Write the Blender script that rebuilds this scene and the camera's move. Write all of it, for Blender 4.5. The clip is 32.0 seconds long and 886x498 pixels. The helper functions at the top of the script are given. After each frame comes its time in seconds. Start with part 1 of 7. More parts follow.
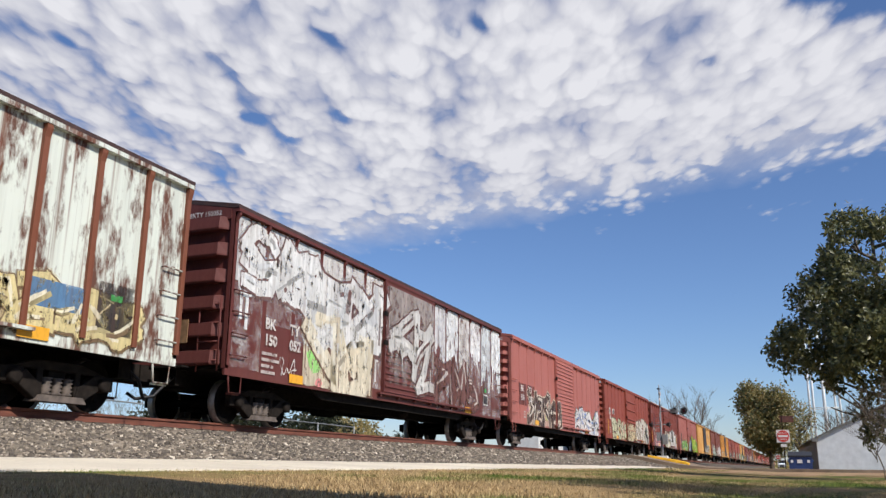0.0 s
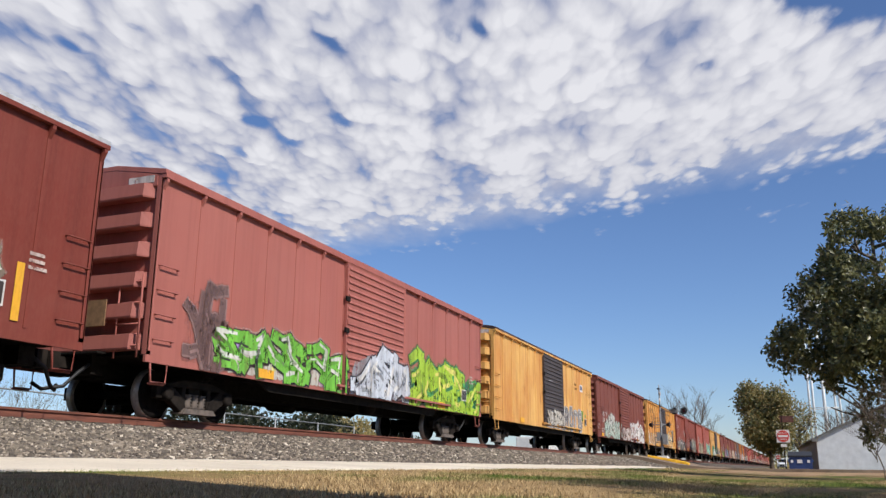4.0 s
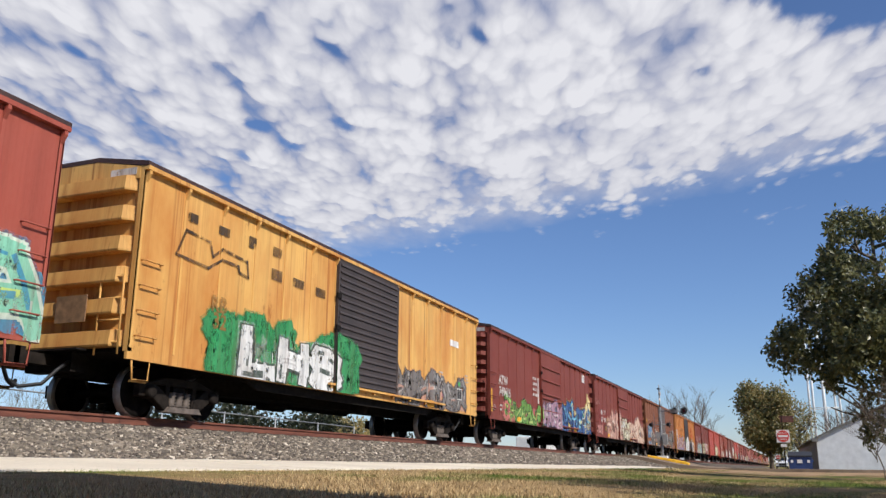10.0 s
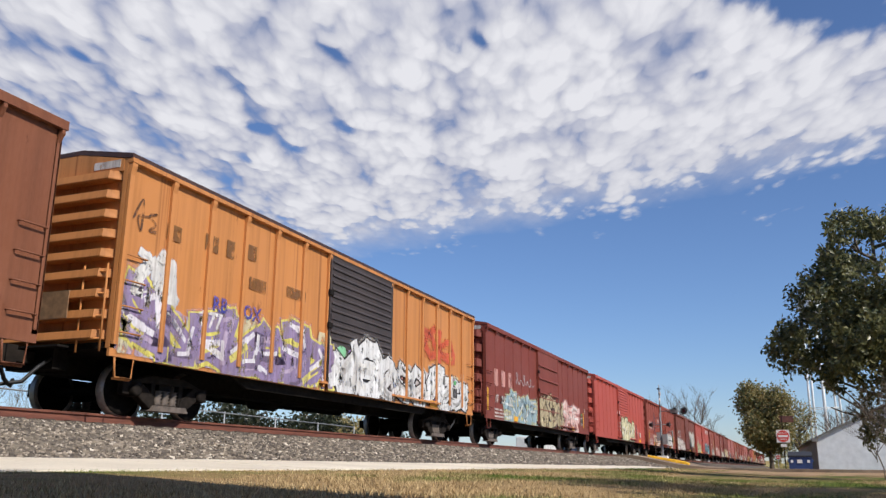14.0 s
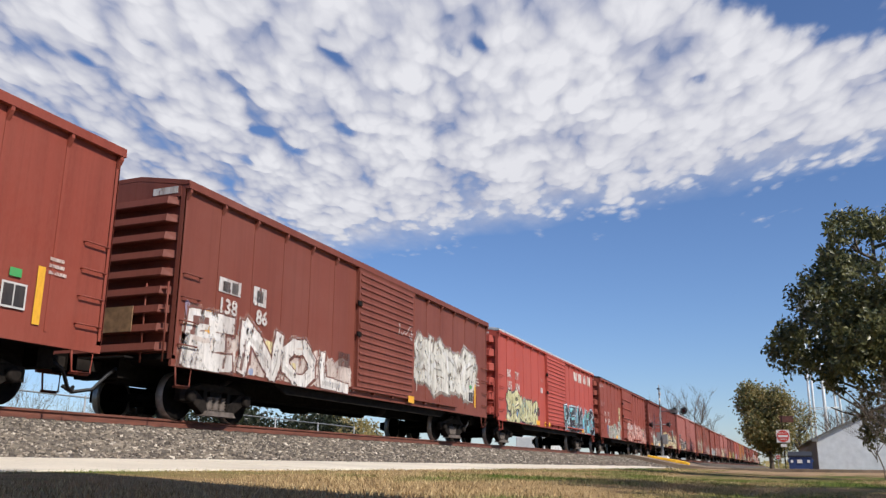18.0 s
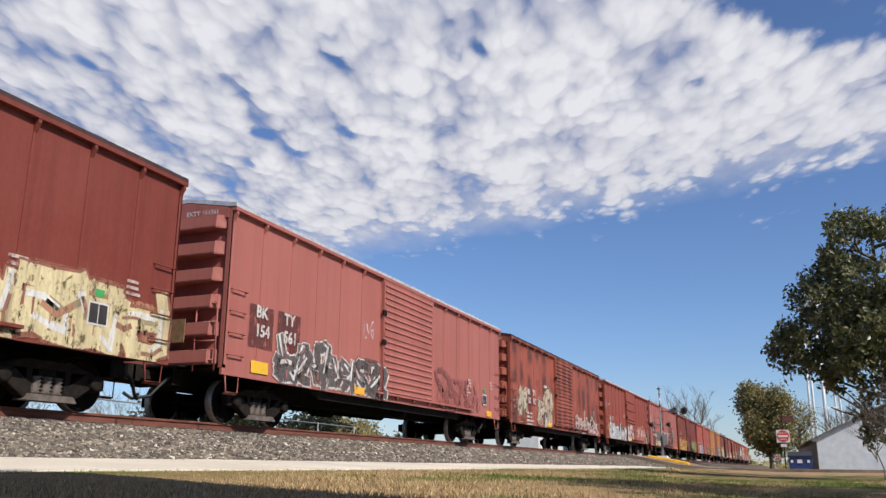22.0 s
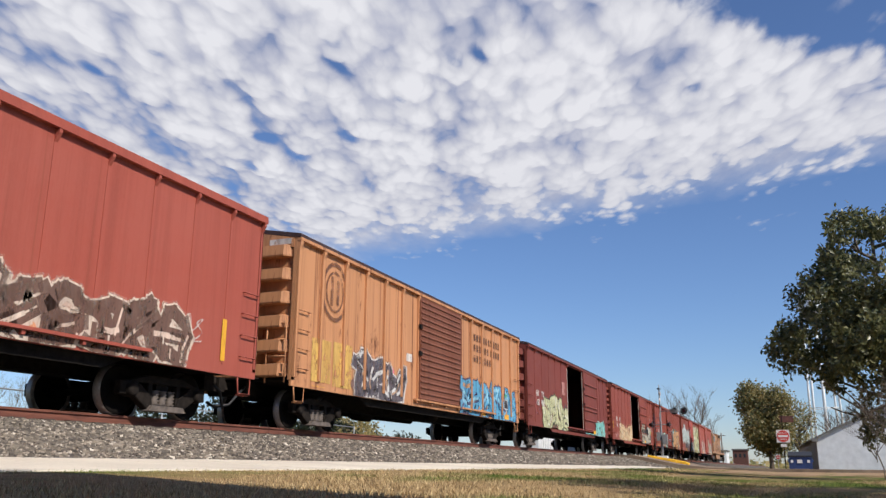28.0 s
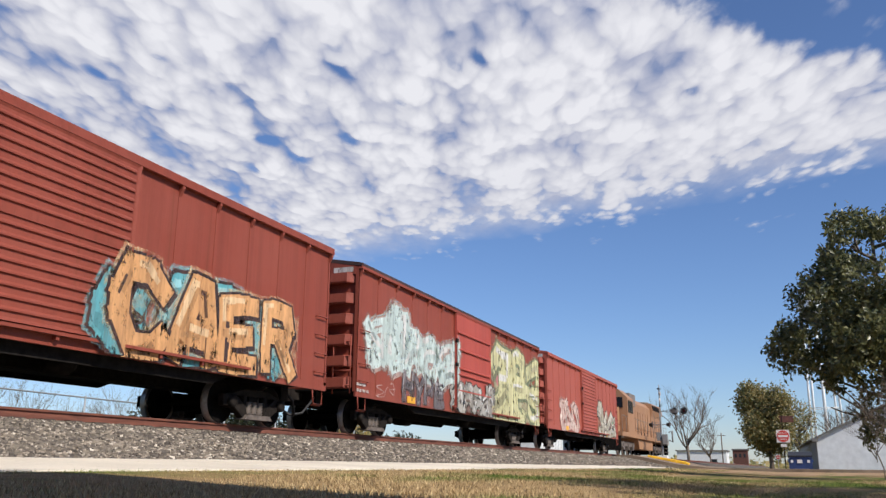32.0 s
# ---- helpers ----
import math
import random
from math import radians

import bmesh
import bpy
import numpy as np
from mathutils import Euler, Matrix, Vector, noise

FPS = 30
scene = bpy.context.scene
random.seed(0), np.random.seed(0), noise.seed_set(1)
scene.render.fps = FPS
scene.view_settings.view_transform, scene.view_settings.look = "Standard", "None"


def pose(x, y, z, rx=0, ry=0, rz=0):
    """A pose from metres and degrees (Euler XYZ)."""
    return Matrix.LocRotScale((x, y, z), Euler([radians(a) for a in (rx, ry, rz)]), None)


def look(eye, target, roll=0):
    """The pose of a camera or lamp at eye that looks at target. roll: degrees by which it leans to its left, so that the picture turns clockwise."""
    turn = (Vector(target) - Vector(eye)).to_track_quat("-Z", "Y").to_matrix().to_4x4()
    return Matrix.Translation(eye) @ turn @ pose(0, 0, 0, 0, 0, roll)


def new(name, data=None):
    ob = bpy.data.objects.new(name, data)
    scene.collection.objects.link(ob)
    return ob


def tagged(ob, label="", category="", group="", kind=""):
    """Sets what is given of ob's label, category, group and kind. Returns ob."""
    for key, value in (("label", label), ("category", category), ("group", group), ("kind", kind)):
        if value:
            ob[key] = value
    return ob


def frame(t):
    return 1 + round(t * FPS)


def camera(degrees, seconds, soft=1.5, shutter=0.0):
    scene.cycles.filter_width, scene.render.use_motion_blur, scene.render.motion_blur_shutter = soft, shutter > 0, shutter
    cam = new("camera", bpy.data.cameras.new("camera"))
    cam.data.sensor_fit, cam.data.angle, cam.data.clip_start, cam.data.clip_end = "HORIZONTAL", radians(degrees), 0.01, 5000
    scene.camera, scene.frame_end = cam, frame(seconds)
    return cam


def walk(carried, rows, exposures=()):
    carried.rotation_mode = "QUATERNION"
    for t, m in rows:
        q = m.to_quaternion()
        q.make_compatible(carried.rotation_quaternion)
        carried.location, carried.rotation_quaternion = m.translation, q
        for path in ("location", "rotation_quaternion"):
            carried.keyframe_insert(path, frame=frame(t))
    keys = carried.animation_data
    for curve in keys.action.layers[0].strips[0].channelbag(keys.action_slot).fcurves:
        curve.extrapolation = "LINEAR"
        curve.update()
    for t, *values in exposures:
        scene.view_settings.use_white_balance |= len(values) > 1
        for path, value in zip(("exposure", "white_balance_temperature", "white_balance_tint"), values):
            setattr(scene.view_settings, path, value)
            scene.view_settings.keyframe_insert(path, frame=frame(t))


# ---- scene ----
# ---------------------------------------------------------------- camera
EYE = (0.0, 0.0, 0.25)
YAW, PITCH = radians(67.925), radians(14.625)
AIM = (EYE[0] + math.sin(YAW) * math.cos(PITCH), EYE[1] + math.cos(YAW) * math.cos(PITCH), EYE[2] + math.sin(PITCH))
cam = camera(56.04, 32.0, soft=1.4)
STAND = look(EYE, AIM, 0.31)
walk(cam, [(0.0, STAND), (32.0, STAND)], exposures=[(0.0, 0.06, 6500, 11), (28.5, 0.06, 6500, 11), (29.6, 0.13, 6500, 11), (32.0, 0.12, 6500, 11)])

# ---------------------------------------------------------------- daylight
SUN_EL, SUN_AZ = radians(42), radians(201)      # compass-like: from +y over +x


def daylight():
    w = bpy.data.worlds.new("sky")
    scene.world = w
    w.use_nodes = True
    nt = w.node_tree
    sky = nt.nodes.new("ShaderNodeTexSky")
    sky.sky_type = "NISHITA"
    sky.sun_disc = False
    sky.sun_elevation = SUN_EL
    sky.sun_rotation = SUN_AZ
    sky.altitude = 200
    sky.air_density, sky.dust_density, sky.ozone_density = 1.05, 0.3, 7.0
    bg = nt.nodes["Background"]
    cool = nt.nodes.new("ShaderNodeMix")
    cool.data_type, cool.blend_type = "RGBA", "MULTIPLY"
    cool.inputs[0].default_value, cool.inputs[7].default_value = 1.0, (0.97, 0.965, 1.05, 1)
    nt.links.new(sky.outputs[0], cool.inputs[6])
    nt.links.new(cool.outputs[2], bg.inputs[0])
    bg.inputs[1].default_value = 0.111
    sun = bpy.data.lights.new("sun", "SUN")
    sun.energy, sun.angle, sun.color = 5.0, radians(0.53), (1.0, 0.955, 0.89)
    ob = new("sun", sun)
    d = Vector((math.sin(SUN_AZ) * math.cos(SUN_EL), math.cos(SUN_AZ) * math.cos(SUN_EL), math.sin(SUN_EL)))
    ob.matrix_basis = look(d * 60, (0, 0, 0))


daylight()

# ---------------------------------------------------------------- plan, in metres
RAIL_Z = 1.054          # top of rail
TRACK_Y = 11.222        # middle of the track
HALF_W = 1.55           # half a boxcar's width
PATH_Y0, PATH_Y1 = 5.12, 7.05
ROAD_X0, ROAD_X1 = 55.0, 70.0


def run(t):
    """Metres that the train has gone at t seconds; it slows down gently."""
    return 18.563 * t - 0.02315 * t * t


# ---------------------------------------------------------------- material tools
def lin(c):
    return tuple(((v / 255) / 12.92 if v / 255 <= 0.04045 else ((v / 255 + 0.055) / 1.055) ** 2.4) for v in c)


class Net:
    """A node material in the making."""

    def __init__(self, name):
        self.m = bpy.data.materials.new(name)
        self.m.use_nodes = True
        self.t = self.m.node_tree
        self.b = self.t.nodes["Principled BSDF"]
        self.at = self.n("ShaderNodeTexCoord").outputs["Object"]

    def n(self, kind):
        return self.t.nodes.new(kind)

    def put(self, value, socket):
        if isinstance(value, bpy.types.NodeSocket):
            self.t.links.new(value, socket)
        elif isinstance(value, (tuple, list)):
            socket.default_value = (*value, 1) if len(value) == 3 and socket.type == "RGBA" else value
        else:
            socket.default_value = value

    def scaled(self, s, vec=None):
        m = self.n("ShaderNodeMapping")
        self.put(vec or self.at, m.inputs["Vector"])
        m.inputs["Scale"].default_value = s if isinstance(s, (tuple, list)) else (s, s, s)
        return m.outputs[0]

    def noise(self, s, detail=4.0, rough=0.55, vec=None, distort=0.0):
        q = self.n("ShaderNodeTexNoise")
        self.put(self.scaled(s, vec), q.inputs["Vector"])
        q.inputs["Scale"].default_value, q.inputs["Detail"].default_value = 1.0, detail
        q.inputs["Roughness"].default_value, q.inputs["Distortion"].default_value = rough, distort
        return q.outputs["Fac"]

    def voronoi(self, s, out="Distance", vec=None):
        q = self.n("ShaderNodeTexVoronoi")
        self.put(self.scaled(s, vec), q.inputs["Vector"])
        q.inputs["Scale"].default_value = 1.0
        return q.outputs[out]

    def span(self, v, a, b, lo=0.0, hi=1.0):
        q = self.n("ShaderNodeMapRange")
        self.put(v, q.inputs[0])
        for i, x in enumerate((a, b, lo, hi)):
            q.inputs[i + 1].default_value = x
        return q.outputs[0]

    def math(self, op, a, b=0.0):
        q = self.n("ShaderNodeMath")
        q.operation = op
        self.put(a, q.inputs[0]), self.put(b, q.inputs[1])
        return q.outputs[0]

    def mix(self, f, a, b, mode="MIX"):
        q = self.n("ShaderNodeMix")
        q.data_type, q.blend_type = "RGBA", mode
        self.put(f, q.inputs[0]), self.put(a, q.inputs[6]), self.put(b, q.inputs[7])
        return q.outputs[2]

    def random(self):
        return self.n("ShaderNodeObjectInfo").outputs["Random"]

    def island(self):
        return self.n("ShaderNodeNewGeometry").outputs["Random Per Island"]

    def bump(self, h, strength=0.3, dist=0.01):
        q = self.n("ShaderNodeBump")
        self.put(h, q.inputs["Height"])
        q.inputs["Strength"].default_value, q.inputs["Distance"].default_value = strength, dist
        self.t.links.new(q.outputs[0], self.b.inputs["Normal"])

    def done(self, color, rough=0.6, metal=0.0, spec=0.5):
        self.put(color, self.b.inputs["Base Color"]), self.put(rough, self.b.inputs["Roughness"])
        self.put(metal, self.b.inputs["Metallic"]), self.put(spec, self.b.inputs["Specular IOR Level"])
        return self.m


def plain(name, rgb, rough=0.6, metal=0.0, grain=30.0, vary=0.25, spec=0.5):
    q = Net(name)
    c = lin(rgb)
    n = q.noise(grain, 3)
    dark = tuple(v * (1 - vary) for v in c)
    light = tuple(min(1, v * (1 + vary)) for v in c)
    return q.done(q.mix(q.span(n, 0.3, 0.7), dark, light), rough, metal, spec)


def car_paint(name, rgb, rust=0.25, fade=0.3, grime=0.35, stain=0.0, ochre=0.0):
    """Weathered freight car paint: panels of uneven age, chalky fading, soot and rust runs, scratches."""
    q = Net(name)
    c = lin(rgb)
    pale = tuple(min(1, v * 0.84 + k) for v, k in zip(c, (0.085, 0.055, 0.045)))
    deep = tuple(v * 0.50 for v in c)
    sep = q.n("ShaderNodeSeparateXYZ")
    q.put(q.at, sep.inputs[0])
    cell = q.n("ShaderNodeTexWhiteNoise")
    cell.noise_dimensions = "1D"
    q.put(q.math("FLOOR", q.math("DIVIDE", sep.outputs[0], 1.105)), cell.inputs["W"])
    big = q.noise((0.45, 0.45, 0.6), 6, 0.62)
    base = q.mix(q.span(big, 0.36, 0.66, 0, fade), c, pale)
    base = q.mix(q.span(cell.outputs["Value"], 0, 1, 0, 0.12), base, deep)
    runs = q.noise((4.6, 4.6, 0.16), 5, 0.62)
    base = q.mix(q.span(runs, 0.46, 0.72, 0, min(0.9, grime * 1.1)), base, deep)
    thin = q.noise((17, 17, 0.5), 4, 0.6)
    base = q.mix(q.span(thin, 0.54, 0.74, 0, 0.22), base, deep)
    fine = q.noise((30, 30, 11), 4, 0.65)
    base = q.mix(q.span(fine, 0.40, 0.75, 0, 0.30), base, pale)
    spots = q.noise((2.4, 2.4, 0.8), 9, 0.74)
    base = q.mix(q.span(spots, 0.70 - 0.22 * rust, 0.76 - 0.18 * rust, 0, min(0.95, 0.45 + rust)), base, lin((86, 44, 27)))
    drip = q.noise((8.0, 8.0, 0.10), 4, 0.55)
    base = q.mix(q.span(drip, 0.66 - 0.14 * rust, 0.76 - 0.12 * rust, 0, min(0.8, 0.25 + rust)), base, lin((104, 56, 34)))
    if ochre:
        wash = q.noise((0.7, 0.7, 0.3), 6, 0.6)
        base = q.mix(q.span(wash, 0.44, 0.66, 0, ochre), base, lin((176, 104, 44)))
        seep = q.noise((6.0, 6.0, 0.12), 4, 0.6)
        base = q.mix(q.span(seep, 0.52, 0.70, 0, 0.7 * ochre), base, lin((150, 84, 36)))
    if stain:
        wide = q.noise((0.7, 0.7, 0.8), 3, 0.5)
        inner = q.math("ABSOLUTE", q.math("SUBTRACT", q.math("FRACT", q.math("DIVIDE", sep.outputs[0], 1.1)), 0.5))
        base = q.mix(q.math("MULTIPLY", q.span(wide, 0.40, 0.56, 0, stain), q.span(inner, 0.18, 0.44, 1.0, 0.1)), base, lin((50, 34, 28)))
    q.bump(q.noise((1.1, 1.1, 0.7), 3), 0.35, 0.03)
    return q.done(base, q.span(fine, 0.3, 0.7, 0.48, 0.70), 0.0, 0.22)


MAT = {}


def make_materials():
    m = MAT
    m["under"] = plain("grimy_black_steel", (30, 27, 25), 0.85, 0.0, 9, 0.45, 0.1)
    m["truck"] = plain("dusty_cast_steel", (96, 86, 78), 0.72, 0.0, 7, 0.45)
    # frame and wheel colours hold the shade under the car bodies
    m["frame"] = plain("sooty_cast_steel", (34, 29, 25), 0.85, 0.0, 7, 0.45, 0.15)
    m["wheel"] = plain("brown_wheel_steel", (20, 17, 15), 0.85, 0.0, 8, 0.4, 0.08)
    m["tread"] = plain("polished_wheel_rim", (150, 144, 138), 0.35, 0.35, 20, 0.2)
    m["board"] = plain("weathered_placard_board", (122, 94, 66), 0.8, 0, 8, 0.35)
    m["rubber"] = plain("black_rubber_hose", (26, 26, 27), 0.6)
    m["white"] = plain("white_stencil_paint", (214, 208, 200), 0.6, 0, 18, 0.14)
    m["black"] = plain("black_paint", (36, 35, 36), 0.6, 0, 14, 0.3)
    m["red"] = plain("red_mark_paint", (196, 62, 52), 0.6)
    m["galv"] = plain("galvanised_roof_sheet", (190, 190, 188), 0.5, 0.3, 6, 0.25)
    m["inside"] = plain("worn_plywood_lining", (206, 188, 158), 0.8, 0, 3, 0.35)
    m["door_edge"] = plain("pale_door_edge", (206, 198, 184), 0.6)
    m["rail"] = rail_steel()
    m["ballast"] = stone()
    m["bed"] = bed()
    m["tie"] = plain("weathered_timber", (74, 62, 54), 0.9, 0, 6, 0.35)
    m["concrete"] = concrete()
    m["ground"] = turf()
    m["asphalt"] = asphalt()
    m["dirt"] = dirt()
    m["kerb"] = plain("worn_yellow_kerb_paint", (232, 176, 40), 0.7, 0, 4, 0.3)
    m["bark"] = plain("grey_bark", (104, 92, 80), 0.9, 0, 5, 0.4)
    m["leaf"] = leaf("magnolia_leaf", (58, 70, 46), (132, 128, 82), 0.3)
    m["leaf_far"] = leaf("autumn_oak_leaf", (136, 132, 82), (186, 164, 108))
    m["leaf_oak"] = leaf("fading_oak_leaf", (104, 112, 72), (172, 150, 98))
    m["bush"] = leaf("bush_leaf", (38, 46, 32), (70, 74, 50))
    m["steel"] = plain("galvanised_steel", (168, 170, 170), 0.45, 0.4, 12, 0.15)
    m["alu"] = plain("silver_mast_paint", (134, 134, 132), 0.5, 0.2, 10, 0.15)
    m["siding"] = plain("pale_metal_siding", (206, 208, 208), 0.6, 0.0, 2, 0.1)
    m["roofing"] = plain("dull_metal_roof", (120, 116, 110), 0.6, 0.2, 3, 0.2)
    m["blue"] = plain("blue_dumpster_paint", (44, 66, 112), 0.5, 0, 3, 0.2)
    m["tank"] = plain("white_tank_paint", (226, 228, 228), 0.5, 0, 2, 0.06)
    m["brick"] = plain("dark_red_siding", (94, 58, 48), 0.8, 0, 4, 0.25)
    m["pale"] = plain("off_white_wall", (214, 214, 210), 0.7, 0, 2, 0.08)
    m["glass"] = plain("dark_glass", (30, 36, 42), 0.1, 0, 3, 0.1)
    m["loco"] = car_paint("dusty_armour_yellow", (160, 120, 88), 0.3, 0.25, 0.55)
    m["loco_grey"] = car_paint("dusty_grey_paint", (120, 112, 104), 0.1, 0.2, 0.4)
    m["lens"] = plain("dark_red_lens", (70, 22, 20), 0.2)
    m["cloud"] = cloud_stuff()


def rail_steel():
    q = Net("rusty_rail_steel")
    n = q.noise((2, 14, 14), 4)
    return q.done(q.mix(q.span(n, 0.3, 0.7), lin((84, 48, 37)), lin((126, 76, 58))), 0.75, 0.0)


def stone():
    q = Net("granite_ballast_stone")
    r = q.island()
    ramp = q.n("ShaderNodeValToRGB")
    q.put(r, ramp.inputs[0])
    e = ramp.color_ramp.elements
    e[0].position, e[0].color = 0.0, (*lin((70, 63, 55)), 1)
    e[1].position, e[1].color = 1.0, (*lin((222, 210, 190)), 1)
    for p, c in ((0.35, (104, 95, 83)), (0.72, (132, 121, 105)), (0.93, (170, 156, 136))):
        x = e.new(p)
        x.color = (*lin(c), 1)
    n = q.noise(60, 3)
    return q.done(q.mix(q.span(n, 0.35, 0.7, 0, 0.35), ramp.outputs[0], lin((84, 74, 68))), 0.85)


def bed():
    q = Net("ballast_bed")
    v = q.voronoi(18, "Color")
    n = q.noise(1.2, 4)
    c = q.mix(q.span(n, 0.3, 0.7), lin((78, 70, 60)), lin((104, 94, 80)))
    q.bump(q.voronoi(18), 0.9, 0.04)
    return q.done(q.mix(0.22, c, v, "OVERLAY"), 0.9)


def concrete():
    q = Net("pale_concrete_path")
    n, f = q.noise(0.5, 5, 0.65), q.noise(22, 4, 0.7)
    c = q.mix(q.span(n, 0.35, 0.7), lin((206, 194, 172)), lin((228, 217, 194)))
    c = q.mix(q.span(f, 0.45, 0.8, 0, 0.4), c, lin((150, 138, 122)))
    q.bump(f, 0.25, 0.01)
    return q.done(c, 0.85)


def greener(q):
    """The turf holds more green farther along the path."""
    sep = q.n("ShaderNodeSeparateXYZ")
    q.put(q.at, sep.inputs[0])
    return q.span(sep.outputs[0], 4.0, 11.0, -0.05, 0.03)


def turf():
    q = Net("dry_winter_turf")
    n, f = q.math("ADD", q.noise((0.22, 0.5, 1), 5, 0.65), greener(q)), q.noise(9, 5, 0.7)
    c = q.mix(q.span(n, 0.46, 0.60), lin((160, 134, 96)), lin((86, 100, 48)))
    c = q.mix(q.span(f, 0.35, 0.75, 0, 0.65), c, lin((96, 76, 46)))
    q.bump(f, 0.5, 0.03)
    return q.done(c, 0.95, 0.0, 0.05)


def asphalt():
    q = Net("worn_asphalt")
    n, f = q.noise(0.35, 5, 0.65), q.noise(40, 3, 0.7)
    c = q.mix(q.span(n, 0.35, 0.7), lin((116, 99, 83)), lin((164, 144, 122)))
    c = q.mix(q.span(f, 0.4, 0.8, 0, 0.4), c, lin((72, 66, 60)))
    q.bump(f, 0.3, 0.01)
    return q.done(c, 0.95, 0.0, 0.08)


def dirt():
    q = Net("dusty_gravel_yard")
    n, f, g = q.noise(0.3, 5, 0.65), q.noise(25, 4, 0.7), q.noise((0.16, 0.5, 1), 4, 0.6)
    c = q.mix(q.span(n, 0.35, 0.7), lin((142, 114, 86)), lin((186, 156, 122)))
    c = q.mix(q.span(f, 0.4, 0.8, 0, 0.45), c, lin((92, 78, 64)))
    c = q.mix(q.span(g, 0.56, 0.64), c, lin((104, 108, 62)))
    q.bump(f, 0.4, 0.02)
    return q.done(c, 0.95, 0.0, 0.05)


def leaf(name, a, b, through_light=0.45):
    q = Net(name)
    r = q.island()
    c = q.mix(r, lin(a), lin(b))
    q.b.inputs["Subsurface Weight"].default_value = 0.0
    q.done(c, 0.38, 0.0, 0.5)
    thin, both = q.n("ShaderNodeBsdfTranslucent"), q.n("ShaderNodeMixShader")
    q.put(c, thin.inputs[0]), q.put(through_light, both.inputs[0])
    q.t.links.new(q.b.outputs[0], both.inputs[1]), q.t.links.new(thin.outputs[0], both.inputs[2])
    q.t.links.new(both.outputs[0], q.t.nodes["Material Output"].inputs[0])
    return q.m


CLOUD_H = 800.0
# open gaps in the sheet: x, y and radius
CLOUD_GAPS = ((1213, 730, 42), (1324, 774, 34), (1509, 718, 30), (1391, 541, 34), (1388, 487, 30), (1484, 304, 38), (1692, 105, 30),
              (1767, 1282, 40), (1741, 1124, 44), (1673, 939, 38), (1593, 1145, 34), (1380, 901, 40), (1150, 1260, 26), (1130, 1085, 24))


def cloud_stuff():
    """A sheet of altocumulus: close-packed rounded puffs that thin out along its borders."""
    q = Net("altocumulus_sheet")
    sep = q.n("ShaderNodeSeparateXYZ")
    q.put(q.at, sep.inputs[0])
    x, y = sep.outputs[0], sep.outputs[1]
    wave = q.math("SUBTRACT", q.noise((0.0032, 0.0046, 0), 5, 0.55), 0.5)
    far = q.math("SUBTRACT", q.math("ADD", q.math("MULTIPLY", y, 0.25), 2480.0), x)
    far = q.math("ADD", far, q.math("MULTIPLY", wave, 260.0))
    side = q.math("ADD", q.math("MULTIPLY", q.math("SUBTRACT", x, 1911.0), 0.655), q.math("MULTIPLY", q.math("ADD", y, 267.0), 0.755))
    side = q.math("ADD", q.math("MULTIPLY", q.math("ADD", side, 125.0), 1.6), q.math("MULTIPLY", wave, 420.0))
    left = q.math("SUBTRACT", 1900.0, y)
    rim = q.span(q.math("MINIMUM", side, left), -60.0, 130.0)
    veil = q.span(far, -160.0, 520.0)
    cover = q.math("MINIMUM", rim, veil)
    turn = q.n("ShaderNodeMapping")
    turn.inputs["Rotation"].default_value = (0, 0, radians(-20))
    q.put(q.at, turn.inputs["Vector"])
    tex, warp = q.n("ShaderNodeTexNoise"), q.n("ShaderNodeVectorMath")
    q.put(q.scaled((0.0042, 0.0085, 0), turn.outputs[0]), tex.inputs["Vector"])
    tex.inputs["Scale"].default_value, tex.inputs["Detail"].default_value = 1.0, 3.0
    warp.operation = "MULTIPLY_ADD"
    q.put(tex.outputs["Color"], warp.inputs[0])
    warp.inputs[1].default_value = (120, 60, 0)
    q.put(turn.outputs[0], warp.inputs[2])
    here = None
    for size, soft, k in (((0.0036, 0.0072, 0), 0.18, 0.42), ((0.0085, 0.0165, 0), 0.22, 0.40), ((0.019, 0.036, 0), 0.3, 0.20)):
        cell = q.n("ShaderNodeTexVoronoi")
        cell.feature = "SMOOTH_F1"
        q.put(q.scaled(size, warp.outputs[0]), cell.inputs["Vector"])
        cell.inputs["Scale"].default_value, cell.inputs["Smoothness"].default_value = 1.0, soft
        d = q.math("MULTIPLY", cell.outputs["Distance"], cell.outputs["Distance"])
        b = q.math("MULTIPLY", q.span(d, 0.0, 0.62, 1.0, 0.0), k)
        here = b if here is None else q.math("ADD", here, b)
    fine = q.math("SUBTRACT", q.noise((0.016, 0.034, 0.0), 6, 0.6, warp.outputs[0]), 0.5)
    here = q.math("ADD", here, q.math("MULTIPLY", fine, 0.34))
    # broad thin places, a handful of open gaps, and a thinner far left
    broad = q.math("SUBTRACT", q.noise((0.0016, 0.0034, 0), 4, 0.58, turn.outputs[0]), 0.47)
    body = q.math("ADD", here, q.math("MULTIPLY", broad, 0.55))
    body = q.math("SUBTRACT", body, q.span(y, 500.0, 1250.0, 0.0, 0.16))
    for gx, gy, r in CLOUD_GAPS:
        off = q.n("ShaderNodeVectorMath")
        off.operation = "LENGTH"
        flat = q.n("ShaderNodeCombineXYZ")
        q.put(q.math("MULTIPLY", q.math("SUBTRACT", x, gx), 0.5), flat.inputs[0]), q.put(q.math("SUBTRACT", y, gy), flat.inputs[1])
        q.put(flat.outputs[0], off.inputs[0])
        body = q.math("SUBTRACT", body, q.span(off.outputs["Value"], 0.25 * r, 0.95 * r, 0.48, 0.0))
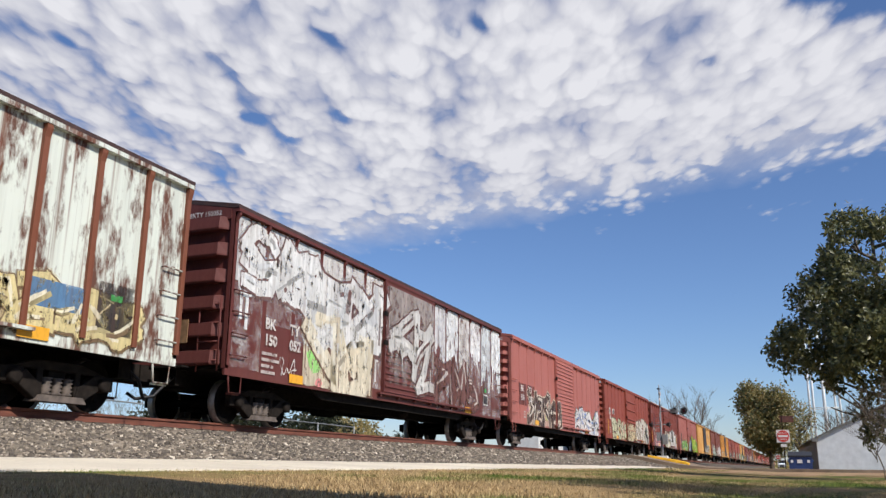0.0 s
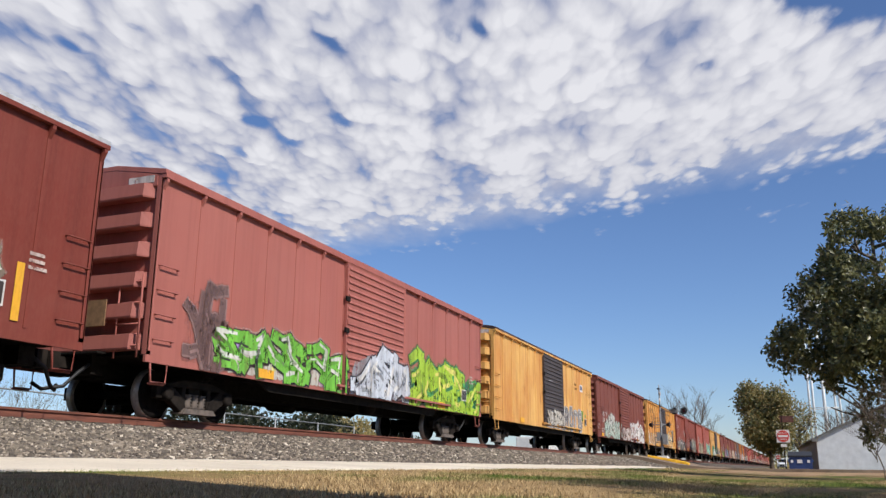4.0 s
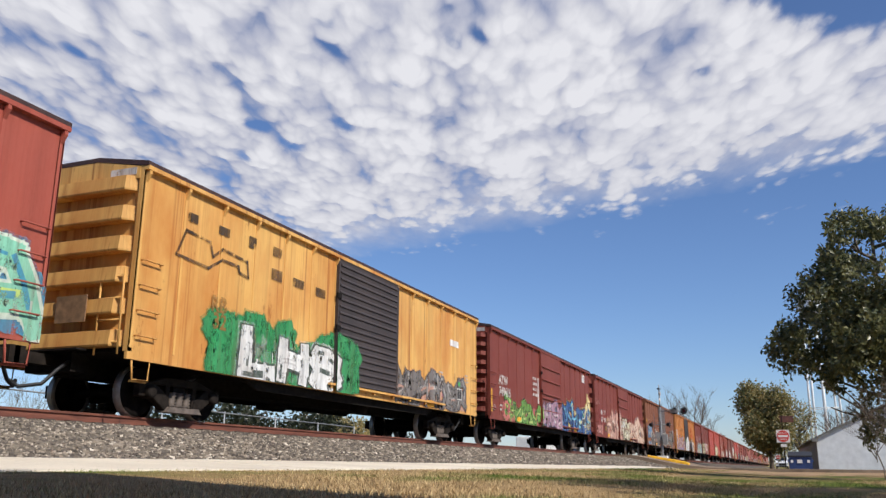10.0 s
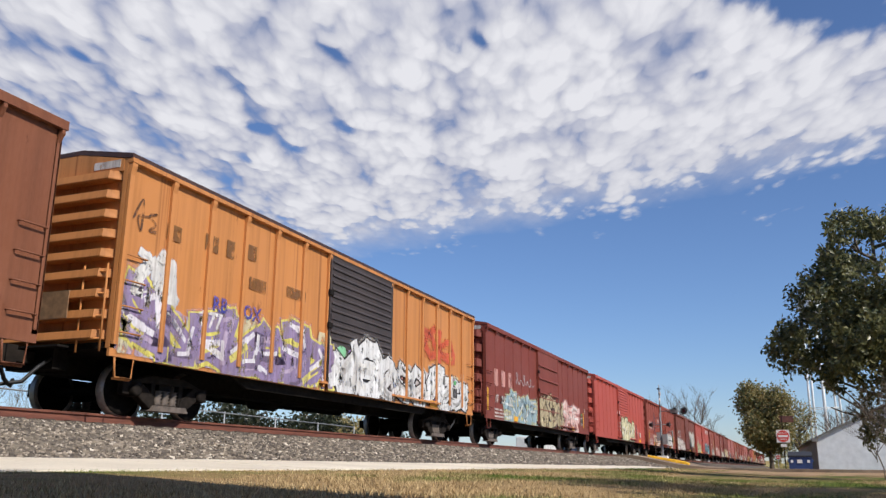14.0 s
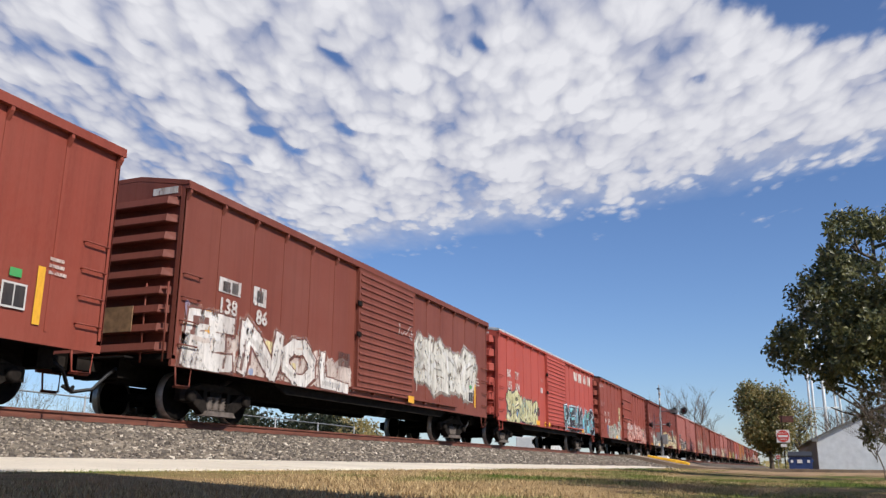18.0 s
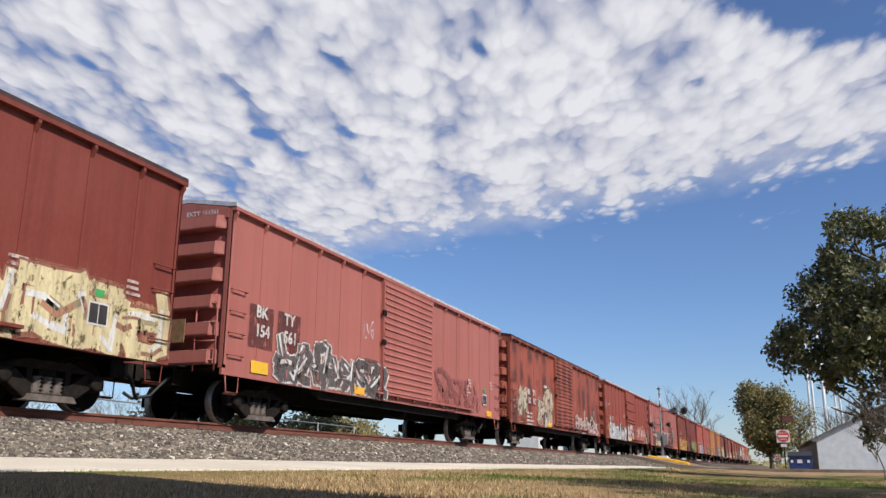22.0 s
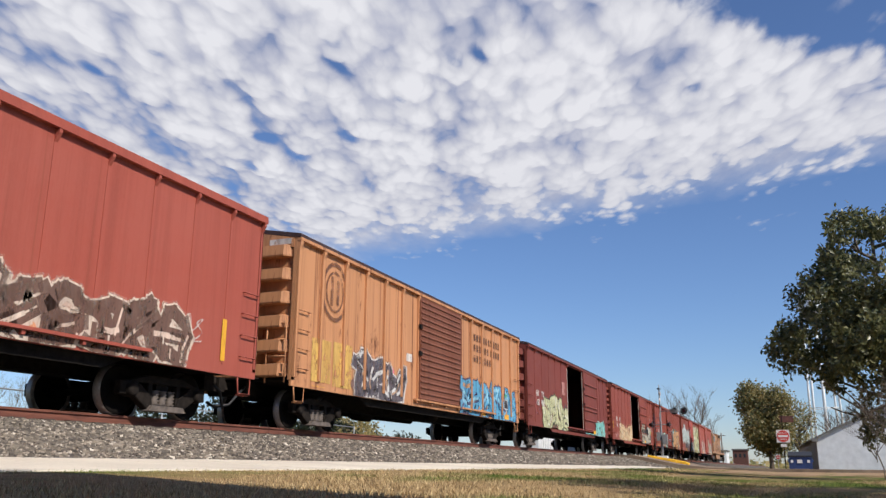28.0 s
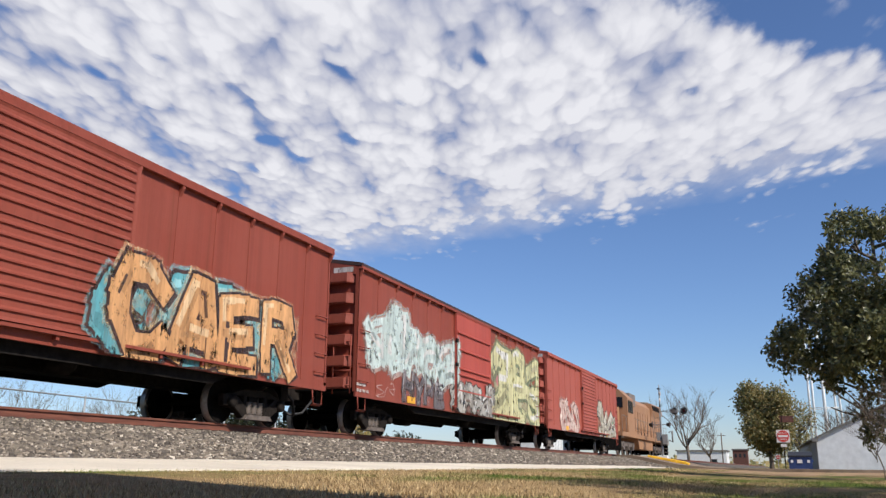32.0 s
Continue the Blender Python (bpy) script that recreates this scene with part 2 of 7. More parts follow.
    thick = q.math("ADD", body, q.math("MULTIPLY", q.math("SUBTRACT", cover, 1.0), 1.0))
    alpha = q.span(thick, -0.22, 0.30)
    alpha.node.interpolation_type = "SMOOTHSTEP"
    soft = q.math("MULTIPLY", q.span(far, -40.0, 330.0), q.span(q.noise((0.004, 0.011, 0), 5, 0.6, turn.outputs[0]), 0.30, 0.62, 0.45, 1.0))
    soft = q.math("MULTIPLY", q.math("MULTIPLY", soft, rim), q.span(far, 330.0, 700.0, 0.95, 0.0))
    alpha = q.math("MAXIMUM", alpha, soft)
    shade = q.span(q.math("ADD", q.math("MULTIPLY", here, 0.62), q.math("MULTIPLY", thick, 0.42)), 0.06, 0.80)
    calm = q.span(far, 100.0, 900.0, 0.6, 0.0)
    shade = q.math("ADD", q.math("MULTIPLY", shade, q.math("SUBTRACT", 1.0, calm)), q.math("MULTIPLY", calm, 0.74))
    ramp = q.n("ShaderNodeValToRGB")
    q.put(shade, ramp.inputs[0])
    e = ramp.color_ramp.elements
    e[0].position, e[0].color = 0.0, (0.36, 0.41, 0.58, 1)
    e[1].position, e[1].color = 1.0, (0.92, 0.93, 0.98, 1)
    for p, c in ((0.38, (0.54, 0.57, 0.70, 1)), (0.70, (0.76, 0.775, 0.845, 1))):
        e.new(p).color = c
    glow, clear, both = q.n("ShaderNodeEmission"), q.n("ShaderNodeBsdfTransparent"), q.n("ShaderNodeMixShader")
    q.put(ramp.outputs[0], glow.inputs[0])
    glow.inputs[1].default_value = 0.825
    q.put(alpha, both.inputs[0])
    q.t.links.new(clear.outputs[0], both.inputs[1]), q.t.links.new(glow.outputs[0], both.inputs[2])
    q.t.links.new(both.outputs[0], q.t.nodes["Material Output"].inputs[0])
    hang = q.n("ShaderNodeDisplacement")
    q.put(q.math("MULTIPLY", here, cover), hang.inputs["Height"])
    hang.inputs["Midlevel"].default_value, hang.inputs["Scale"].default_value = 0.4, -20.0
    q.t.links.new(hang.outputs[0], q.t.nodes["Material Output"].inputs["Displacement"])
    q.m.displacement_method = "DISPLACEMENT"
    return q.m


make_materials()


# ---------------------------------------------------------------- mesh tools
def box(bm, x0, x1, y0, y1, z0, z1, mat=0):
    v = [bm.verts.new(p) for p in ((x0, y0, z0), (x1, y0, z0), (x1, y1, z0), (x0, y1, z0), (x0, y0, z1), (x1, y0, z1), (x1, y1, z1), (x0, y1, z1))]
    for f in ((3, 2, 1, 0), (4, 5, 6, 7), (0, 1, 5, 4), (1, 2, 6, 5), (2, 3, 7, 6), (3, 0, 4, 7)):
        bm.faces.new([v[i] for i in f]).material_index = mat
    return v


def prism(bm, pts, axis, a, b, mat=0):
    """A profile in two axes drawn out along the third (axis 0, 1 or 2) from a to b."""
    def at(p, d):
        q = list(p)
        q.insert(axis, d)
        return q
    lo, hi = [bm.verts.new(at(p, a)) for p in pts], [bm.verts.new(at(p, b)) for p in pts]
    n = len(pts)
    for i in range(n):
        bm.faces.new((lo[i], lo[(i + 1) % n], hi[(i + 1) % n], hi[i])).material_index = mat
    bm.faces.new(lo[::-1]).material_index = mat
    bm.faces.new(hi).material_index = mat


def rod(bm, path, r, sides=6, mat=0, taper=None):
    """A round bar along a list of points."""
    pts = [Vector(p) for p in path]
    rings = []
    for i, p in enumerate(pts):
        d = (pts[min(i + 1, len(pts) - 1)] - pts[max(i - 1, 0)]).normalized()
        a = d.cross(Vector((0, 0, 1)) if abs(d.z) < 0.9 else Vector((1, 0, 0))).normalized()
        b = d.cross(a)
        k = r if taper is None else r + (taper - r) * i / (len(pts) - 1)
        rings.append([bm.verts.new(p + (a * math.cos(2 * math.pi * j / sides) + b * math.sin(2 * math.pi * j / sides)) * k) for j in range(sides)])
    for u, w in zip(rings, rings[1:]):
        for j in range(sides):
            f = bm.faces.new((u[j], u[(j + 1) % sides], w[(j + 1) % sides], w[j]))
            f.material_index, f.smooth = mat, True
    for ring in (rings[0][::-1], rings[-1]):
        bm.faces.new(ring).material_index = mat


def lathe(bm, prof, centre, axis="y", sides=20, mat=0):
    """A turned form: prof is a list of (along the axis, radius)."""
    cx, cy, cz = centre
    rings = []
    for d, r in prof:
        ring = []
        for j in range(sides):
            a = 2 * math.pi * j / sides
            u, w = r * math.cos(a), r * math.sin(a)
            ring.append(bm.verts.new({"y": (cx + u, cy + d, cz + w), "z": (cx + u, cy + w, cz + d), "x": (cx + d, cy + u, cz + w)}[axis]))
        rings.append(ring)
    for u, w in zip(rings, rings[1:]):
        for j in range(sides):
            f = bm.faces.new((u[j], u[(j + 1) % sides], w[(j + 1) % sides], w[j]))
            f.smooth, f.material_index = True, mat
    bm.faces.new(rings[0][::-1]).material_index = mat
    bm.faces.new(rings[-1]).material_index = mat


def mesh_of(name, bm, mats):
    bmesh.ops.recalc_face_normals(bm, faces=bm.faces)
    me = bpy.data.meshes.new(name)
    bm.to_mesh(me)
    bm.free()
    for m in mats if isinstance(mats, (list, tuple)) else [mats]:
        me.materials.append(m)
    return me


def part(name, bm, mats=None, parent=None, label=""):
    """One mesh object, under a thing or a part where a parent is given; bm may be a finished mesh."""
    me = bm if isinstance(bm, bpy.types.Mesh) else mesh_of(name, bm, mats)
    ob = new(name, me)
    if parent:
        ob.parent = parent
    if label:
        ob["label"] = label
    return ob


def made(draw, *args):
    bm = bmesh.new()
    draw(bm, *args)
    return bm


def boxes(*rows):
    bm = bmesh.new()
    for r in rows:
        box(bm, *r)
    return bm


def rods(paths, r, sides=6):
    bm = bmesh.new()
    for p in paths:
        rod(bm, p, r, sides)
    return bm


CACHE = {}


def shared(key, build, mats):
    """A mesh that is built once for each key and shared by alike parts."""
    if key not in CACHE:
        CACHE[key] = mesh_of(key[0], build(), mats)
    return CACHE[key]


def from_arrays(name, verts, faces, mat, smooth=False):
    me = bpy.data.meshes.new(name)
    me.from_pydata(verts.tolist(), [], faces.tolist())
    me.materials.append(mat)
    if smooth:
        me.shade_smooth()
    return me


# ---------------------------------------------------------------- ground, path, track bed, road
def ground_z(x, y):
    """Height of the turf: flat by the viewer, rising towards the path."""
    k = max(0.0, min(1.0, (y - 0.3) / 4.7))
    return 0.195 * k


def build_ground():
    bm = bmesh.new()
    xs = [-4600, -600, -120, -30, -10] + [-6 + 1.5 * i for i in range(40)] + [58, 75, 100, 140, 220, 600, 4600]
    ys = [-4600, -600, -120, -40, -15, -6, -3] + [-1.5 + 0.55 * i for i in range(13)] + [7.2, 15.6, 22, 40, 90, 200, 700, 4600]
    rows = [[bm.verts.new((x, y, ground_z(x, y) + (0.03 * noise.noise((x * 0.31, y * 0.5, 0)) if -8 < x < 60 and -4 < y < 4.6 else 0) - (0.0 if y < 6.9 else 0.05))) for y in ys] for x in xs]
    for a, b in zip(rows, rows[1:]):
        for j in range(len(ys) - 1):
            bm.faces.new((a[j], b[j], b[j + 1], a[j + 1])).smooth = True
    g = part("ground", bm, MAT["ground"])
    tagged(g, "patchy dry winter turf, tan and green", "ground", kind="structure")


def build_path():
    rng = random.Random(4)
    base = new("path")
    tagged(base, "pale concrete path along the track bed", "path", kind="structure")
    x = -14.0
    while x < 43:
        w = 1.52
        bm = bmesh.new()
        dz = rng.uniform(-0.004, 0.004)
        v = box(bm, x + 0.006, x + w - 0.006, PATH_Y0, PATH_Y1, 0.1, 0.3)
        for q in v:
            top = q.co.z > 0.2
            q.co.z = (0.212 + dz if q.co.y < 6 else 0.318 + dz) if top else 0.05
        bmesh.ops.bevel(bm, geom=[e for e in bm.edges if all(k.co.z > 0.15 for k in e.verts)], offset=0.008, segments=1, affect="EDGES")
        part("slab", bm, MAT["concrete"], base)
        x += w


def build_bed():
    top = RAIL_Z - 0.235
    bm = bmesh.new()
    y0, y1 = PATH_Y1 - 0.05, TRACK_Y - 1.45
    prof = [(y0, 0.268), (y1, top), (2 * TRACK_Y - y1, top), (2 * TRACK_Y - y0, 0.1), (2 * TRACK_Y - y0, -0.3), (y0, -0.3)]
    prism(bm, prof, 0, -120, 420)
    b = part("track_bed", bm, MAT["bed"])
    tagged(b, "grey crushed stone bed under the railway track", "track bed", kind="structure")
    # loose stones on the near shoulder
    rng = np.random.default_rng(5)
    n = 52000
    x = 5.0 + 52.0 * rng.random(n) ** 1.7
    y = y0 - 0.06 + (y1 + 0.75 - y0) * rng.random(n)
    k = np.clip((y - y0) / (y1 - y0), 0, 1)
    z = 0.268 + (top - 0.268) * k
    size = (0.014 + 0.021 * rng.random(n)) * (1 + 0.012 * x)
    cube = np.array([(-1, -1, -0.6), (1, -0.8, -0.6), (0.9, 1, -0.6), (-0.8, 0.9, -0.6), (-0.7, -0.6, 0.7), (0.6, -0.7, 0.8), (0.7, 0.5, 0.6), (-0.5, 0.7, 0.75)])
    jit = rng.uniform(0.7, 1.3, (n, 8, 3))
    ang = rng.uniform(0, 6.283, n)
    v = cube[None] * jit
    v[..., 0] *= rng.uniform(0.8, 1.5, (n, 1))
    ca, sa = np.cos(ang)[:, None], np.sin(ang)[:, None]
    vx, vy = v[..., 0] * ca - v[..., 1] * sa, v[..., 0] * sa + v[..., 1] * ca
    tilt = rng.uniform(-0.6, 0.6, (n, 1))
    vz = v[..., 2] + vx * tilt
    out = np.stack([x[:, None] + vx * size[:, None], y[:, None] + vy * size[:, None], z[:, None] + (vz + 0.25) * size[:, None]], -1).reshape(-1, 3)
    q = np.array([(4, 5, 6, 7), (0, 1, 5, 4), (1, 2, 6, 5), (2, 3, 7, 6), (3, 0, 4, 7)])
    f = (q[None] + 8 * np.arange(n)[:, None, None]).reshape(-1, 4)
    s = part("ballast_stones", from_arrays("ballast_stones", out, f, MAT["ballast"]), None)
    tagged(s, "loose grey and pale crushed ballast stones", "gravel", kind="stuff")


def build_track():
    prof = [(-0.07, -0.172), (0.07, -0.172), (0.07, -0.160), (0.012, -0.145), (0.010, -0.045), (0.036, -0.036), (0.037, -0.004), (0.030, 0.0), (-0.030, 0.0), (-0.037, -0.004), (-0.036, -0.036), (-0.010, -0.045), (-0.012, -0.145), (-0.07, -0.160)]
    for sgn in (-1, 1):
        bm = bmesh.new()
        prism(bm, [(TRACK_Y + sgn * 0.7535 + a, RAIL_Z + b) for a, b in prof], 0, -130, 420)
        r = part("rail", bm, MAT["rail"])
        tagged(r, "rusty brown steel rail on timber ties", "rail", "rails of the track", kind="structure")
    tie = shared(("tie",), lambda: boxes((-0.11, 0.11, -1.3, 1.3, -0.36, -0.168)), MAT["tie"])
    ties = new("ties")
    tagged(ties, "weathered timber ties half sunk in ballast", "ties", kind="structure")
    plate = shared(("tie_plate",), lambda: boxes((-0.1, 0.1, -0.19, 0.19, -0.168, -0.160)), MAT["rail"])
    for i in range(110):
        o = part("tie", tie, None, ties)
        o.location = (2.0 + 0.52 * i, TRACK_Y, RAIL_Z)
        if i < 60:
            p = part("tie_plate", plate, None, o)
            p.location = (0, -0.7535, 0)


def build_road():
    bm = bmesh.new()
    # ramp up to the rails, then on to the far side
    prof = [(-30, 0.02), (4.2, 0.22), (6.4, 0.42), (9.4, RAIL_Z - 0.03), (13.1, RAIL_Z - 0.03), (18, 0.5), (30, 0.02), (30, -0.5), (-30, -0.5)]
    prism(bm, prof, 0, ROAD_X0, ROAD_X1)
    r = part("road", bm, MAT["asphalt"])
    tagged(r, "worn grey road climbing to a level crossing", "road", kind="structure")
    bm = bmesh.new()
    ys = [-60, -20, -8, -3, 0.5, 3.5, 4.6]
    xs = [30, 32, 36, 40, 46, 54.98]
    rows = [[bm.verts.new((x + 1.6 * noise.noise((0.4 * y, x * 0.1, 2.0)), y, ground_z(x, y) + 0.012)) for y in ys] for x in xs]
    for a, b in zip(rows, rows[1:]):
        for j in range(len(ys) - 1):
            bm.faces.new((a[j], b[j], b[j + 1], a[j + 1]))
    s = part("gravel_apron", bm, MAT["dirt"])
    tagged(s, "dusty brown-grey gravel apron beside the road", "road", kind="structure")
    bm = bmesh.new()
    x0, x1 = 59.6, 60.2
    pts = [(9.0, 0.85), (6.3, 0.40), (6.3, 0.54), (6.55, 0.65), (9.0, 1.07)]
    prism(bm, pts, 0, x0, x1)
    bmesh.ops.bevel(bm, geom=bm.edges[:], offset=0.03, segments=1, affect="EDGES")
    k = part("kerb", bm, MAT["kerb"])
    tagged(k, "yellow painted concrete kerb sloping from the crossing", "kerb", kind="structure")


def build_grass():
    rng = np.random.default_rng(9)
    def blades(n, xa, xb, ya, yb, p):
        x = xa + (xb - xa) * rng.random(n) ** p
        y = ya + (yb - ya) * rng.random(n)
        return x, y
    parts_xy = [blades(60000, 1.6, 17, 0.4, 4.98, 1.5), blades(30000, 4, 20, -3.0, 1.2, 1.2), blades(16000, 15, 40, 2.5, 4.98, 1.3)]
    x, y = np.concatenate([p[0] for p in parts_xy]), np.concatenate([p[1] for p in parts_xy])
    n = len(x)
    z = 0.195 * np.clip((y - 0.3) / 4.7, 0, 1)
    h = (0.010 + 0.020 * rng.random(n) ** 2) * (1 + 0.03 * x)
    w = 0.0028 * (1 + 0.12 * x)
    a = rng.uniform(0, 6.283, n)
    lean = rng.uniform(-0.9, 0.9, (n, 2)) * h[:, None]
    dx, dy = np.cos(a) * w, np.sin(a) * w
    v = np.stack([np.stack([x - dx, y - dy, z - 0.01], -1), np.stack([x + dx, y + dy, z - 0.01], -1), np.stack([x + lean[:, 0], y + lean[:, 1], z + h], -1)], 1).reshape(-1, 3)
    f = np.arange(3 * n).reshape(n, 3)
    q = Net("grass_blade")
    r = q.island()
    patch = q.math("ADD", q.noise((0.22, 0.5, 1), 5, 0.65), greener(q))
    dry = q.mix(r, lin((126, 104, 72)), lin((206, 180, 134)))
    fresh = q.mix(r, lin((66, 86, 36)), lin((124, 136, 64)))
    m = q.done(q.mix(q.span(patch, 0.46, 0.60), dry, fresh), 0.8, 0, 0.2)
    g = part("grass", from_arrays("grass", v, f, m))
    tagged(g, "short tan and green winter grass blades", "grass", kind="stuff")


build_ground(), build_path(), build_bed(), build_track(), build_road(), build_grass()


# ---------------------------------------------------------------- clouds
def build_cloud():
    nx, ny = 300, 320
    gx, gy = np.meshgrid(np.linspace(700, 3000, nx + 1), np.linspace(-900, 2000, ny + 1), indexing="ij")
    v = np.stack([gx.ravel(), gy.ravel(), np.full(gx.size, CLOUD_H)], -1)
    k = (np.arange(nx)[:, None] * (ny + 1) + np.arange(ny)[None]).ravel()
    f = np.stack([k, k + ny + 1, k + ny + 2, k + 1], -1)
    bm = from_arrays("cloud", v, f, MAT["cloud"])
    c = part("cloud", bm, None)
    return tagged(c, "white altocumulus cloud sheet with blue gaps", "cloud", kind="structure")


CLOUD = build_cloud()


# ---------------------------------------------------------------- boxcars
FLOOR_Z, SILL_Z, EAVE_Z, PEAK_Z = 1.02, 0.80, 4.16, 4.36
WHEEL_R = 0.42
TRAIN, WHEELS = [], []
LENGTH = 16.52


def wheelset():
    bm = bmesh.new()
    rod(bm, [(0, -1.02, 0), (0, 1.02, 0)], 0.075, 10)
    for s in (-1, 1):
        y = 0.7535 * s
        prof = [(-0.065, 0.20), (-0.060, 0.34), (-0.07, 0.36), (-0.07, WHEEL_R), (0.045, WHEEL_R + 0.004), (0.072, WHEEL_R + 0.028), (0.075, 0.37), (0.03, 0.35), (0.02, 0.2)]
        if s > 0:
            prof = [(-a, b) for a, b in prof][::-1]
        lathe(bm, prof, (0, y, 0), "y", 28)
        for f in bm.faces:
            c = f.calc_center_median()
            if math.hypot(c.x, c.z) > 0.405 and len(f.verts) == 4:
                f.material_index = 1
        for j in range(6):      # lightening marks on the wheel plate
            a = j * math.pi / 3
            lathe(bm, [(-0.012, 0.035), (0.012, 0.03)], (0.27 * math.cos(a), y + s * 0.066, 0.27 * math.sin(a)), "y", 8)
    return bm


def side_frame():
    """A cast truck side, in x and z round the truck's middle, drawn out across."""
    bm = bmesh.new()
    box(bm, -1.10, -0.66, -0.07, 0.07, 0.33, 0.56)
    box(bm, 0.66, 1.10, -0.07, 0.07, 0.33, 0.56)
    prism(bm, [(-0.95, 0.56), (0.95, 0.56), (0.42, 0.70), (-0.42, 0.70)], 1, -0.06, 0.06)
    prism(bm, [(-0.84, 0.36), (-0.66, 0.54), (-0.36, 0.34), (-0.30, 0.14), (-0.44, 0.11)], 1, -0.09, 0.07)
    prism(bm, [(0.84, 0.36), (0.66, 0.54), (0.36, 0.34), (0.30, 0.14), (0.44, 0.11)], 1, -0.09, 0.07)
    box(bm, -0.42, -0.31, -0.06, 0.06, 0.19, 0.6)
    box(bm, 0.31, 0.42, -0.06, 0.06, 0.19, 0.6)
    for x in (-0.86, 0.86):
        lathe(bm, [(-0.17, 0.08), (-0.15, 0.115), (0.05, 0.125)], (x, 0, 0.42), "y", 14)
    bmesh.ops.bevel(bm, geom=[e for e in bm.edges if e.calc_length() > 0.09], offset=0.012, segments=1, affect="EDGES")
    return bm


def springs(*xs):
    bm = bmesh.new()
    for x in xs:
        lathe(bm, [(0.19 + 0.029 * k, 0.098 if k % 2 else 0.062) for k in range(10)], (x, 0, 0), "z", 10)
    return bm


def truck(car, x):
    """A two-axle truck under a car, in parts."""
    t = part("truck", shared(("truck_bolster",), lambda: boxes((-0.16, 0.16, -1.0, 1.0, 0.36, 0.66), (-0.3, 0.3, -0.32, 0.32, 0.6, 0.78)), MAT["under"]), None, car, "cast steel freight truck, dusty")
    t.location = (x, 0, 0)
    for y in (-1.0, 1.0):
        # body shade is in the frame's colour; plank and springs stay paler
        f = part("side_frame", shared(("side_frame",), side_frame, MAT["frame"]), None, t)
        f.location = (0, y, 0)
        k = part("spring_plank", shared(("spring_plank",), lambda: made(prism, [(-0.48, 0.09), (0.48, 0.09), (0.40, 0.185), (-0.40, 0.185)], 1, -0.16, 0.11), MAT["truck"]), None, t)
        k.location = (0, y, 0)
        for k in (-0.2, 0.0, 0.2):
            s = part("spring", shared(("spring",), lambda: springs(0.0), MAT["truck"]), None, t)
            s.location = (k, y, 0)
    for k in (-0.864, 0.864):
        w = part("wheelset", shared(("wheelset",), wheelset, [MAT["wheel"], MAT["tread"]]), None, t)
        w.matrix_parent_inverse = Matrix.Translation((k, 0, WHEEL_R))
        WHEELS.append(w)
    for k in (-0.40, 0.40):
        b = part("brake_beam", shared(("brake_beam",), lambda: boxes((-0.04, 0.04, -0.75, 0.75, 0.28, 0.38)), MAT["under"]), None, t)
        b.location = (k, 0, 0)
    return t


def end_wall(bm, style):
    """The front end: a sheet with pressed ribs is made of this and of rib parts."""
    prism(bm, [(-HALF_W + 0.02, FLOOR_Z - 0.05), (HALF_W - 0.02, FLOOR_Z - 0.05), (HALF_W - 0.02, EAVE_Z - 0.06), (0.5, PEAK_Z - 0.05), (-0.5, PEAK_Z - 0.05), (-HALF_W + 0.02, EAVE_Z - 0.06)], 0, 0.06, 0.12)
    prism(bm, [(-HALF_W + 0.09, EAVE_Z - 0.27), (HALF_W - 0.09, EAVE_Z - 0.27), (HALF_W - 0.09, EAVE_Z - 0.06), (0.5, PEAK_Z - 0.06), (-0.5, PEAK_Z - 0.06), (-HALF_W + 0.09, EAVE_Z - 0.06)], 0, -0.015, 0.055)
    for y in (-HALF_W, HALF_W - 0.09):
        box(bm, -0.005, 0.10, y, y + 0.09, FLOOR_Z - 0.06, EAVE_Z - 0.04)


RIBS = {"narrow": (9, 0.088), "wide": (6, 0.158)}


def rib(h):
    """One pressed rib across a car end, tapering out at its ends."""
    bm = bmesh.new()
    d = 0.21
    w = HALF_W - 0.12
    sec = [(0.0, -h), (-d * 0.95, -h * 0.92), (-d, -h * 0.72), (-d * 0.9, h * 0.72), (0.0, h)]
    rings = []
    for y, k in ((-w, 0.15), (-w + 0.16, 1.0), (w - 0.16, 1.0), (w, 0.15)):
        rings.append([bm.verts.new((0.075 + a * k, y, b)) for a, b in sec])
    for u, q in zip(rings, rings[1:]):
        for j in range(4):
            bm.faces.new((u[j], u[j + 1], q[j + 1], q[j])).smooth = False
    return bm


def roof(bm, length):
    prof = [(-HALF_W - 0.085, EAVE_Z - 0.055), (-HALF_W - 0.085, EAVE_Z + 0.015), (-0.5, PEAK_Z), (0.5, PEAK_Z), (HALF_W + 0.085, EAVE_Z + 0.015), (HALF_W + 0.085, EAVE_Z - 0.055), (HALF_W - 0.05, EAVE_Z - 0.05), (0.5, PEAK_Z - 0.07), (-0.5, PEAK_Z - 0.07), (-HALF_W + 0.05, EAVE_Z - 0.05)]
    prism(bm, prof, 0, -0.02, length + 0.02)


def roof_cap(bm):
    """The cap over one seam of the roof sheets."""
    prism(bm, [(-HALF_W - 0.02, EAVE_Z + 0.02), (-HALF_W - 0.02, EAVE_Z + 0.04), (-0.5, PEAK_Z + 0.03), (0.5, PEAK_Z + 0.03), (HALF_W + 0.02, EAVE_Z + 0.04), (HALF_W + 0.02, EAVE_Z + 0.02), (0.5, PEAK_Z + 0.003), (-0.5, PEAK_Z + 0.003)], 0, -0.03, 0.03)


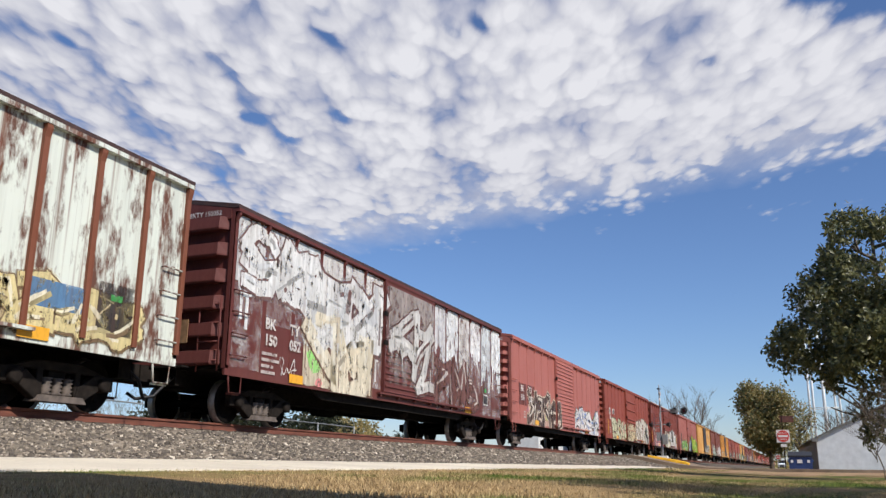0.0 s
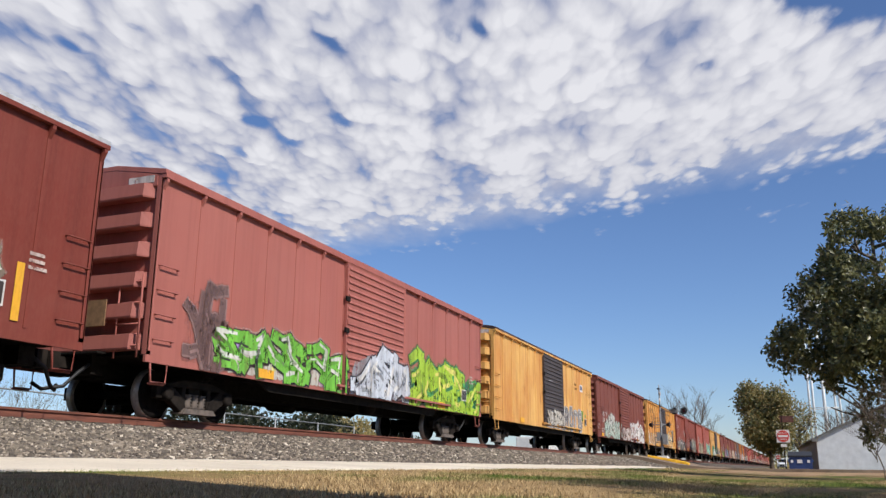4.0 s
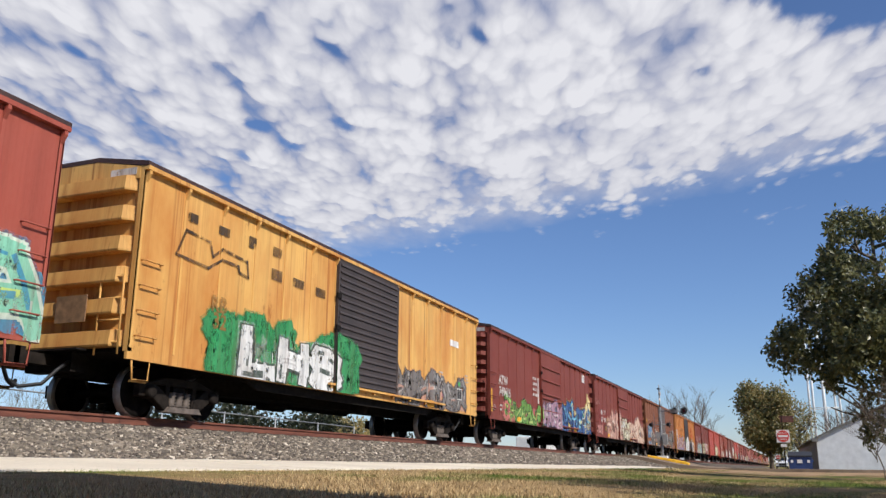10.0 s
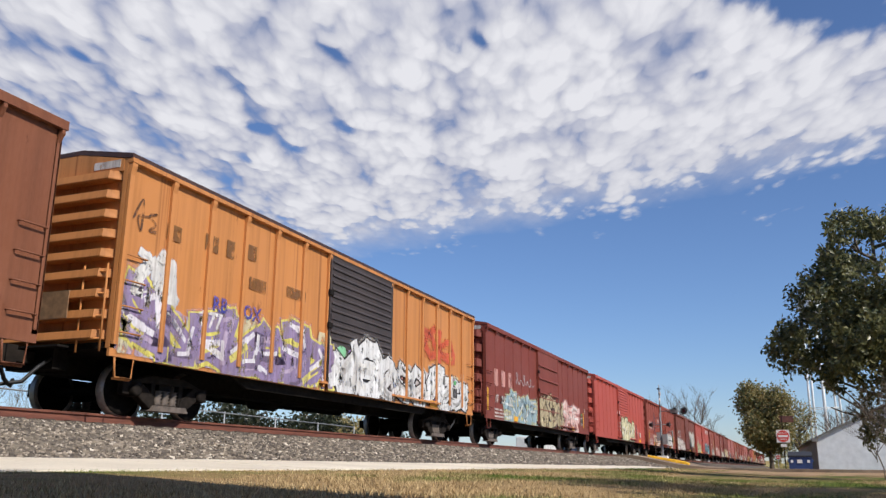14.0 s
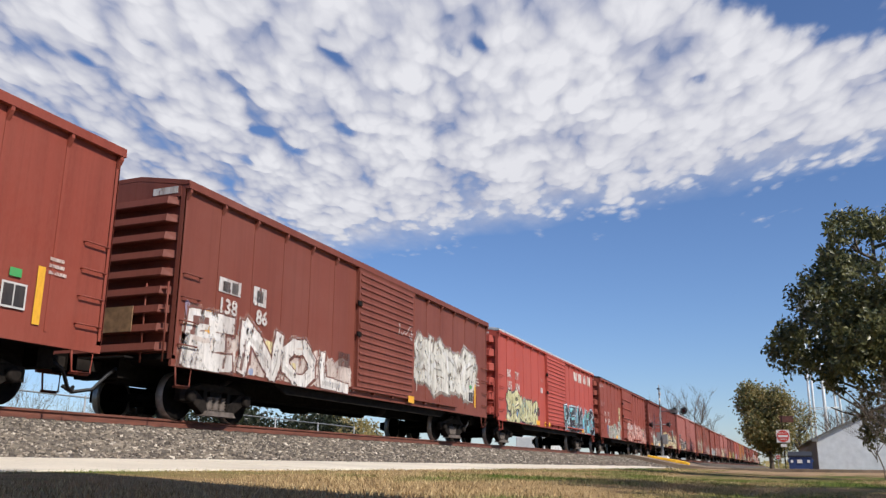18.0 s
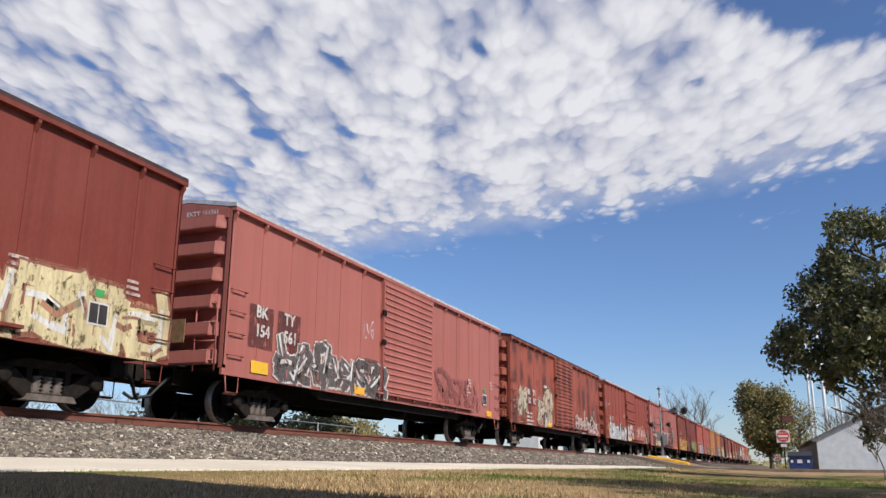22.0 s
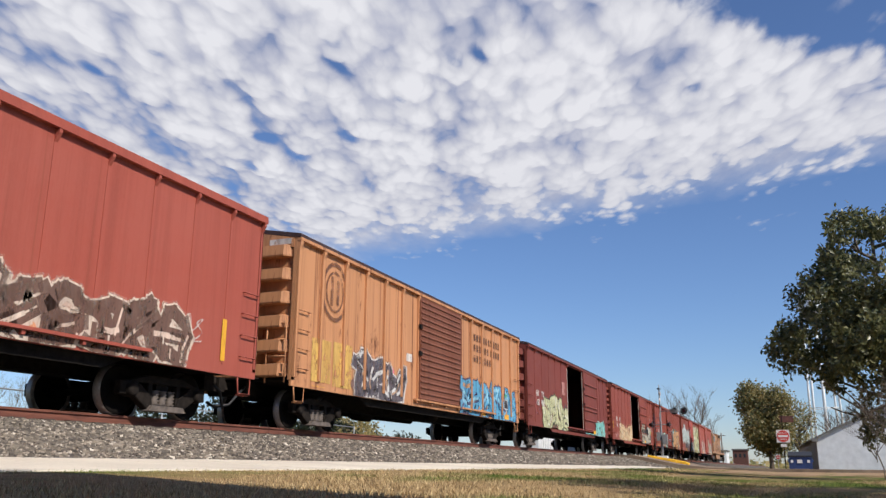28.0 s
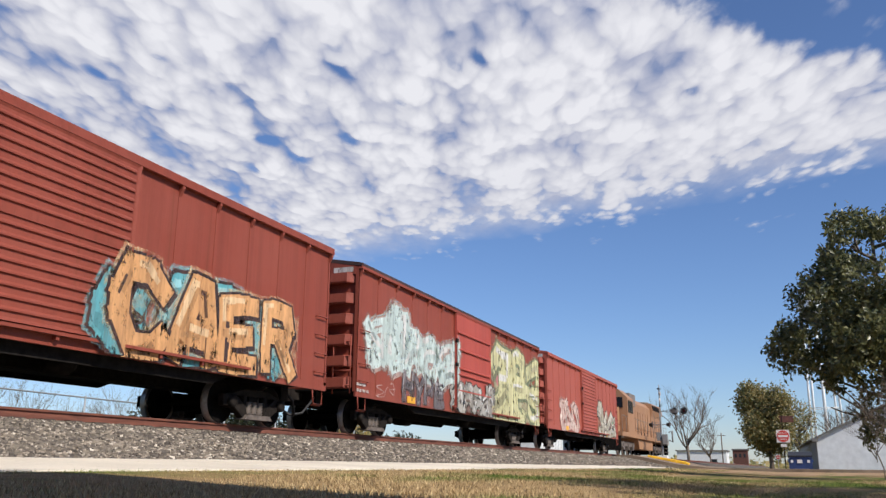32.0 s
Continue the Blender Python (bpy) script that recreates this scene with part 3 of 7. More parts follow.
def door_leaf(kind, w):
    """A sliding door, its front plane at y = -0.07; ribbed all over, or a few deep ribs."""
    bm = bmesh.new()
    z0, z1 = 1.06, 4.02
    box(bm, 0, w, -0.075, 0.0, z0, z1)
    bm.normal_update()
    front = [f for f in bm.faces if f.calc_center_median().y < -0.07]
    bmesh.ops.inset_region(bm, faces=front, thickness=0.07, depth=0.0)
    for v in {v for f in front for v in f.verts}:
        v.co.y = -0.055
    return bm


def door_fittings(d, kind, w, paint):
    """Ribs, lock rods and hasps on a door."""
    if kind == "ribbed":
        zs = [1.23 + 2.66 * i / 16 for i in range(17) if i != 8]
        me = shared(("door_rib", kind, paint.name, w), lambda: made(prism, [(-0.055, -0.045), (-0.085, -0.035), (-0.085, -0.012), (-0.055, 0.03)], 0, 0.1, w - 0.1), paint)
    else:
        zs = [1.55, 2.05, 2.25, 2.85, 3.4]
        me = shared(("door_rib", kind, paint.name, w), lambda: made(prism, [(-0.055, -0.03), (-0.105, -0.03), (-0.11, 0.005), (-0.055, 0.05)], 0, 0.1, w - 0.1), paint)
    for z in zs:
        o = part("door_rib", me, None, d)
        o.location = (0, 0, z)
    if kind == "ribbed":
        part("door_rail", boxes((0.07, w - 0.07, -0.08, -0.055, 2.50, 2.62)), paint, d)
    if kind == "plug":
        for x in (0.62, 1.1, w - 1.1, w - 0.62):
            part("lock_rod", rods([[(x, -0.11, 1.11), (x, -0.11, 3.97)]], 0.022), paint, d)
        part("lock_box", boxes((w / 2 - 0.2, w / 2 + 0.2, -0.14, -0.055, 1.95, 2.15)), paint, d)
    for z in (2.28, 3.05):
        part("hasp", boxes((-0.06, 0.12, -0.10, -0.055, z, z + 0.12)), MAT["under"], d)


def sill_profile(length):
    """The dark under-sill: shallow at the trucks, deeper between them."""
    return [(0.1, FLOOR_Z - 0.04), (length - 0.1, FLOOR_Z - 0.04), (length - 0.1, 0.90), (length - 3.3, 0.88), (length - 3.9, 0.66), (3.9, 0.66), (3.3, 0.88), (0.1, 0.90)]


def side_post(seam):
    w, d = seam[0] / 2, seam[1]
    bm = boxes((-w, w, -d, 0, SILL_Z + 0.22, EAVE_Z - 0.34))
    prism(bm, [(0, EAVE_Z - 0.34), (-d, EAVE_Z - 0.34), (-0.088, EAVE_Z - 0.20), (-0.088, EAVE_Z - 0.136), (0, EAVE_Z - 0.136)], 0, -w * 1.1, w * 1.1)
    return bm


def boxcar(s, paint, label, door=None, kind="ribbed", ribs="narrow", posts="seam", opened=False, dx=6.62, dw=3.38, length=LENGTH, roof_mat=None, sill=True, post_mat=None):
    """A 50 foot boxcar with all its parts; its front top corner passes x = 0 when the train has gone s metres."""
    car = new("boxcar")
    tagged(car, label, "boxcar", "boxcars of the freight train")
    INFO[car.name] = (dx, dw, opened, length)
    P = paint
    D = door or paint
    L = length
    y = -HALF_W
    # box of the body
    part("floor", boxes((0.02, L - 0.02, -HALF_W + 0.03, HALF_W - 0.03, FLOOR_Z - 0.06, FLOOR_Z + 0.04)), MAT["under"], car)
    walls = ((0.0, dx), (dx + dw, L))
    for a, b in walls:
        part("side_wall", boxes((a, b, y, y + 0.05, SILL_Z + 0.035, EAVE_Z - 0.03)), P, car)
    part("door_header", boxes((dx, dx + dw, y, y + 0.05, 3.98, EAVE_Z - 0.03)), P, car)
    part("door_sill", boxes((dx, dx + dw, y, y + 0.05, SILL_Z + 0.035, 1.07)), P, car)
    part("side_wall", boxes((0, L, -y - 0.05, -y, SILL_Z + 0.035, EAVE_Z - 0.03)), P, car)
    part("lining", boxes((0.14, L - 0.14, -y - 0.10, -y - 0.055, FLOOR_Z + 0.05, EAVE_Z - 0.1)), MAT["inside"], car)
    bm = bmesh.new()
    roof(bm, L)
    top = part("roof", bm, roof_mat or P, car, "ridged sheet roof")
    cap = shared(("roof_cap", (roof_mat or P).name), lambda: made(roof_cap), roof_mat or P)
    for i in range(16):
        o = part("roof_cap", cap, None, top)
        o.location = (0.05 + (L - 0.1) * i / 15, 0, 0)
    bm = bmesh.new()
    box(bm, -0.01, L + 0.01, y - 0.098, y, EAVE_Z - 0.135, EAVE_Z - 0.062)
    part("top_chord", bm, P, car)
    # ends
    for front in (True, False):
        bm = bmesh.new()
        end_wall(bm, ribs)
        e = part("end_wall", bm, P, car)
        n, h = RIBS[ribs]
        if not front:
            e.matrix_basis = pose(L, 0, 0, 0, 0, 180)
        for i in range(n):
            z = FLOOR_Z + 0.16 + (EAVE_Z - FLOOR_Z - 0.5) * i / (n - 1)
            r = part("end_rib", shared(("end_rib", ribs, P.name), lambda: rib(h), P), None, car)
            r.matrix_basis = pose(0, 0, z) if front else pose(L, 0, z, 0, 0, 180)
    # side posts
    seam = (0.055, 0.010) if posts == "seam" else (0.10, 0.055)
    pm = post_mat or P
    me = shared(("side_post", posts, pm.name), lambda: side_post(seam), pm)
    for a, b in walls:
        n = 6
        for i in range(n + 1):
            x = a + (b - a) * i / n
            x = min(max(x, 0.06), L - 0.06)
            o = part("side_post", me, None, car)
            o.location = (x, y, 0)
    # doors: a near one on its tracks, a far one
    leafx = dx + dw - 0.02 if opened else dx
    d = part("door", shared(("door", kind, D.name, dw), lambda: door_leaf(kind, dw), D), None, car, "open sliding door" if opened else "closed sliding door")
    d.location = (leafx, y - 0.02, 0)
    door_fittings(d, kind, dw, D)
    o = part("door", shared(("door", kind, D.name, dw), None, D), None, car)
    o.matrix_basis = pose(dx + dw, -y + 0.02, 0, 0, 0, 180)
    if opened:
        for x in (dx - 0.0, dx + dw - 0.05):
            part("door_post", boxes((x, x + 0.06, y - 0.012, y, 1.05, 3.98)), MAT["door_edge"], car, "pale worn door edge")
    tx0, tx1 = dx - 0.25, min(L - 0.3, dx + 2 * dw + 0.05)
    bm = boxes((tx0, tx1, y - 0.11, y, 0.985, 1.035))
    for i in range(int((tx1 - tx0) / 1.1)):
        box(bm, tx0 + 1.1 * i + 0.1, tx0 + 1.1 * i + 0.16, y - 0.08, y, 0.92, 0.985)
    part("door_track", bm, P, car, "lower door track on brackets")
    part("door_track", boxes((tx0, tx1, y - 0.10, y, 4.02, 4.065)), P, car, "upper door track")
    # sills
    if sill:
        for yy in (y + 0.16, -y - 0.22):
            bm = bmesh.new()
            prism(bm, sill_profile(L), 1, yy, yy + 0.06)
            part("side_sill", bm, MAT["under"], car)
    if opened:
        part("side_skirt", made(prism, [(3.4, 0.90), (L - 3.4, 0.90), (L - 3.9, 0.70), (3.9, 0.70)], 1, y, y + 0.03), P, car)
    part("center_sill", boxes((0.2, L - 0.2, -0.2, 0.2, 0.62, FLOOR_Z - 0.06)), MAT["under"], car)
    part("air_tank", made(lathe, [(-0.5, 0.12), (-0.46, 0.2), (0.46, 0.2), (0.5, 0.12)], (L * 0.46, 0.7, 0.70), "x", 14), MAT["under"], car)
    part("brake_cylinder", made(lathe, [(-0.25, 0.1), (-0.22, 0.17), (0.2, 0.17), (0.32, 0.08)], (L * 0.58, -0.75, 0.72), "x", 12), MAT["under"], car)
    part("brake_rod", rods([[(2.4, -0.4, 0.58), (L * 0.4, -0.4, 0.64), (L - 2.4, -0.4, 0.58)]], 0.018), MAT["under"], car)
    # ladders, steps and grab irons
    for base in (0.12, L - 0.57):
        for i in range(4):
            z = 1.22 + 0.42 * i
            g = part("grab_iron", shared(("grab_iron", P.name), lambda: rods([[(0, 0.0, 0), (0, -0.07, 0), (0.45, -0.07, 0), (0.45, 0.0, 0)]], 0.014), P), None, car)
            g.location = (base, y - 0.002, z)
        st = part("sill_step", shared(("sill_step", P.name), lambda: rods([[(0.02, 0, 0.42), (0.05, -0.02, 0.02), (0.42, -0.02, 0.02), (0.45, 0, 0.42)], [(0.05, 0.02, 0.0), (0.42, 0.02, 0.0)]], 0.020), P), None, car)
        st.location = (base, y + 0.03, 0.50)
        st = part("sill_step", CACHE[("sill_step", P.name)], None, car)
        st.location = (base, -y - 0.03, 0.50)
    for x, f in ((-0.09, 1), (L + 0.09, -1)):
        yy = y + 0.12 if f > 0 else -y - 0.62
        bm = rods([[(x, yy, 0.9), (x, yy, 2.3)], [(x, yy + 0.48, 0.9), (x, yy + 0.48, 2.3)]] + [[(x, yy, 1.1 + 0.36 * i), (x, yy + 0.48, 1.1 + 0.36 * i)] for i in range(4)], 0.018)
        part("end_ladder", bm, P, car)
        part("crossover_step", boxes((min(x, x - 0.22 * f), max(x, x - 0.22 * f), -0.8, 0.8, 0.98, 1.01)), MAT["under"], car)
        bm = boxes((min(x + 0.5 * f, x - 0.62 * f), max(x + 0.5 * f, x - 0.62 * f), -0.11, 0.11, 0.76, 0.94))
        box(bm, min(x - 0.62 * f, x - 0.82 * f), max(x - 0.62 * f, x - 0.82 * f), -0.17, 0.15, 0.70, 1.0)
        part("coupler", bm, MAT["frame"], car)
        hose = [(x, -0.45, 0.82), (x - 0.25 * f, -0.48, 0.66), (x - 0.45 * f, -0.40, 0.42), (x - 0.72 * f, -0.22, 0.36), (x - 0.84 * f, -0.12, 0.46)]
        part("brake_hose", rods([hose], 0.032, 7), MAT["rubber"], car)
        part("striker", boxes((min(x, x + 0.3 * f), max(x, x + 0.3 * f), -0.5, 0.5, 0.66, 1.0)), MAT["under"], car)
    part("end_placard", boxes((-0.165, -0.145, -0.75, -0.1, 1.45, 1.9)), MAT["board"], car, "weathered wooden placard board")
    for x in (2.0, L - 2.0):
        truck(car, x)
    TRAIN.append((car, s))
    return car


# ---------------------------------------------------------------- marks and spray paint on the cars
INFO = {}
PAINTS = {}


def spray(rgb, soft=False):
    """Weathered spray paint or stencil paint of a colour, chipped and dusty; soft 1: the speckled mist round a sprayed line, 2: a whole decal."""
    if (rgb, soft) not in PAINTS:
        q = Net(("weathered_paint", "paint_mist", "decal_sheet")[int(soft)])
        c = lin(rgb)
        big, fine = q.noise((0.9, 0.9, 0.5), 5, 0.65), q.noise((14, 14, 6), 4, 0.65)
        dusty = tuple(v * 0.62 + 0.05 * k for v, k in zip(c, (1.2, 0.95, 0.8)))
        base = q.mix(q.span(big, 0.38, 0.72, 0, 0.6), c, dusty)
        base = q.mix(q.span(fine, 0.48, 0.8, 0, 0.6), base, tuple(v * 0.5 for v in c))
        runs = q.noise((9.0, 9.0, 0.5), 4, 0.6)
        base = q.mix(q.span(runs, 0.50, 0.72, 0, 0.15 if soft == 2 else 0.45), base, lin((104, 66, 52)))
        chips = q.span(q.noise((5.5, 5.5, 3.0), 7, 0.75), 0.38, 0.47)
        worn = q.span(q.noise((3.0, 3.0, 0.5), 5, 0.65), 0.36, 0.64, 1.0, 0.55)
        cover = q.math("MULTIPLY", chips, worn)
        if soft == 1:
            cover = q.math("MULTIPLY", cover, q.span(q.noise((2.2, 2.2, 2.2), 8, 0.8), 0.42, 0.68, 0.0, 0.60))
        if soft < 2:
            q.put(cover, q.b.inputs["Alpha"])
        PAINTS[rgb, soft] = q.done(base, 0.6, 0.0, 0.3)
    return PAINTS[rgb, soft]


def clip(poly, a, b):
    """The part of a convex outline in x and z that lies between x = a and x = b."""
    for k, sign in ((a, 1), (b, -1)):
        out = []
        for p, q in zip(poly, poly[1:] + poly[:1]):
            ip, iq = (p[0] - k) * sign >= 0, (q[0] - k) * sign >= 0
            if ip:
                out.append(p)
            if ip != iq:
                f = (k - p[0]) / (q[0] - p[0])
                out.append((k, p[1] + f * (q[1] - p[1])))
        poly = out
        if len(poly) < 3:
            return None
    return poly


def zones(car):
    """Stretches of the near side and how far each stands out."""
    dx, dw, opened, L = INFO[car.name]
    y = -HALF_W - 0.013
    if opened:
        return [(0.01, dx - 0.03, y), (dx + dw + 0.03, dx + 2 * dw - 0.05, -HALF_W - 0.108), (dx + 2 * dw + 0.05, L - 0.01, y)]
    return [(0.01, dx - 0.01, y), (dx + 0.01, dx + dw - 0.01, -HALF_W - 0.108), (dx + dw + 0.01, L - 0.01, y)]


def paint_on(car, name, polys, label=""):
    """Lay flat outlines (points in x and z, colour, layer) on the side of a car as one coat."""
    cols = []
    bm = bmesh.new()
    for k, (poly, rgb, layer) in enumerate(polys):
        if rgb not in cols:
            cols.append(rgb)
        for a, b, y in zones(car):
            p = clip(poly, a, b)
            if p:
                d = y - 0.003 * layer - 0.0003 * (k % 9)
                try:
                    bm.faces.new([bm.verts.new((u, d, max(w, 0.845))) for u, w in p]).material_index = cols.index(rgb)
                except ValueError:
                    pass
    for f in bm.faces:
        f.normal_update()
        if f.normal.y > 0:
            f.normal_flip()
    me = bpy.data.meshes.new(name)
    bm.to_mesh(me)
    bm.free()
    for c in cols:
        me.materials.append(spray(c[:3], c[3] if len(c) > 3 else 0))
    ob = part(name, me, None, car, label)
    return tagged(ob, kind="stuff") if len(polys) > 8 else ob


def stroke(pts, width, rgb, layer, out, swell=0.0):
    """A brush stroke: a run of quads with blunt joints, fatter in the middle."""
    m = len(pts) - 1
    for i, ((x0, z0), (x1, z1)) in enumerate(zip(pts, pts[1:])):
        w = width * (1 - swell + 2 * swell * math.sin(math.pi * (i + 0.5) / m))
        dx, dz = x1 - x0, z1 - z0
        n = math.hypot(dx, dz) or 1
        ux, uz = dx / n * w * 0.35, dz / n * w * 0.35
        px, pz = -dz / n * w / 2, dx / n * w / 2
        out.append(([(x0 - ux + px, z0 - uz + pz), (x0 - ux - px, z0 - uz - pz), (x1 + ux - px, z1 + uz - pz), (x1 + ux + px, z1 + uz + pz)], rgb, layer))


def bend(rng, p, q, swell, n=8):
    """A bowed run of points from p to q."""
    (x0, z0), (x1, z1) = p, q
    nx, nz = -(z1 - z0), x1 - x0
    k1, k2 = swell, swell * rng.uniform(-0.7, 1.0)
    out = []
    for i in range(n + 1):
        f = i / n
        b = math.sin(math.pi * f) * k1 * (1 - f) + math.sin(2 * math.pi * f) * 0.4 * k2 * f
        out.append((x0 + (x1 - x0) * f + nx * b, z0 + (z1 - z0) * f + nz * b))
    return out


# the bones of fat painted capitals, in a unit square
BONES = {
    "A": ("0,0 .38,1 .62,1 1,0", ".2,.35 .8,.35"), "B": ("0,0 0,1 .75,1 .92,.77 .7,.54 0,.52", ".7,.54 1,.28 .75,0 0,0"),
    "C": ("1,.8 .7,1 .2,.95 0,.6 0,.35 .25,.03 .75,0 1,.2",), "D": ("0,0 0,1 .6,1 1,.65 1,.35 .6,0 0,0",),
    "E": ("1,1 0,.95 0,0 1,.05", "0,.5 .8,.52"), "H": ("0,0 0,1", "1,0 1,1", "0,.5 1,.5"), "I": (".5,0 .5,1",),
    "K": ("0,0 0,1", "1,1 .1,.45 1,0"), "L": ("0,1 0,0 1,0",), "M": ("0,0 .05,1 .5,.35 .95,1 1,0",), "N": ("0,0 0,1 1,0 1,1",),
    "O": (".3,0 0,.3 0,.7 .3,1 .7,1 1,.7 1,.3 .7,0 .3,0",), "P": ("0,0 0,1 .8,1 1,.75 .8,.48 0,.45",),
    "R": ("0,0 0,1 .8,1 .95,.76 .75,.52 0,.5", ".5,.5 1,0"), "S": ("1,.85 .7,1 .2,.98 0,.75 .25,.55 .8,.45 1,.22 .75,0 .2,0 0,.15",),
    "T": ("0,1 1,1", ".5,1 .5,0"), "U": ("0,1 0,.25 .3,0 .7,0 1,.25 1,1",), "X": ("0,0 1,1", "0,1 1,0"), "Y": ("0,1 .5,.5 1,1", ".5,.5 .5,0"),
    "Z": ("0,1 1,1 0,0 1,0",)}


def bones(sign, rng, x, z, w, h, flip=(False, False), crook=0.05):
    """The strokes of a capital in a box, a little crooked; flipped over and bent, it is no letter of any script."""
    lean = rng.uniform(-0.14, 0.14)
    out = []
    for line in BONES[sign]:
        pts = [tuple(float(v) for v in p.split(",")) for p in line.split()]
        pts = [((1 - a if flip[0] else a) + rng.uniform(-crook, crook), (1 - b if flip[1] else b) + rng.uniform(-crook, crook)) for a, b in pts]
        run_of = []
        for p, q in zip(pts, pts[1:]):
            run_of += bend(rng, p, q, rng.uniform(-2 * crook, 2 * crook), 3)[:-1]
        run_of.append(pts[-1])
        out.append([(x + (a + lean * b) * w, z + b * h) for a, b in run_of])
    return out


def shape_in(rng, x, z, w, h):
    """One crooked painted form in a box: a bent and flipped frame with a slash over it, no letter of any script."""
    s = bones(rng.choice("BCDEKLPRSZ"), rng, x, z, w, h, (True, rng.random() < 0.5), 0.16)
    a, b = rng.choice(((0.1, 0.9), (0.9, 0.1), (0.5, 0.5)))
    s.append(bend(rng, (x - 0.12 * w, z + a * h), (x + 1.12 * w, z + b * h), rng.uniform(-0.3, 0.3), 5))
    return s


def graf(car, x0, z0, x1, z1, seed, fill, edge, back=None, lit=None, label="", fat=1.0, text="", lift=0):
    """A sprayed piece: a misty ragged ground, fat edged forms (or the letters of a text), highlights, shading and drips."""
    rng = random.Random(seed)
    out = []
    if z1 < z0:
        z0, z1 = z1, z0
    h = z1 - z0
    mist = (*(back or lit or fill), 1)
    if back:
        n = max(5, int((x1 - x0) / 0.16))
        old = None
        for i in range(n + 1):
            x = x0 + (x1 - x0) * i / n
            k = 0.80 + 0.34 * noise.noise((x * 1.3, seed * 3.1, 0)) + rng.uniform(-0.06, 0.08)
            k *= 0.72 if i in (0, n) else 1.0
            new_top = z0 + h * min(1.12, k)
            if old:
                out.append(([(old[0], z0 + rng.uniform(-0.02, 0.05)), (x, z0), (x, new_top), old], back, 0))
            old = (x, new_top)
        for i in range(int((x1 - x0) * 2.2)):
            a, b, r = rng.uniform(x0, x1), z0 + h * rng.uniform(0.05, 0.85), rng.uniform(0.08, 0.26) * h
            tone = tuple(int(min(255, v * rng.choice((0.72, 0.86, 1.1)))) // 8 * 8 for v in back)
            ring = [(a + r * math.cos(t) * rng.uniform(0.7, 1.3), b + r * math.sin(t) * 0.8) for t in [2 * math.pi * j / 7 for j in range(7)]]
            out.append(([(u, max(z0, w)) for u, w in ring], tone, 1))
    else:
        m = max(4, int((x1 - x0) / 0.22))
        for i in range(m):
            a, b = x0 + (x1 - x0) * i / m, x0 + (x1 - x0) * (i + 1) / m
            out.append(([(a, z0), (b, z0), (b, z0 + h * rng.uniform(0.6, 1.0)), (a, z0 + h * rng.uniform(0.6, 1.0))], mist, 0))
    n = len(text) or max(2, round((x1 - x0) / (h * 0.95)))
    cell = (x1 - x0) / n
    for i in range(n):
        w, hh = cell * (rng.uniform(0.66, 0.78) if text else rng.uniform(0.72, 0.98)), h * rng.uniform(0.70, 0.92)
        x, z = x0 + cell * i + 0.14 * cell, z0 + h * rng.uniform(0.05, 0.12)
        s = bones(text[i], rng, x, z, w, hh) if text else shape_in(rng, x, z, w, hh)
        thick = min(w, hh) * rng.uniform(0.34, 0.44) * fat
        for p in s:
            stroke(p, thick * 1.55, mist, 0, out, 0.1)
        for p in s:
            stroke([(a + thick * 0.14, b - thick * 0.12) for a, b in p], thick * 1.2, edge, 1, out, 0.12)
        for p in s:
            stroke(p, thick * 1.25, edge, 2, out, 0.12)
        for p in s:
            stroke(p, thick, fill, 3, out, 0.12)
        if lit:
            for p in s[:2]:
                stroke([(a - thick * 0.2, b + thick * 0.2) for a, b in p[1:5]], thick * 0.26, lit, 4, out, 0.4)
        for j in range(4):
            p = rng.choice(s)
            m = rng.randrange(0, max(1, len(p) - 3))
            o = rng.uniform(-0.3, 0.3) * thick
            stroke([(a + o, b + o * 0.6) for a, b in p[m:m + 3]], thick * rng.uniform(0.10, 0.34), rng.choice([edge, tuple(int(v * 0.72) for v in fill), tuple(int(v * 0.86) for v in fill), back or fill]), 4, out, 0.3)
    for i in range(max(2, int((x1 - x0) / 0.5))):
        x, ln = rng.uniform(x0, x1), rng.uniform(0.12, 0.4) * h
        zt = z0 + h * rng.uniform(0.2, 0.6)
        c = rng.choice([fill, back or fill, edge])
        out.append(([(x, zt - ln), (x + 0.03, zt - ln), (x + 0.035, zt), (x - 0.005, zt)], c, 4))
    return paint_on(car, "graffiti", [(p, c, k + lift) for p, c, k in out], label or "sprayed graffiti, weathered")


def tag(car, text, x0, z0, x1, z1, rgb, seed=1, w=0.05):
    """A quick hand-sprayed word in thin lines."""
    rng, out = random.Random(seed), []
    cell = (x1 - x0) / len(text)
    for i, sign in enumerate(text):
        for p in bones(sign, rng, x0 + cell * i, z0 + rng.uniform(-0.08, 0.08) * (z1 - z0), cell * 0.72, z1 - z0):
            stroke(p, w, rgb, 2, out)
    return paint_on(car, "scrawl", out, "thin sprayed word")


def swathe(car, x0, x1, z0, z1, seed, rgb, down=True):
    """A broad fading coat on a panel: solid at one end, breaking up into drips at the other."""
    rng, out = random.Random(seed), []
    n = max(4, int((x1 - x0) / 0.09))
    for i in range(n):
        a, b = x0 + (x1 - x0) * i / n, x0 + (x1 - x0) * (i + 1) / n
        k = (z1 - z0) * (0.45 + 0.3 * noise.noise((a * 1.7, seed, 0)) + rng.uniform(0, 0.3))
        lo, hi = (z1 - k, z1) if down else (z0, z0 + k)
        out.append(([(a, lo), (b, lo), (b, hi), (a, hi)], rgb, 0))
    out.append(([(x0, z0), (x1, z0), (x1, z1), (x0, z1)], (*rgb, 1), 1))
    return paint_on(car, "graffiti", out, "faded rolled paint")


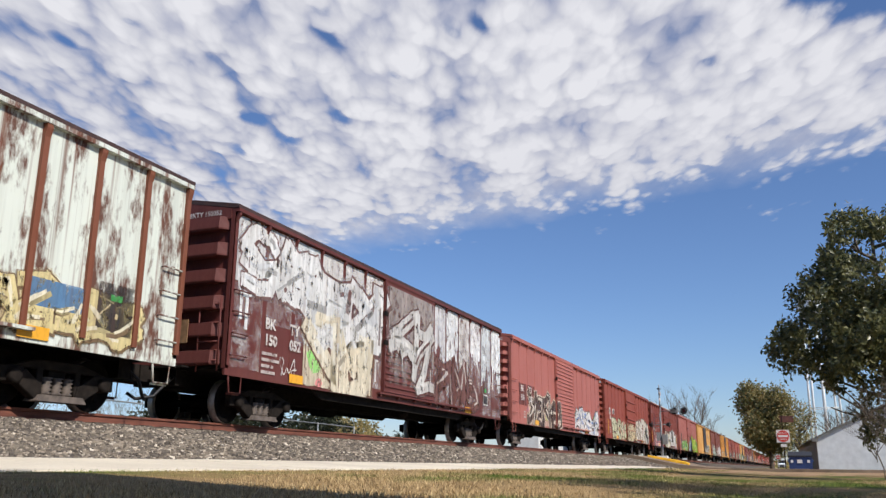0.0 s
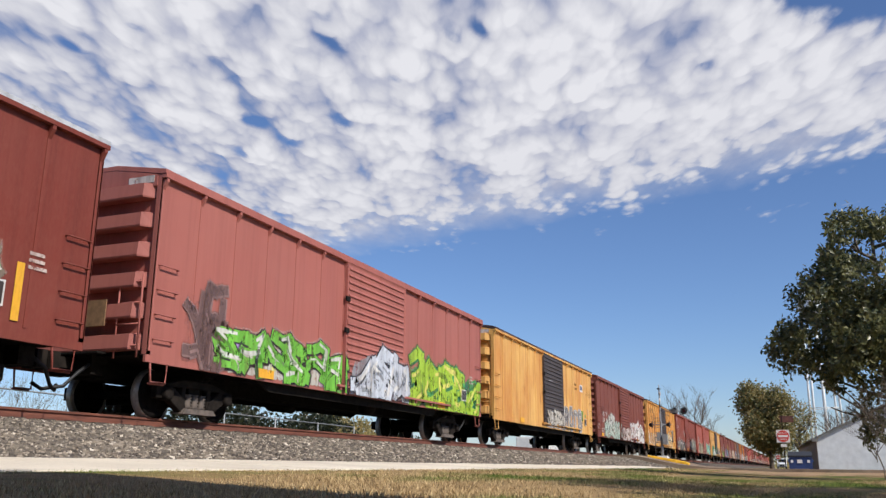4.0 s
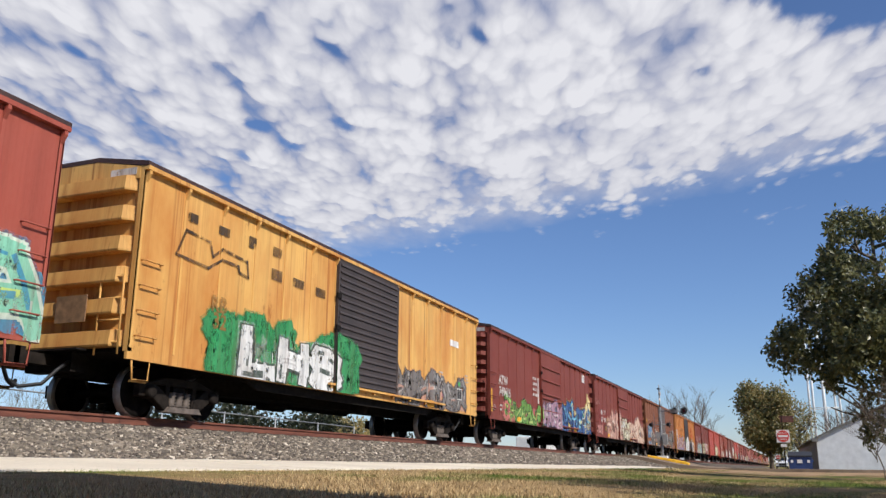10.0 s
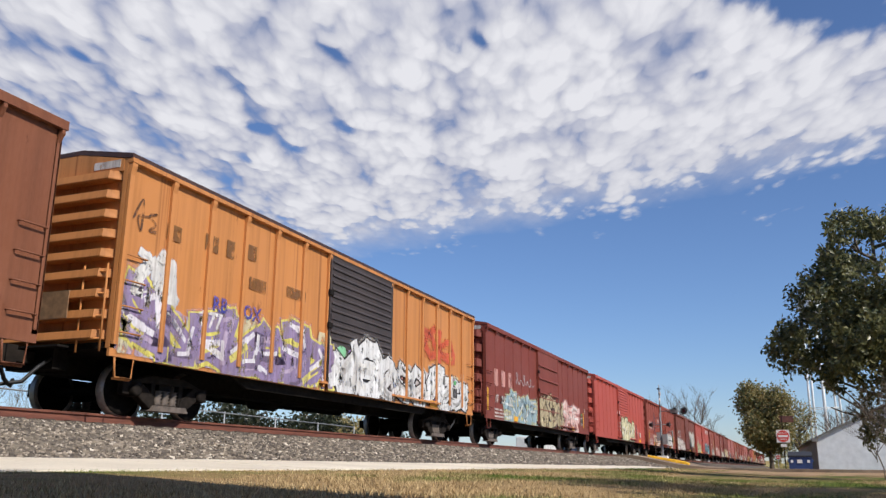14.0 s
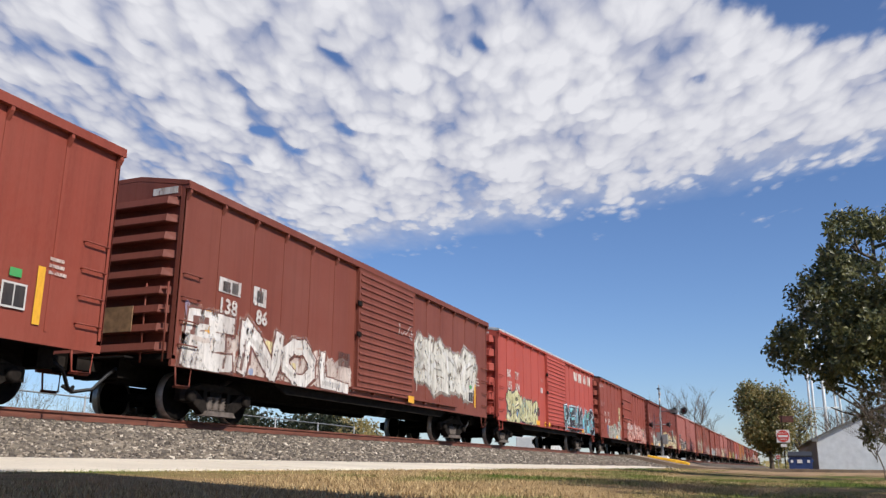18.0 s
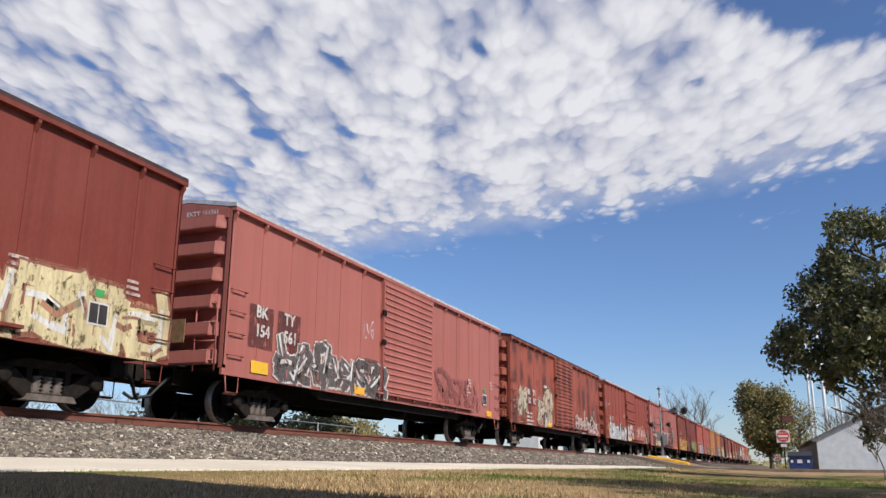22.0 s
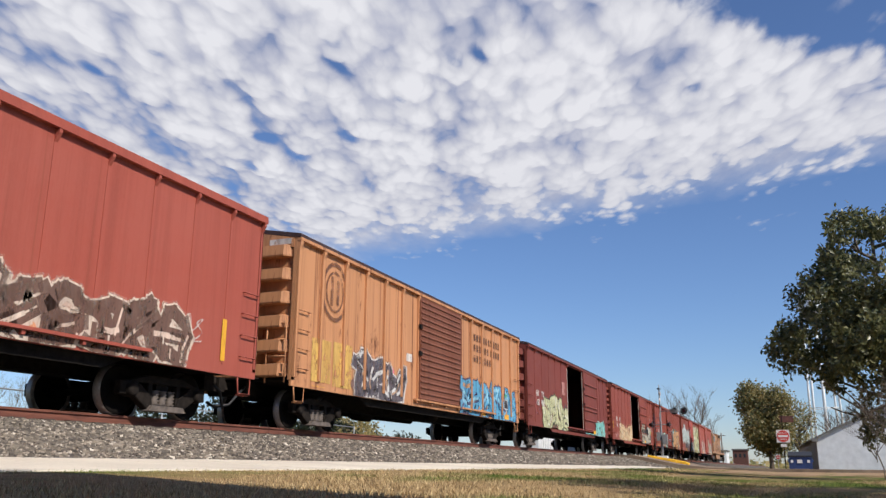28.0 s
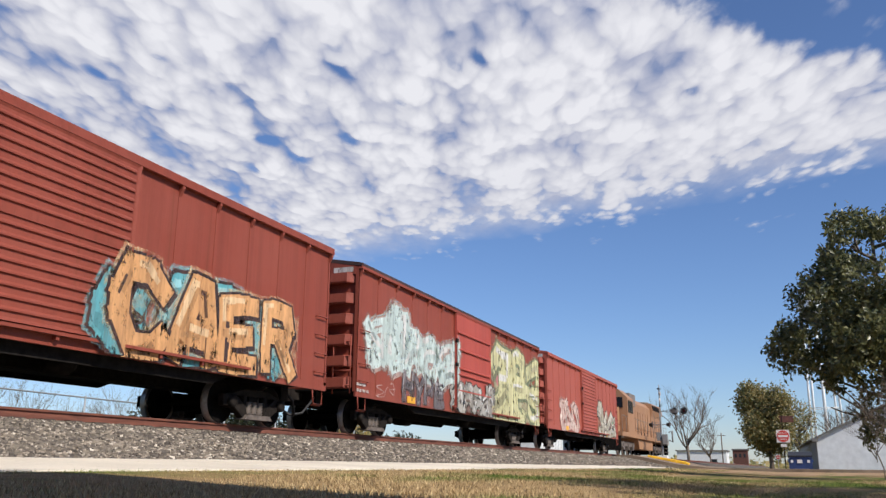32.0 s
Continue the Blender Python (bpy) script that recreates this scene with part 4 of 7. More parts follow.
def smear(car, x0, z0, x1, z1, seed, tones, label="", n=14):
    """Rolled and dripping paint: upright ragged swathes with bare metal between."""
    rng = random.Random(seed)
    out = []
    zm = z0 + (z1 - z0) * 0.4
    stroke([(x0 + (x1 - x0) * j / 12, zm + 0.1 * math.sin(1.7 * j)) for j in range(13)], 0.35, tones[0], 0, out, 0.3)
    for i in range(n):
        x = x0 + (x1 - x0) * (i + rng.uniform(0, 1)) / n
        w, a = rng.uniform(0.5, 1.5) * (x1 - x0) / n, z0 + (z1 - z0) * max(0.0, rng.uniform(-0.3, 0.45))
        b = min(z1, a + (z1 - z0) * rng.uniform(0.3, 0.8))
        m, lean = 7, rng.uniform(-0.15, 0.15)
        tone, layer = rng.choice(tones), rng.choice((0, 1, 2))
        old = None
        for j in range(m + 1):
            f = j / m
            k = w * (0.35 + 0.75 * math.sin(math.pi * (0.12 + 0.8 * f)) ** 0.7) * rng.uniform(0.75, 1.15) / 2
            c, z = x + lean * f + 0.12 * noise.noise((x, f * 2.0, seed)), a + (b - a) * f
            row = ((max(x0, c - k), z), (min(x1, c + k), z))
            if old and row[0][0] < row[1][0]:
                out.append(([old[0], old[1], row[1], row[0]], tone, layer))
            old = row if row[0][0] < row[1][0] else None
    return paint_on(car, "graffiti", out, label or "smeared and dripping paint")


def scrawl(car, x0, z0, x1, z1, seed, rgb, w=0.035, n=4):
    """Thin line script that cannot be read: one looping ribbon of paint."""
    rng = random.Random(seed)
    n = max(2, n)
    knots = []
    for i in range(n):
        x, wide = x0 + (x1 - x0) * i / n, (x1 - x0) / n
        lo, hi = z0 + (z1 - z0) * rng.uniform(0.0, 0.3), z0 + (z1 - z0) * rng.uniform(0.7, 1.0)
        knots += [(x + wide * a + rng.uniform(-0.1, 0.1) * wide, lo + (hi - lo) * b) for a, b in rng.choice((
            ((0.1, 0.0), (0.3, 0.9), (0.0, 0.9), (0.5, 0.1), (0.8, 0.5)),
            ((0.7, 0.9), (0.2, 0.7), (0.7, 0.4), (0.1, 0.05), (0.8, 0.1)),
            ((0.1, 0.9), (0.1, 0.1), (0.7, 0.2), (0.5, 0.8), (0.8, 0.4)),
            ((0.0, 0.3), (0.5, 1.0), (0.6, 0.0), (0.3, 0.4), (0.9, 0.5))))]
    pts = []
    for i in range(len(knots) - 1):
        p = [Vector(knots[min(max(k, 0), len(knots) - 1)]) for k in (i - 1, i, i + 1, i + 2)]
        for j in range(5):
            t = j / 5
            pts.append(0.5 * (2 * p[1] + (p[2] - p[0]) * t + (2 * p[0] - 5 * p[1] + 4 * p[2] - p[3]) * t * t + (3 * p[1] - p[0] - 3 * p[2] + p[3]) * t ** 3))
    mid = (x0 + x1) / 2
    y = ([q[2] for q in zones(car) if q[0] <= mid <= q[1]] or [-HALF_W - 0.013])[0] - 0.004
    bm, old = bmesh.new(), None
    for i, p in enumerate(pts):
        d = (pts[min(i + 1, len(pts) - 1)] - pts[max(i - 1, 0)]).normalized() * w * (0.34 + 0.1 * math.sin(i * 0.9))
        depth = y - 0.00004 * i
        row = bm.verts.new((p.x - d.y, depth, p.y + d.x)), bm.verts.new((p.x + d.y, depth, p.y - d.x))
        if old:
            bm.faces.new((old[0], old[1], row[1], row[0]))
        old = row
    return part("scrawl", bm, spray(rgb), car, "thin sprayed scrawl")


def patch(car, x0, z0, x1, z1, rgb, label="", layer=0, name="painted_panel"):
    if "yellow str" in label or "reflective" in label:
        rgb = (*rgb, 2)
        x1 = min(x1, x0 + 0.13) if label == "yellow stripe" else x1
        if label == "yellow stripe" and x0 < 2:
            far_end = INFO[car.name][3] - 1.35
            paint_on(car, name, [([(far_end, z0), (far_end + 0.13, z0), (far_end + 0.13, z1), (far_end, z1)], rgb, layer)], label)
    return paint_on(car, name, [([(x0, z0), (x1, z0), (x1, z1), (x0, z1)], rgb, layer)], label)


def bars(car, x, z, w, h, rows, rgb, seed=1):
    """Small stencilled data that cannot be read: one bar a row."""
    rng = random.Random(seed)
    out = []
    for i in range(rows):
        zz, n = z - h * i / rows, w * rng.uniform(0.6, 1.0)
        out.append(([(x, zz - 0.5 * h / rows), (x + n, zz - 0.5 * h / rows), (x + n, zz), (x, zz)], rgb, 2))
    return paint_on(car, "stencil", out)


GLYPHS = {}


def lettering(car, text, x, z, size, rgb, name="lettering", bold=0.012, d=0.02):
    """Stencilled words or numbers on the side."""
    key = (text, round(size, 2), rgb, bold)
    if key not in GLYPHS:
        cu = bpy.data.curves.new("text", "FONT")
        cu.body, cu.size, cu.offset = text, size * 1.38, bold
        cu.resolution_u = 2
        ob = bpy.data.objects.new("text", cu)
        me = bpy.data.meshes.new_from_object(ob)
        bpy.data.objects.remove(ob)
        me.materials.clear()
        me.materials.append(spray(rgb))
        GLYPHS[key] = me
    y = [q for q in zones(car) if q[0] <= x <= q[1]]
    o = part(name, GLYPHS[key], None, car)
    o.matrix_basis = pose(x, (y[0][2] if y else -HALF_W - 0.013) - d, z, 90)
    return o


def marks(car, x, z, x2, a, b, c, d, size=0.25, rgb=(214, 208, 200)):
    """Reporting mark in two columns, with the number under it."""
    size *= 0.82
    for q, text, zz in ((x, a, z), (x2, b, z), (x, c, z - 1.5 * size), (x2, d, z - 1.5 * size)):
        if text:
            lettering(car, text, q, zz, size, rgb)


def safety(car, xs, z=0.98, w=0.55, h=0.18, rgb=(232, 168, 40)):
    for x in xs:
        patch(car, x, z - h / 2, x + w, z + h / 2, rgb, "yellow reflective strip", 4, "reflector")


def consolidated(car, x, z):
    """The small black data panel with a white frame that cars carry near an end."""
    out = [([(x, z), (x + 0.42, z), (x + 0.42, z + 0.36), (x, z + 0.36)], (206, 204, 198, 2), 5)]
    for a, b, c, d in ((0.03, 0.03, 0.20, 0.33), (0.22, 0.03, 0.39, 0.33)):
        out.append(([(x + a, z + b), (x + c, z + b), (x + c, z + d), (x + a, z + d)], (36, 36, 38, 2), 6))
    paint_on(car, "data_panel", out, "black data panel with white frame")
    patch(car, x + 0.1, z + 0.44, x + 0.3, z + 0.56, (58, 158, 84, 2), "green sticker", 5, "sticker")
    bars(car, x - 1.5, z + 0.75, 0.42, 0.62, 6, (206, 190, 180), int(x * 7) + len(car.name))
    bars(car, x + 0.75, z + 0.85, 0.34, 0.3, 3, (200, 182, 172), int(z * 9))


def end_number(car, text=""):
    """The number on the front end, over the top rib; a plain bar where it cannot be read."""
    if text:
        o = lettering(car, text, 1.0, 0, 0.10, (220, 214, 206), "end_lettering", 0.004)
        o.matrix_basis = pose(-0.022, -0.45, EAVE_Z - 0.17, 90, 0, -90)
        return o
    return part("end_plate", boxes((-0.024, -0.016, -HALF_W + 0.16, -HALF_W + 0.72, EAVE_Z - 0.2, EAVE_Z - 0.07)), spray((220, 214, 206)), car)


def swipe(car, polys):
    return paint_on(car, "painted_shape", polys)


# ---------------------------------------------------------------- the train, car by car
RED = {}


def paint(name, rgb, **k):
    if name not in RED:
        RED[name] = car_paint(name, rgb, **k)
    return RED[name]


MAROON = paint("maroon_car_paint", (134, 62, 47))
DEEP = paint("deep_maroon_car_paint", (116, 52, 41), rust=0.15)
DARKRED = paint("dark_brown_red_car_paint", (92, 44, 40), rust=0.2)
BROWN = paint("brown_red_car_paint", (116, 60, 47), rust=0.2)
OXIDE = paint("oxide_red_car_paint", (158, 78, 63), rust=0.1)
BRIGHT = paint("bright_red_car_paint", (166, 72, 60), rust=0.1, fade=0.25)
PINK = paint("faded_pink_red_car_paint", (160, 94, 84), rust=0.05, fade=0.35)
YELLOW = paint("yellow_car_paint", (216, 168, 94), rust=0.45, fade=0.3, grime=0.45, ochre=0.7)
AMBER = paint("rust_stained_amber_car_paint", (214, 160, 86), rust=0.7, fade=0.4, grime=0.4, ochre=0.55)
ORANGE = paint("weathered_orange_car_paint", (190, 126, 70), rust=0.4, grime=0.6)
TAN = paint("rusty_tan_car_paint", (190, 134, 92), rust=0.55, grime=0.6)
RUSTY = paint("rust_brown_car_paint", (122, 74, 50), rust=0.4, grime=0.45)
MINT = paint("pale_mint_rusting_car_paint", (208, 214, 202), rust=0.95, fade=0.2, grime=0.4)
STAINED = paint("stained_red_car_paint", (150, 76, 58), rust=0.2, grime=0.5, stain=0.75)
BLACK = paint("black_door_paint", (58, 54, 54), rust=0.1, fade=0.25)
GREY = paint("grey_door_paint", (98, 92, 90), rust=0.15)
DARKDOOR = paint("dark_brown_door_paint", (116, 68, 48), rust=0.5)
DARKROOF = paint("dark_roof_sheet", (62, 46, 44), rust=0.3)



def outline_mark(car, x0, z0, x1, z1, rgb):
    """The two-lobed angular outline painted beside the dark bars."""
    out, w, h = [], x1 - x0, z1 - z0
    pts = ((0, 0.1), (0.1, 0.95), (0.42, 0.85), (0.47, 0.42), (0.6, 0.78), (0.97, 0.66), (1.0, 0.12), (0.86, 0.2), (0.84, 0.4), (0.6, 0.42), (0.42, 0.0), (0, 0.1))
    stroke([(x0 + a * w, z0 + b * h) for a, b in pts], 0.055, rgb, 2, out)
    return paint_on(car, "painted_shape", out)


def ring_of(x, z, r, w, n=20):
    """The pieces of a flat painted ring, taller than wide."""
    pts = [(math.cos(2 * math.pi * i / n), math.sin(2 * math.pi * i / n)) for i in range(n + 1)]
    return [[(x + r * a[0] * 0.85, z + r * a[1]), (x + (r - w) * a[0] * 0.85, z + (r - w) * a[1]), (x + (r - w) * b[0] * 0.85, z + (r - w) * b[1]), (x + r * b[0] * 0.85, z + r * b[1])] for a, b in zip(pts, pts[1:])]


c = boxcar(-4.91, MINT, "pale mint boxcar with heavy rust and graffiti", ribs="wide", posts="post", post_mat=DARKDOOR, roof_mat=DARKROOF)
graf(c, 9.53, 1.07, 15.45, 1.69, 1, (222, 206, 150), (126, 104, 76), (214, 196, 150), (238, 230, 200))
patch(c, 13.29, 1.36, 14.39, 1.76, (84, 124, 160), "blue painted data panel", 4)
patch(c, 14.59, 1.15, 15.35, 1.95, (40, 38, 38), "black sticker panel", 4)
patch(c, 14.85, 1.68, 15.1, 1.78, (60, 160, 80), "", 5)
bars(c, 13.49, 1.7, 1.0, 0.4, 4, (206, 196, 188), 39)
safety(c, (13.2,))
end_number(c)
c = boxcar(12.99, DARKRED, "maroon boxcar covered in large white graffiti", posts="seam", roof_mat=DARKROOF, ribs="wide")
for i, (lo, tone) in enumerate(((1.0, (236, 238, 236)), (2.0, (232, 232, 230)), (1.7, (230, 236, 236)), (1.3, (238, 236, 230)), (1.5, (222, 220, 216)), (1.1, (226, 222, 216)))):
    swathe(c, 0.12 + 1.1 * i, 1.08 + 1.1 * i, lo, 4.0, 200 + i, tone)
for i, (lo, tone) in enumerate(((0.9, (222, 222, 222)), (1.3, (238, 240, 238)), (0.9, (230, 226, 220)), (1.6, (240, 240, 238)), (0.9, (232, 238, 238)), (0.9, (238, 240, 238)))):
    swathe(c, 10.06 + 1.09 * i, 11.06 + 1.09 * i, lo, 4.0, 210 + i, tone)
swathe(c, 6.8, 9.9, 1.4, 3.9, 220, (168, 158, 152))
graf(c, 0.3, 2.6, 2.9, 3.8, 2, (232, 232, 228), (122, 92, 88), None, (214, 216, 216), "large white graffiti", fat=0.9)
graf(c, 2.77, 1.9, 6.5, 3.7, 142, (228, 228, 224), (110, 76, 72), None, (206, 208, 208), "large white graffiti", fat=0.9)
graf(c, 2.73, 0.9, 5.57, 2.5, 12, (232, 222, 196), (122, 92, 76), (226, 214, 186), (240, 234, 214), "cream graffiti", fat=1.1)
graf(c, 6.9, 1.3, 9.86, 3.3, 3, (206, 204, 198), (100, 62, 58), None, (226, 224, 218), "white graffiti over the door", fat=0.7)
graf(c, 10.17, 1.05, 13.88, 2.4, 4, (112, 74, 68), (92, 56, 52), None, (206, 198, 190), "brown and white graffiti", fat=0.7)
swathe(c, 12.3, 13.2, 1.2, 3.4, 230, (84, 48, 44), False)
swathe(c, 14.5, 15.0, 1.6, 3.3, 231, (96, 58, 54), False)
marks(c, 1.2, 1.9, 2.13, "BK", "TY", "150", "052", 0.27)
bars(c, 1.15, 1.42, 0.7, 0.5, 4, (206, 196, 188), 40)
scrawl(c, 1.83, 0.9, 2.55, 1.41, 5, (226, 224, 218), 0.035, 2)
safety(c, (2.2, 12.8))
consolidated(c, 14.6, 1.25)
end_number(c, "BKTY 150052")
c = boxcar(30.89, PINK, "faded pink-red boxcar with dark and cream graffiti")
patch(c, 0.96, 1.57, 2.03, 2.43, (104, 52, 48), "brown number panel", 0)
patch(c, 2.13, 1.54, 3.19, 2.43, (104, 52, 48), "brown number panel", 0)
marks(c, 1.17, 2.12, 2.36, "BK", "TY", "150", "282", 0.29)
graf(c, 2.09, 0.9, 6.88, 2.04, 6, (84, 66, 60), (222, 206, 184), (206, 170, 150), (232, 222, 206), "charcoal and cream graffiti")
graf(c, 10.39, 0.9, 15.74, 1.92, 7, (228, 226, 222), (44, 44, 48), (196, 170, 160), (120, 146, 190), "white and black graffiti with blue shading", fat=1.2)
bars(c, 1.56, 1.34, 0.5, 0.3, 3, (206, 196, 188), 41)
safety(c, (3.2, 12.6))
consolidated(c, 14.6, 1.25)
end_number(c, "BKTY 150282")
c = boxcar(48.91, MAROON, "red-brown boxcar with white data boxes and pale graffiti", kind="flat")
patch(c, 1.14, 2.26, 1.59, 2.62, (218, 214, 208), "white letter box", 2)
patch(c, 2.16, 2.29, 2.86, 2.61, (218, 214, 208), "white letter box", 2)
patch(c, 1.25, 2.34, 1.48, 2.55, (40, 36, 36), "", 4)
patch(c, 2.28, 2.31, 2.48, 2.54, (40, 36, 36), "", 4)
patch(c, 2.55, 2.32, 2.76, 2.56, (40, 36, 36), "", 4)
lettering(c, "138", 1.1, 1.95, 0.26, (214, 208, 200))
graf(c, 1.92, 0.9, 6.92, 2.04, 8, (196, 196, 160), (96, 84, 72), (212, 166, 140), (230, 224, 204), "sage and tan graffiti", text="BOK")
graf(c, 6.83, 0.96, 10.38, 1.9, 9, (200, 186, 150), (110, 80, 66), (190, 150, 110), None)
graf(c, 10.35, 0.9, 15.66, 2.25, 10, (206, 200, 184), (112, 92, 82), (196, 170, 150), (226, 224, 218))
patch(c, 0.73, 1.1, 1.05, 1.9, (222, 164, 44), "yellow stripe", 2)
bars(c, 1.07, 1.5, 0.6, 0.4, 3, (206, 196, 188), 42)
safety(c, (3.2, 12.6))
consolidated(c, 14.6, 1.25)
end_number(c)
c = boxcar(66.87, DEEP, "dark maroon boxcar with pink and white graffiti", kind="flat", ribs="wide", roof_mat=MAT["galv"])
marks(c, 0.91, 1.99, 1.93, "BK", "TY", "151", "021", 0.3)
patch(c, 0.68, 1.47, 1.35, 2.2, (146, 72, 62), "", 0)
patch(c, 1.73, 2.0, 2.49, 2.19, (146, 72, 62), "", 0)
graf(c, 1.15, 0.9, 5.73, 1.56, 11, (206, 132, 140), (232, 222, 216), (196, 176, 170), (240, 226, 222), "pink and white graffiti")
graf(c, 6.74, 0.91, 10.13, 2.03, 13, (226, 218, 196), (88, 76, 60), (222, 214, 190), (226, 224, 218), "cream and black graffiti")
graf(c, 10.2, 0.9, 14.68, 2.1, 14, (226, 224, 218), (132, 120, 104), (216, 208, 190), None)
scrawl(c, -0.0, 3.04, 0.76, 3.9, 15, (190, 182, 180), 0.035, 2)
patch(c, 0.01, 1.09, 0.33, 1.91, (222, 164, 44), "yellow stripe", 2)
patch(c, 5.52, 2.4, 6.17, 2.83, (206, 150, 140), "", 0)
safety(c, (3.2, 12.6))
consolidated(c, 14.6, 1.25)
end_number(c, "BKTY 151021")
c = boxcar(84.74, PINK, "faded pink-red boxcar with green and black graffiti", ribs="wide")
graf(c, 1.73, 0.9, 6.67, 1.75, 16, (120, 196, 70), (44, 44, 46), (206, 204, 190), (226, 224, 218), "lime green and black graffiti")
graf(c, 6.96, 0.9, 10.22, 1.92, 17, (208, 214, 222), (52, 56, 66), (150, 150, 156), (226, 224, 218))
graf(c, 10.41, 0.9, 16.12, 2.13, 18, (170, 206, 60), (40, 120, 70), (70, 160, 90), (236, 226, 120), "yellow-green graffiti")
graf(c, 0.87, 0.95, 2.02, 2.32, 19, (110, 84, 82), (150, 120, 116), None, None)
safety(c, (3.2, 12.6))
consolidated(c, 14.6, 1.25)
end_number(c)
c = boxcar(102.66, YELLOW, "pale yellow boxcar with black sliding door", door=BLACK, ribs="wide", roof_mat=DARKROOF)
graf(c, 7.02, 1.05, 10.14, 1.58, 20, (196, 190, 176), (70, 66, 62), None, (226, 222, 212), "grey and white graffiti")
graf(c, 10.26, 0.9, 13.98, 1.9, 21, (150, 146, 142), (210, 204, 196), None, (226, 224, 218), "grey script graffiti", text="ROTS")
graf(c, 6.81, 0.9, 10.23, 0.75, 22, (176, 168, 158), (96, 84, 74), (150, 130, 110), (226, 224, 218))
patch(c, 13.73, 2.93, 14.35, 3.28, (236, 236, 234), "white cross mark", 2)
patch(c, 13.88, 3.0, 14.21, 3.22, (70, 90, 130), "", 3)
scrawl(c, 14.97, 2.7, 16.54, 3.24, 23, (84, 66, 44), 0.03, 3)
bars(c, 12.54, 3.24, 0.7, 0.4, 2, (120, 90, 50), 45)
patch(c, 7.32, 2.89, 7.88, 2.91, (206, 206, 200), "", 4)
patch(c, 6.89, 2.1, 7.74, 2.11, (180, 182, 182), "", 4)
patch(c, 13.79, 1.46, 14.33, 1.96, (110, 150, 70), "", 2)
bars(c, 13.79, 1.57, 0.5, 0.5, 3, (90, 84, 70), 45)
safety(c, (3.2, 12.6))
consolidated(c, 14.6, 1.25)
end_number(c)
c = boxcar(120.58, BROWN, "brown-maroon boxcar with pale green and white graffiti", ribs="narrow")
marks(c, 1.41, 2.05, 2.25, "BK", "TY", "154", "798", 0.29)
graf(c, 1.98, 0.9, 6.71, 1.78, 24, (176, 196, 180), (116, 82, 74), (150, 112, 100), (226, 226, 214), "pale green graffiti")
graf(c, 3.13, 1.3, 4.9, 2.13, 25, (206, 204, 190), (130, 110, 98), None, (226, 224, 218))
graf(c, 10.07, 0.9, 15.75, 2.05, 26, (226, 224, 218), (150, 96, 88), (166, 112, 102), None, "white graffiti")
graf(c, 7.05, 0.9, 10.0, 1.55, 27, (200, 186, 176), (140, 92, 84), None, None)
scrawl(c, 0.95, 2.15, 1.78, 2.58, 28, (70, 50, 48), 0.06, 3)
bars(c, 1.05, 1.33, 0.8, 0.5, 4, (206, 196, 188), 46)
scrawl(c, 0.05, 1.08, 0.57, 1.64, 29, (200, 176, 168), 0.07, 2)
safety(c, (1.0, 12.9))
consolidated(c, 14.6, 1.25)
end_number(c, "BKTY 154798")
c = boxcar(138.56, AMBER, "amber yellow boxcar with black sliding door", door=BLACK, ribs="wide", posts="post", roof_mat=DARKROOF)
patch(c, 0.06, 0.97, 6.67, 1.74, (214, 186, 150), "", 0)
graf(c, 1.16, 1.03, 6.67, 1.52, 30, (196, 160, 120), (226, 206, 176), None, (226, 224, 218), "peach and white graffiti")
graf(c, 0.11, 0.95, 1.17, 1.73, 31, (222, 210, 190), (180, 150, 116), None, None)
graf(c, 10.34, 0.9, 14.01, 1.93, 32, (236, 222, 180), (176, 120, 60), None, (226, 224, 218), "cream graffiti")
patch(c, 1.32, 3.24, 1.75, 3.61, (108, 86, 56), "faded dark logo bar", 2)
patch(c, 1.84, 3.25, 2.14, 3.64, (108, 86, 56), "faded dark logo bar", 2)
patch(c, 2.29, 3.26, 2.58, 3.66, (108, 86, 56), "faded dark logo bar", 2)
patch(c, 2.85, 3.29, 3.17, 3.68, (108, 86, 56), "faded dark logo bar", 2)
patch(c, 3.39, 3.27, 3.62, 3.76, (108, 86, 56), "faded dark logo bar", 2)
patch(c, 3.43, 2.67, 3.83, 3.12, (74, 60, 46), "faded dark logo bar", 2)
patch(c, 4.2, 2.67, 4.79, 3.03, (74, 60, 46), "faded dark logo bar", 2)
patch(c, 5.27, 2.69, 6.18, 2.96, (84, 64, 44), "faded dark logo bar", 2)
outline_mark(c, 0.98, 2.62, 3.3, 3.2, (78, 62, 44))
lettering(c, "34 617", 1.31, 1.55, 0.3, (120, 110, 96))
bars(c, 10.26, 3.71, 4.0, 0.25, 1, (96, 66, 40), 47)
patch(c, 4.88, 1.42, 5.57, 1.78, (60, 60, 62), "", 4)
patch(c, 7.01, 2.5, 8.07, 2.72, (170, 170, 168), "", 4)
patch(c, 1.07, 0.9, 1.67, 0.96, (232, 170, 40), "yellow reflective strip", 4)
safety(c, (4.2, 6.0, 12.4))
end_number(c)
c = boxcar(156.59, MAROON, "red boxcar with grey and black graffiti", ribs="wide", length=17.2)
patch(c, 0.96, 1.51, 2.79, 1.68, (34, 32, 32), "black number band", 8)
lettering(c, "155", 1.06, 1.45, 0.26, (214, 208, 200), d=0.045)
lettering(c, "092", 1.92, 1.47, 0.26, (214, 208, 200), d=0.045)
lettering(c, "BK", 1.19, 1.78, 0.25, (214, 208, 200))
lettering(c, "TY", 2.06, 1.8, 0.25, (214, 208, 200))
graf(c, 1.19, 0.9, 6.84, 1.68, 34, (86, 82, 80), (196, 192, 186), (120, 112, 106), (226, 224, 218), "charcoal and silver graffiti")
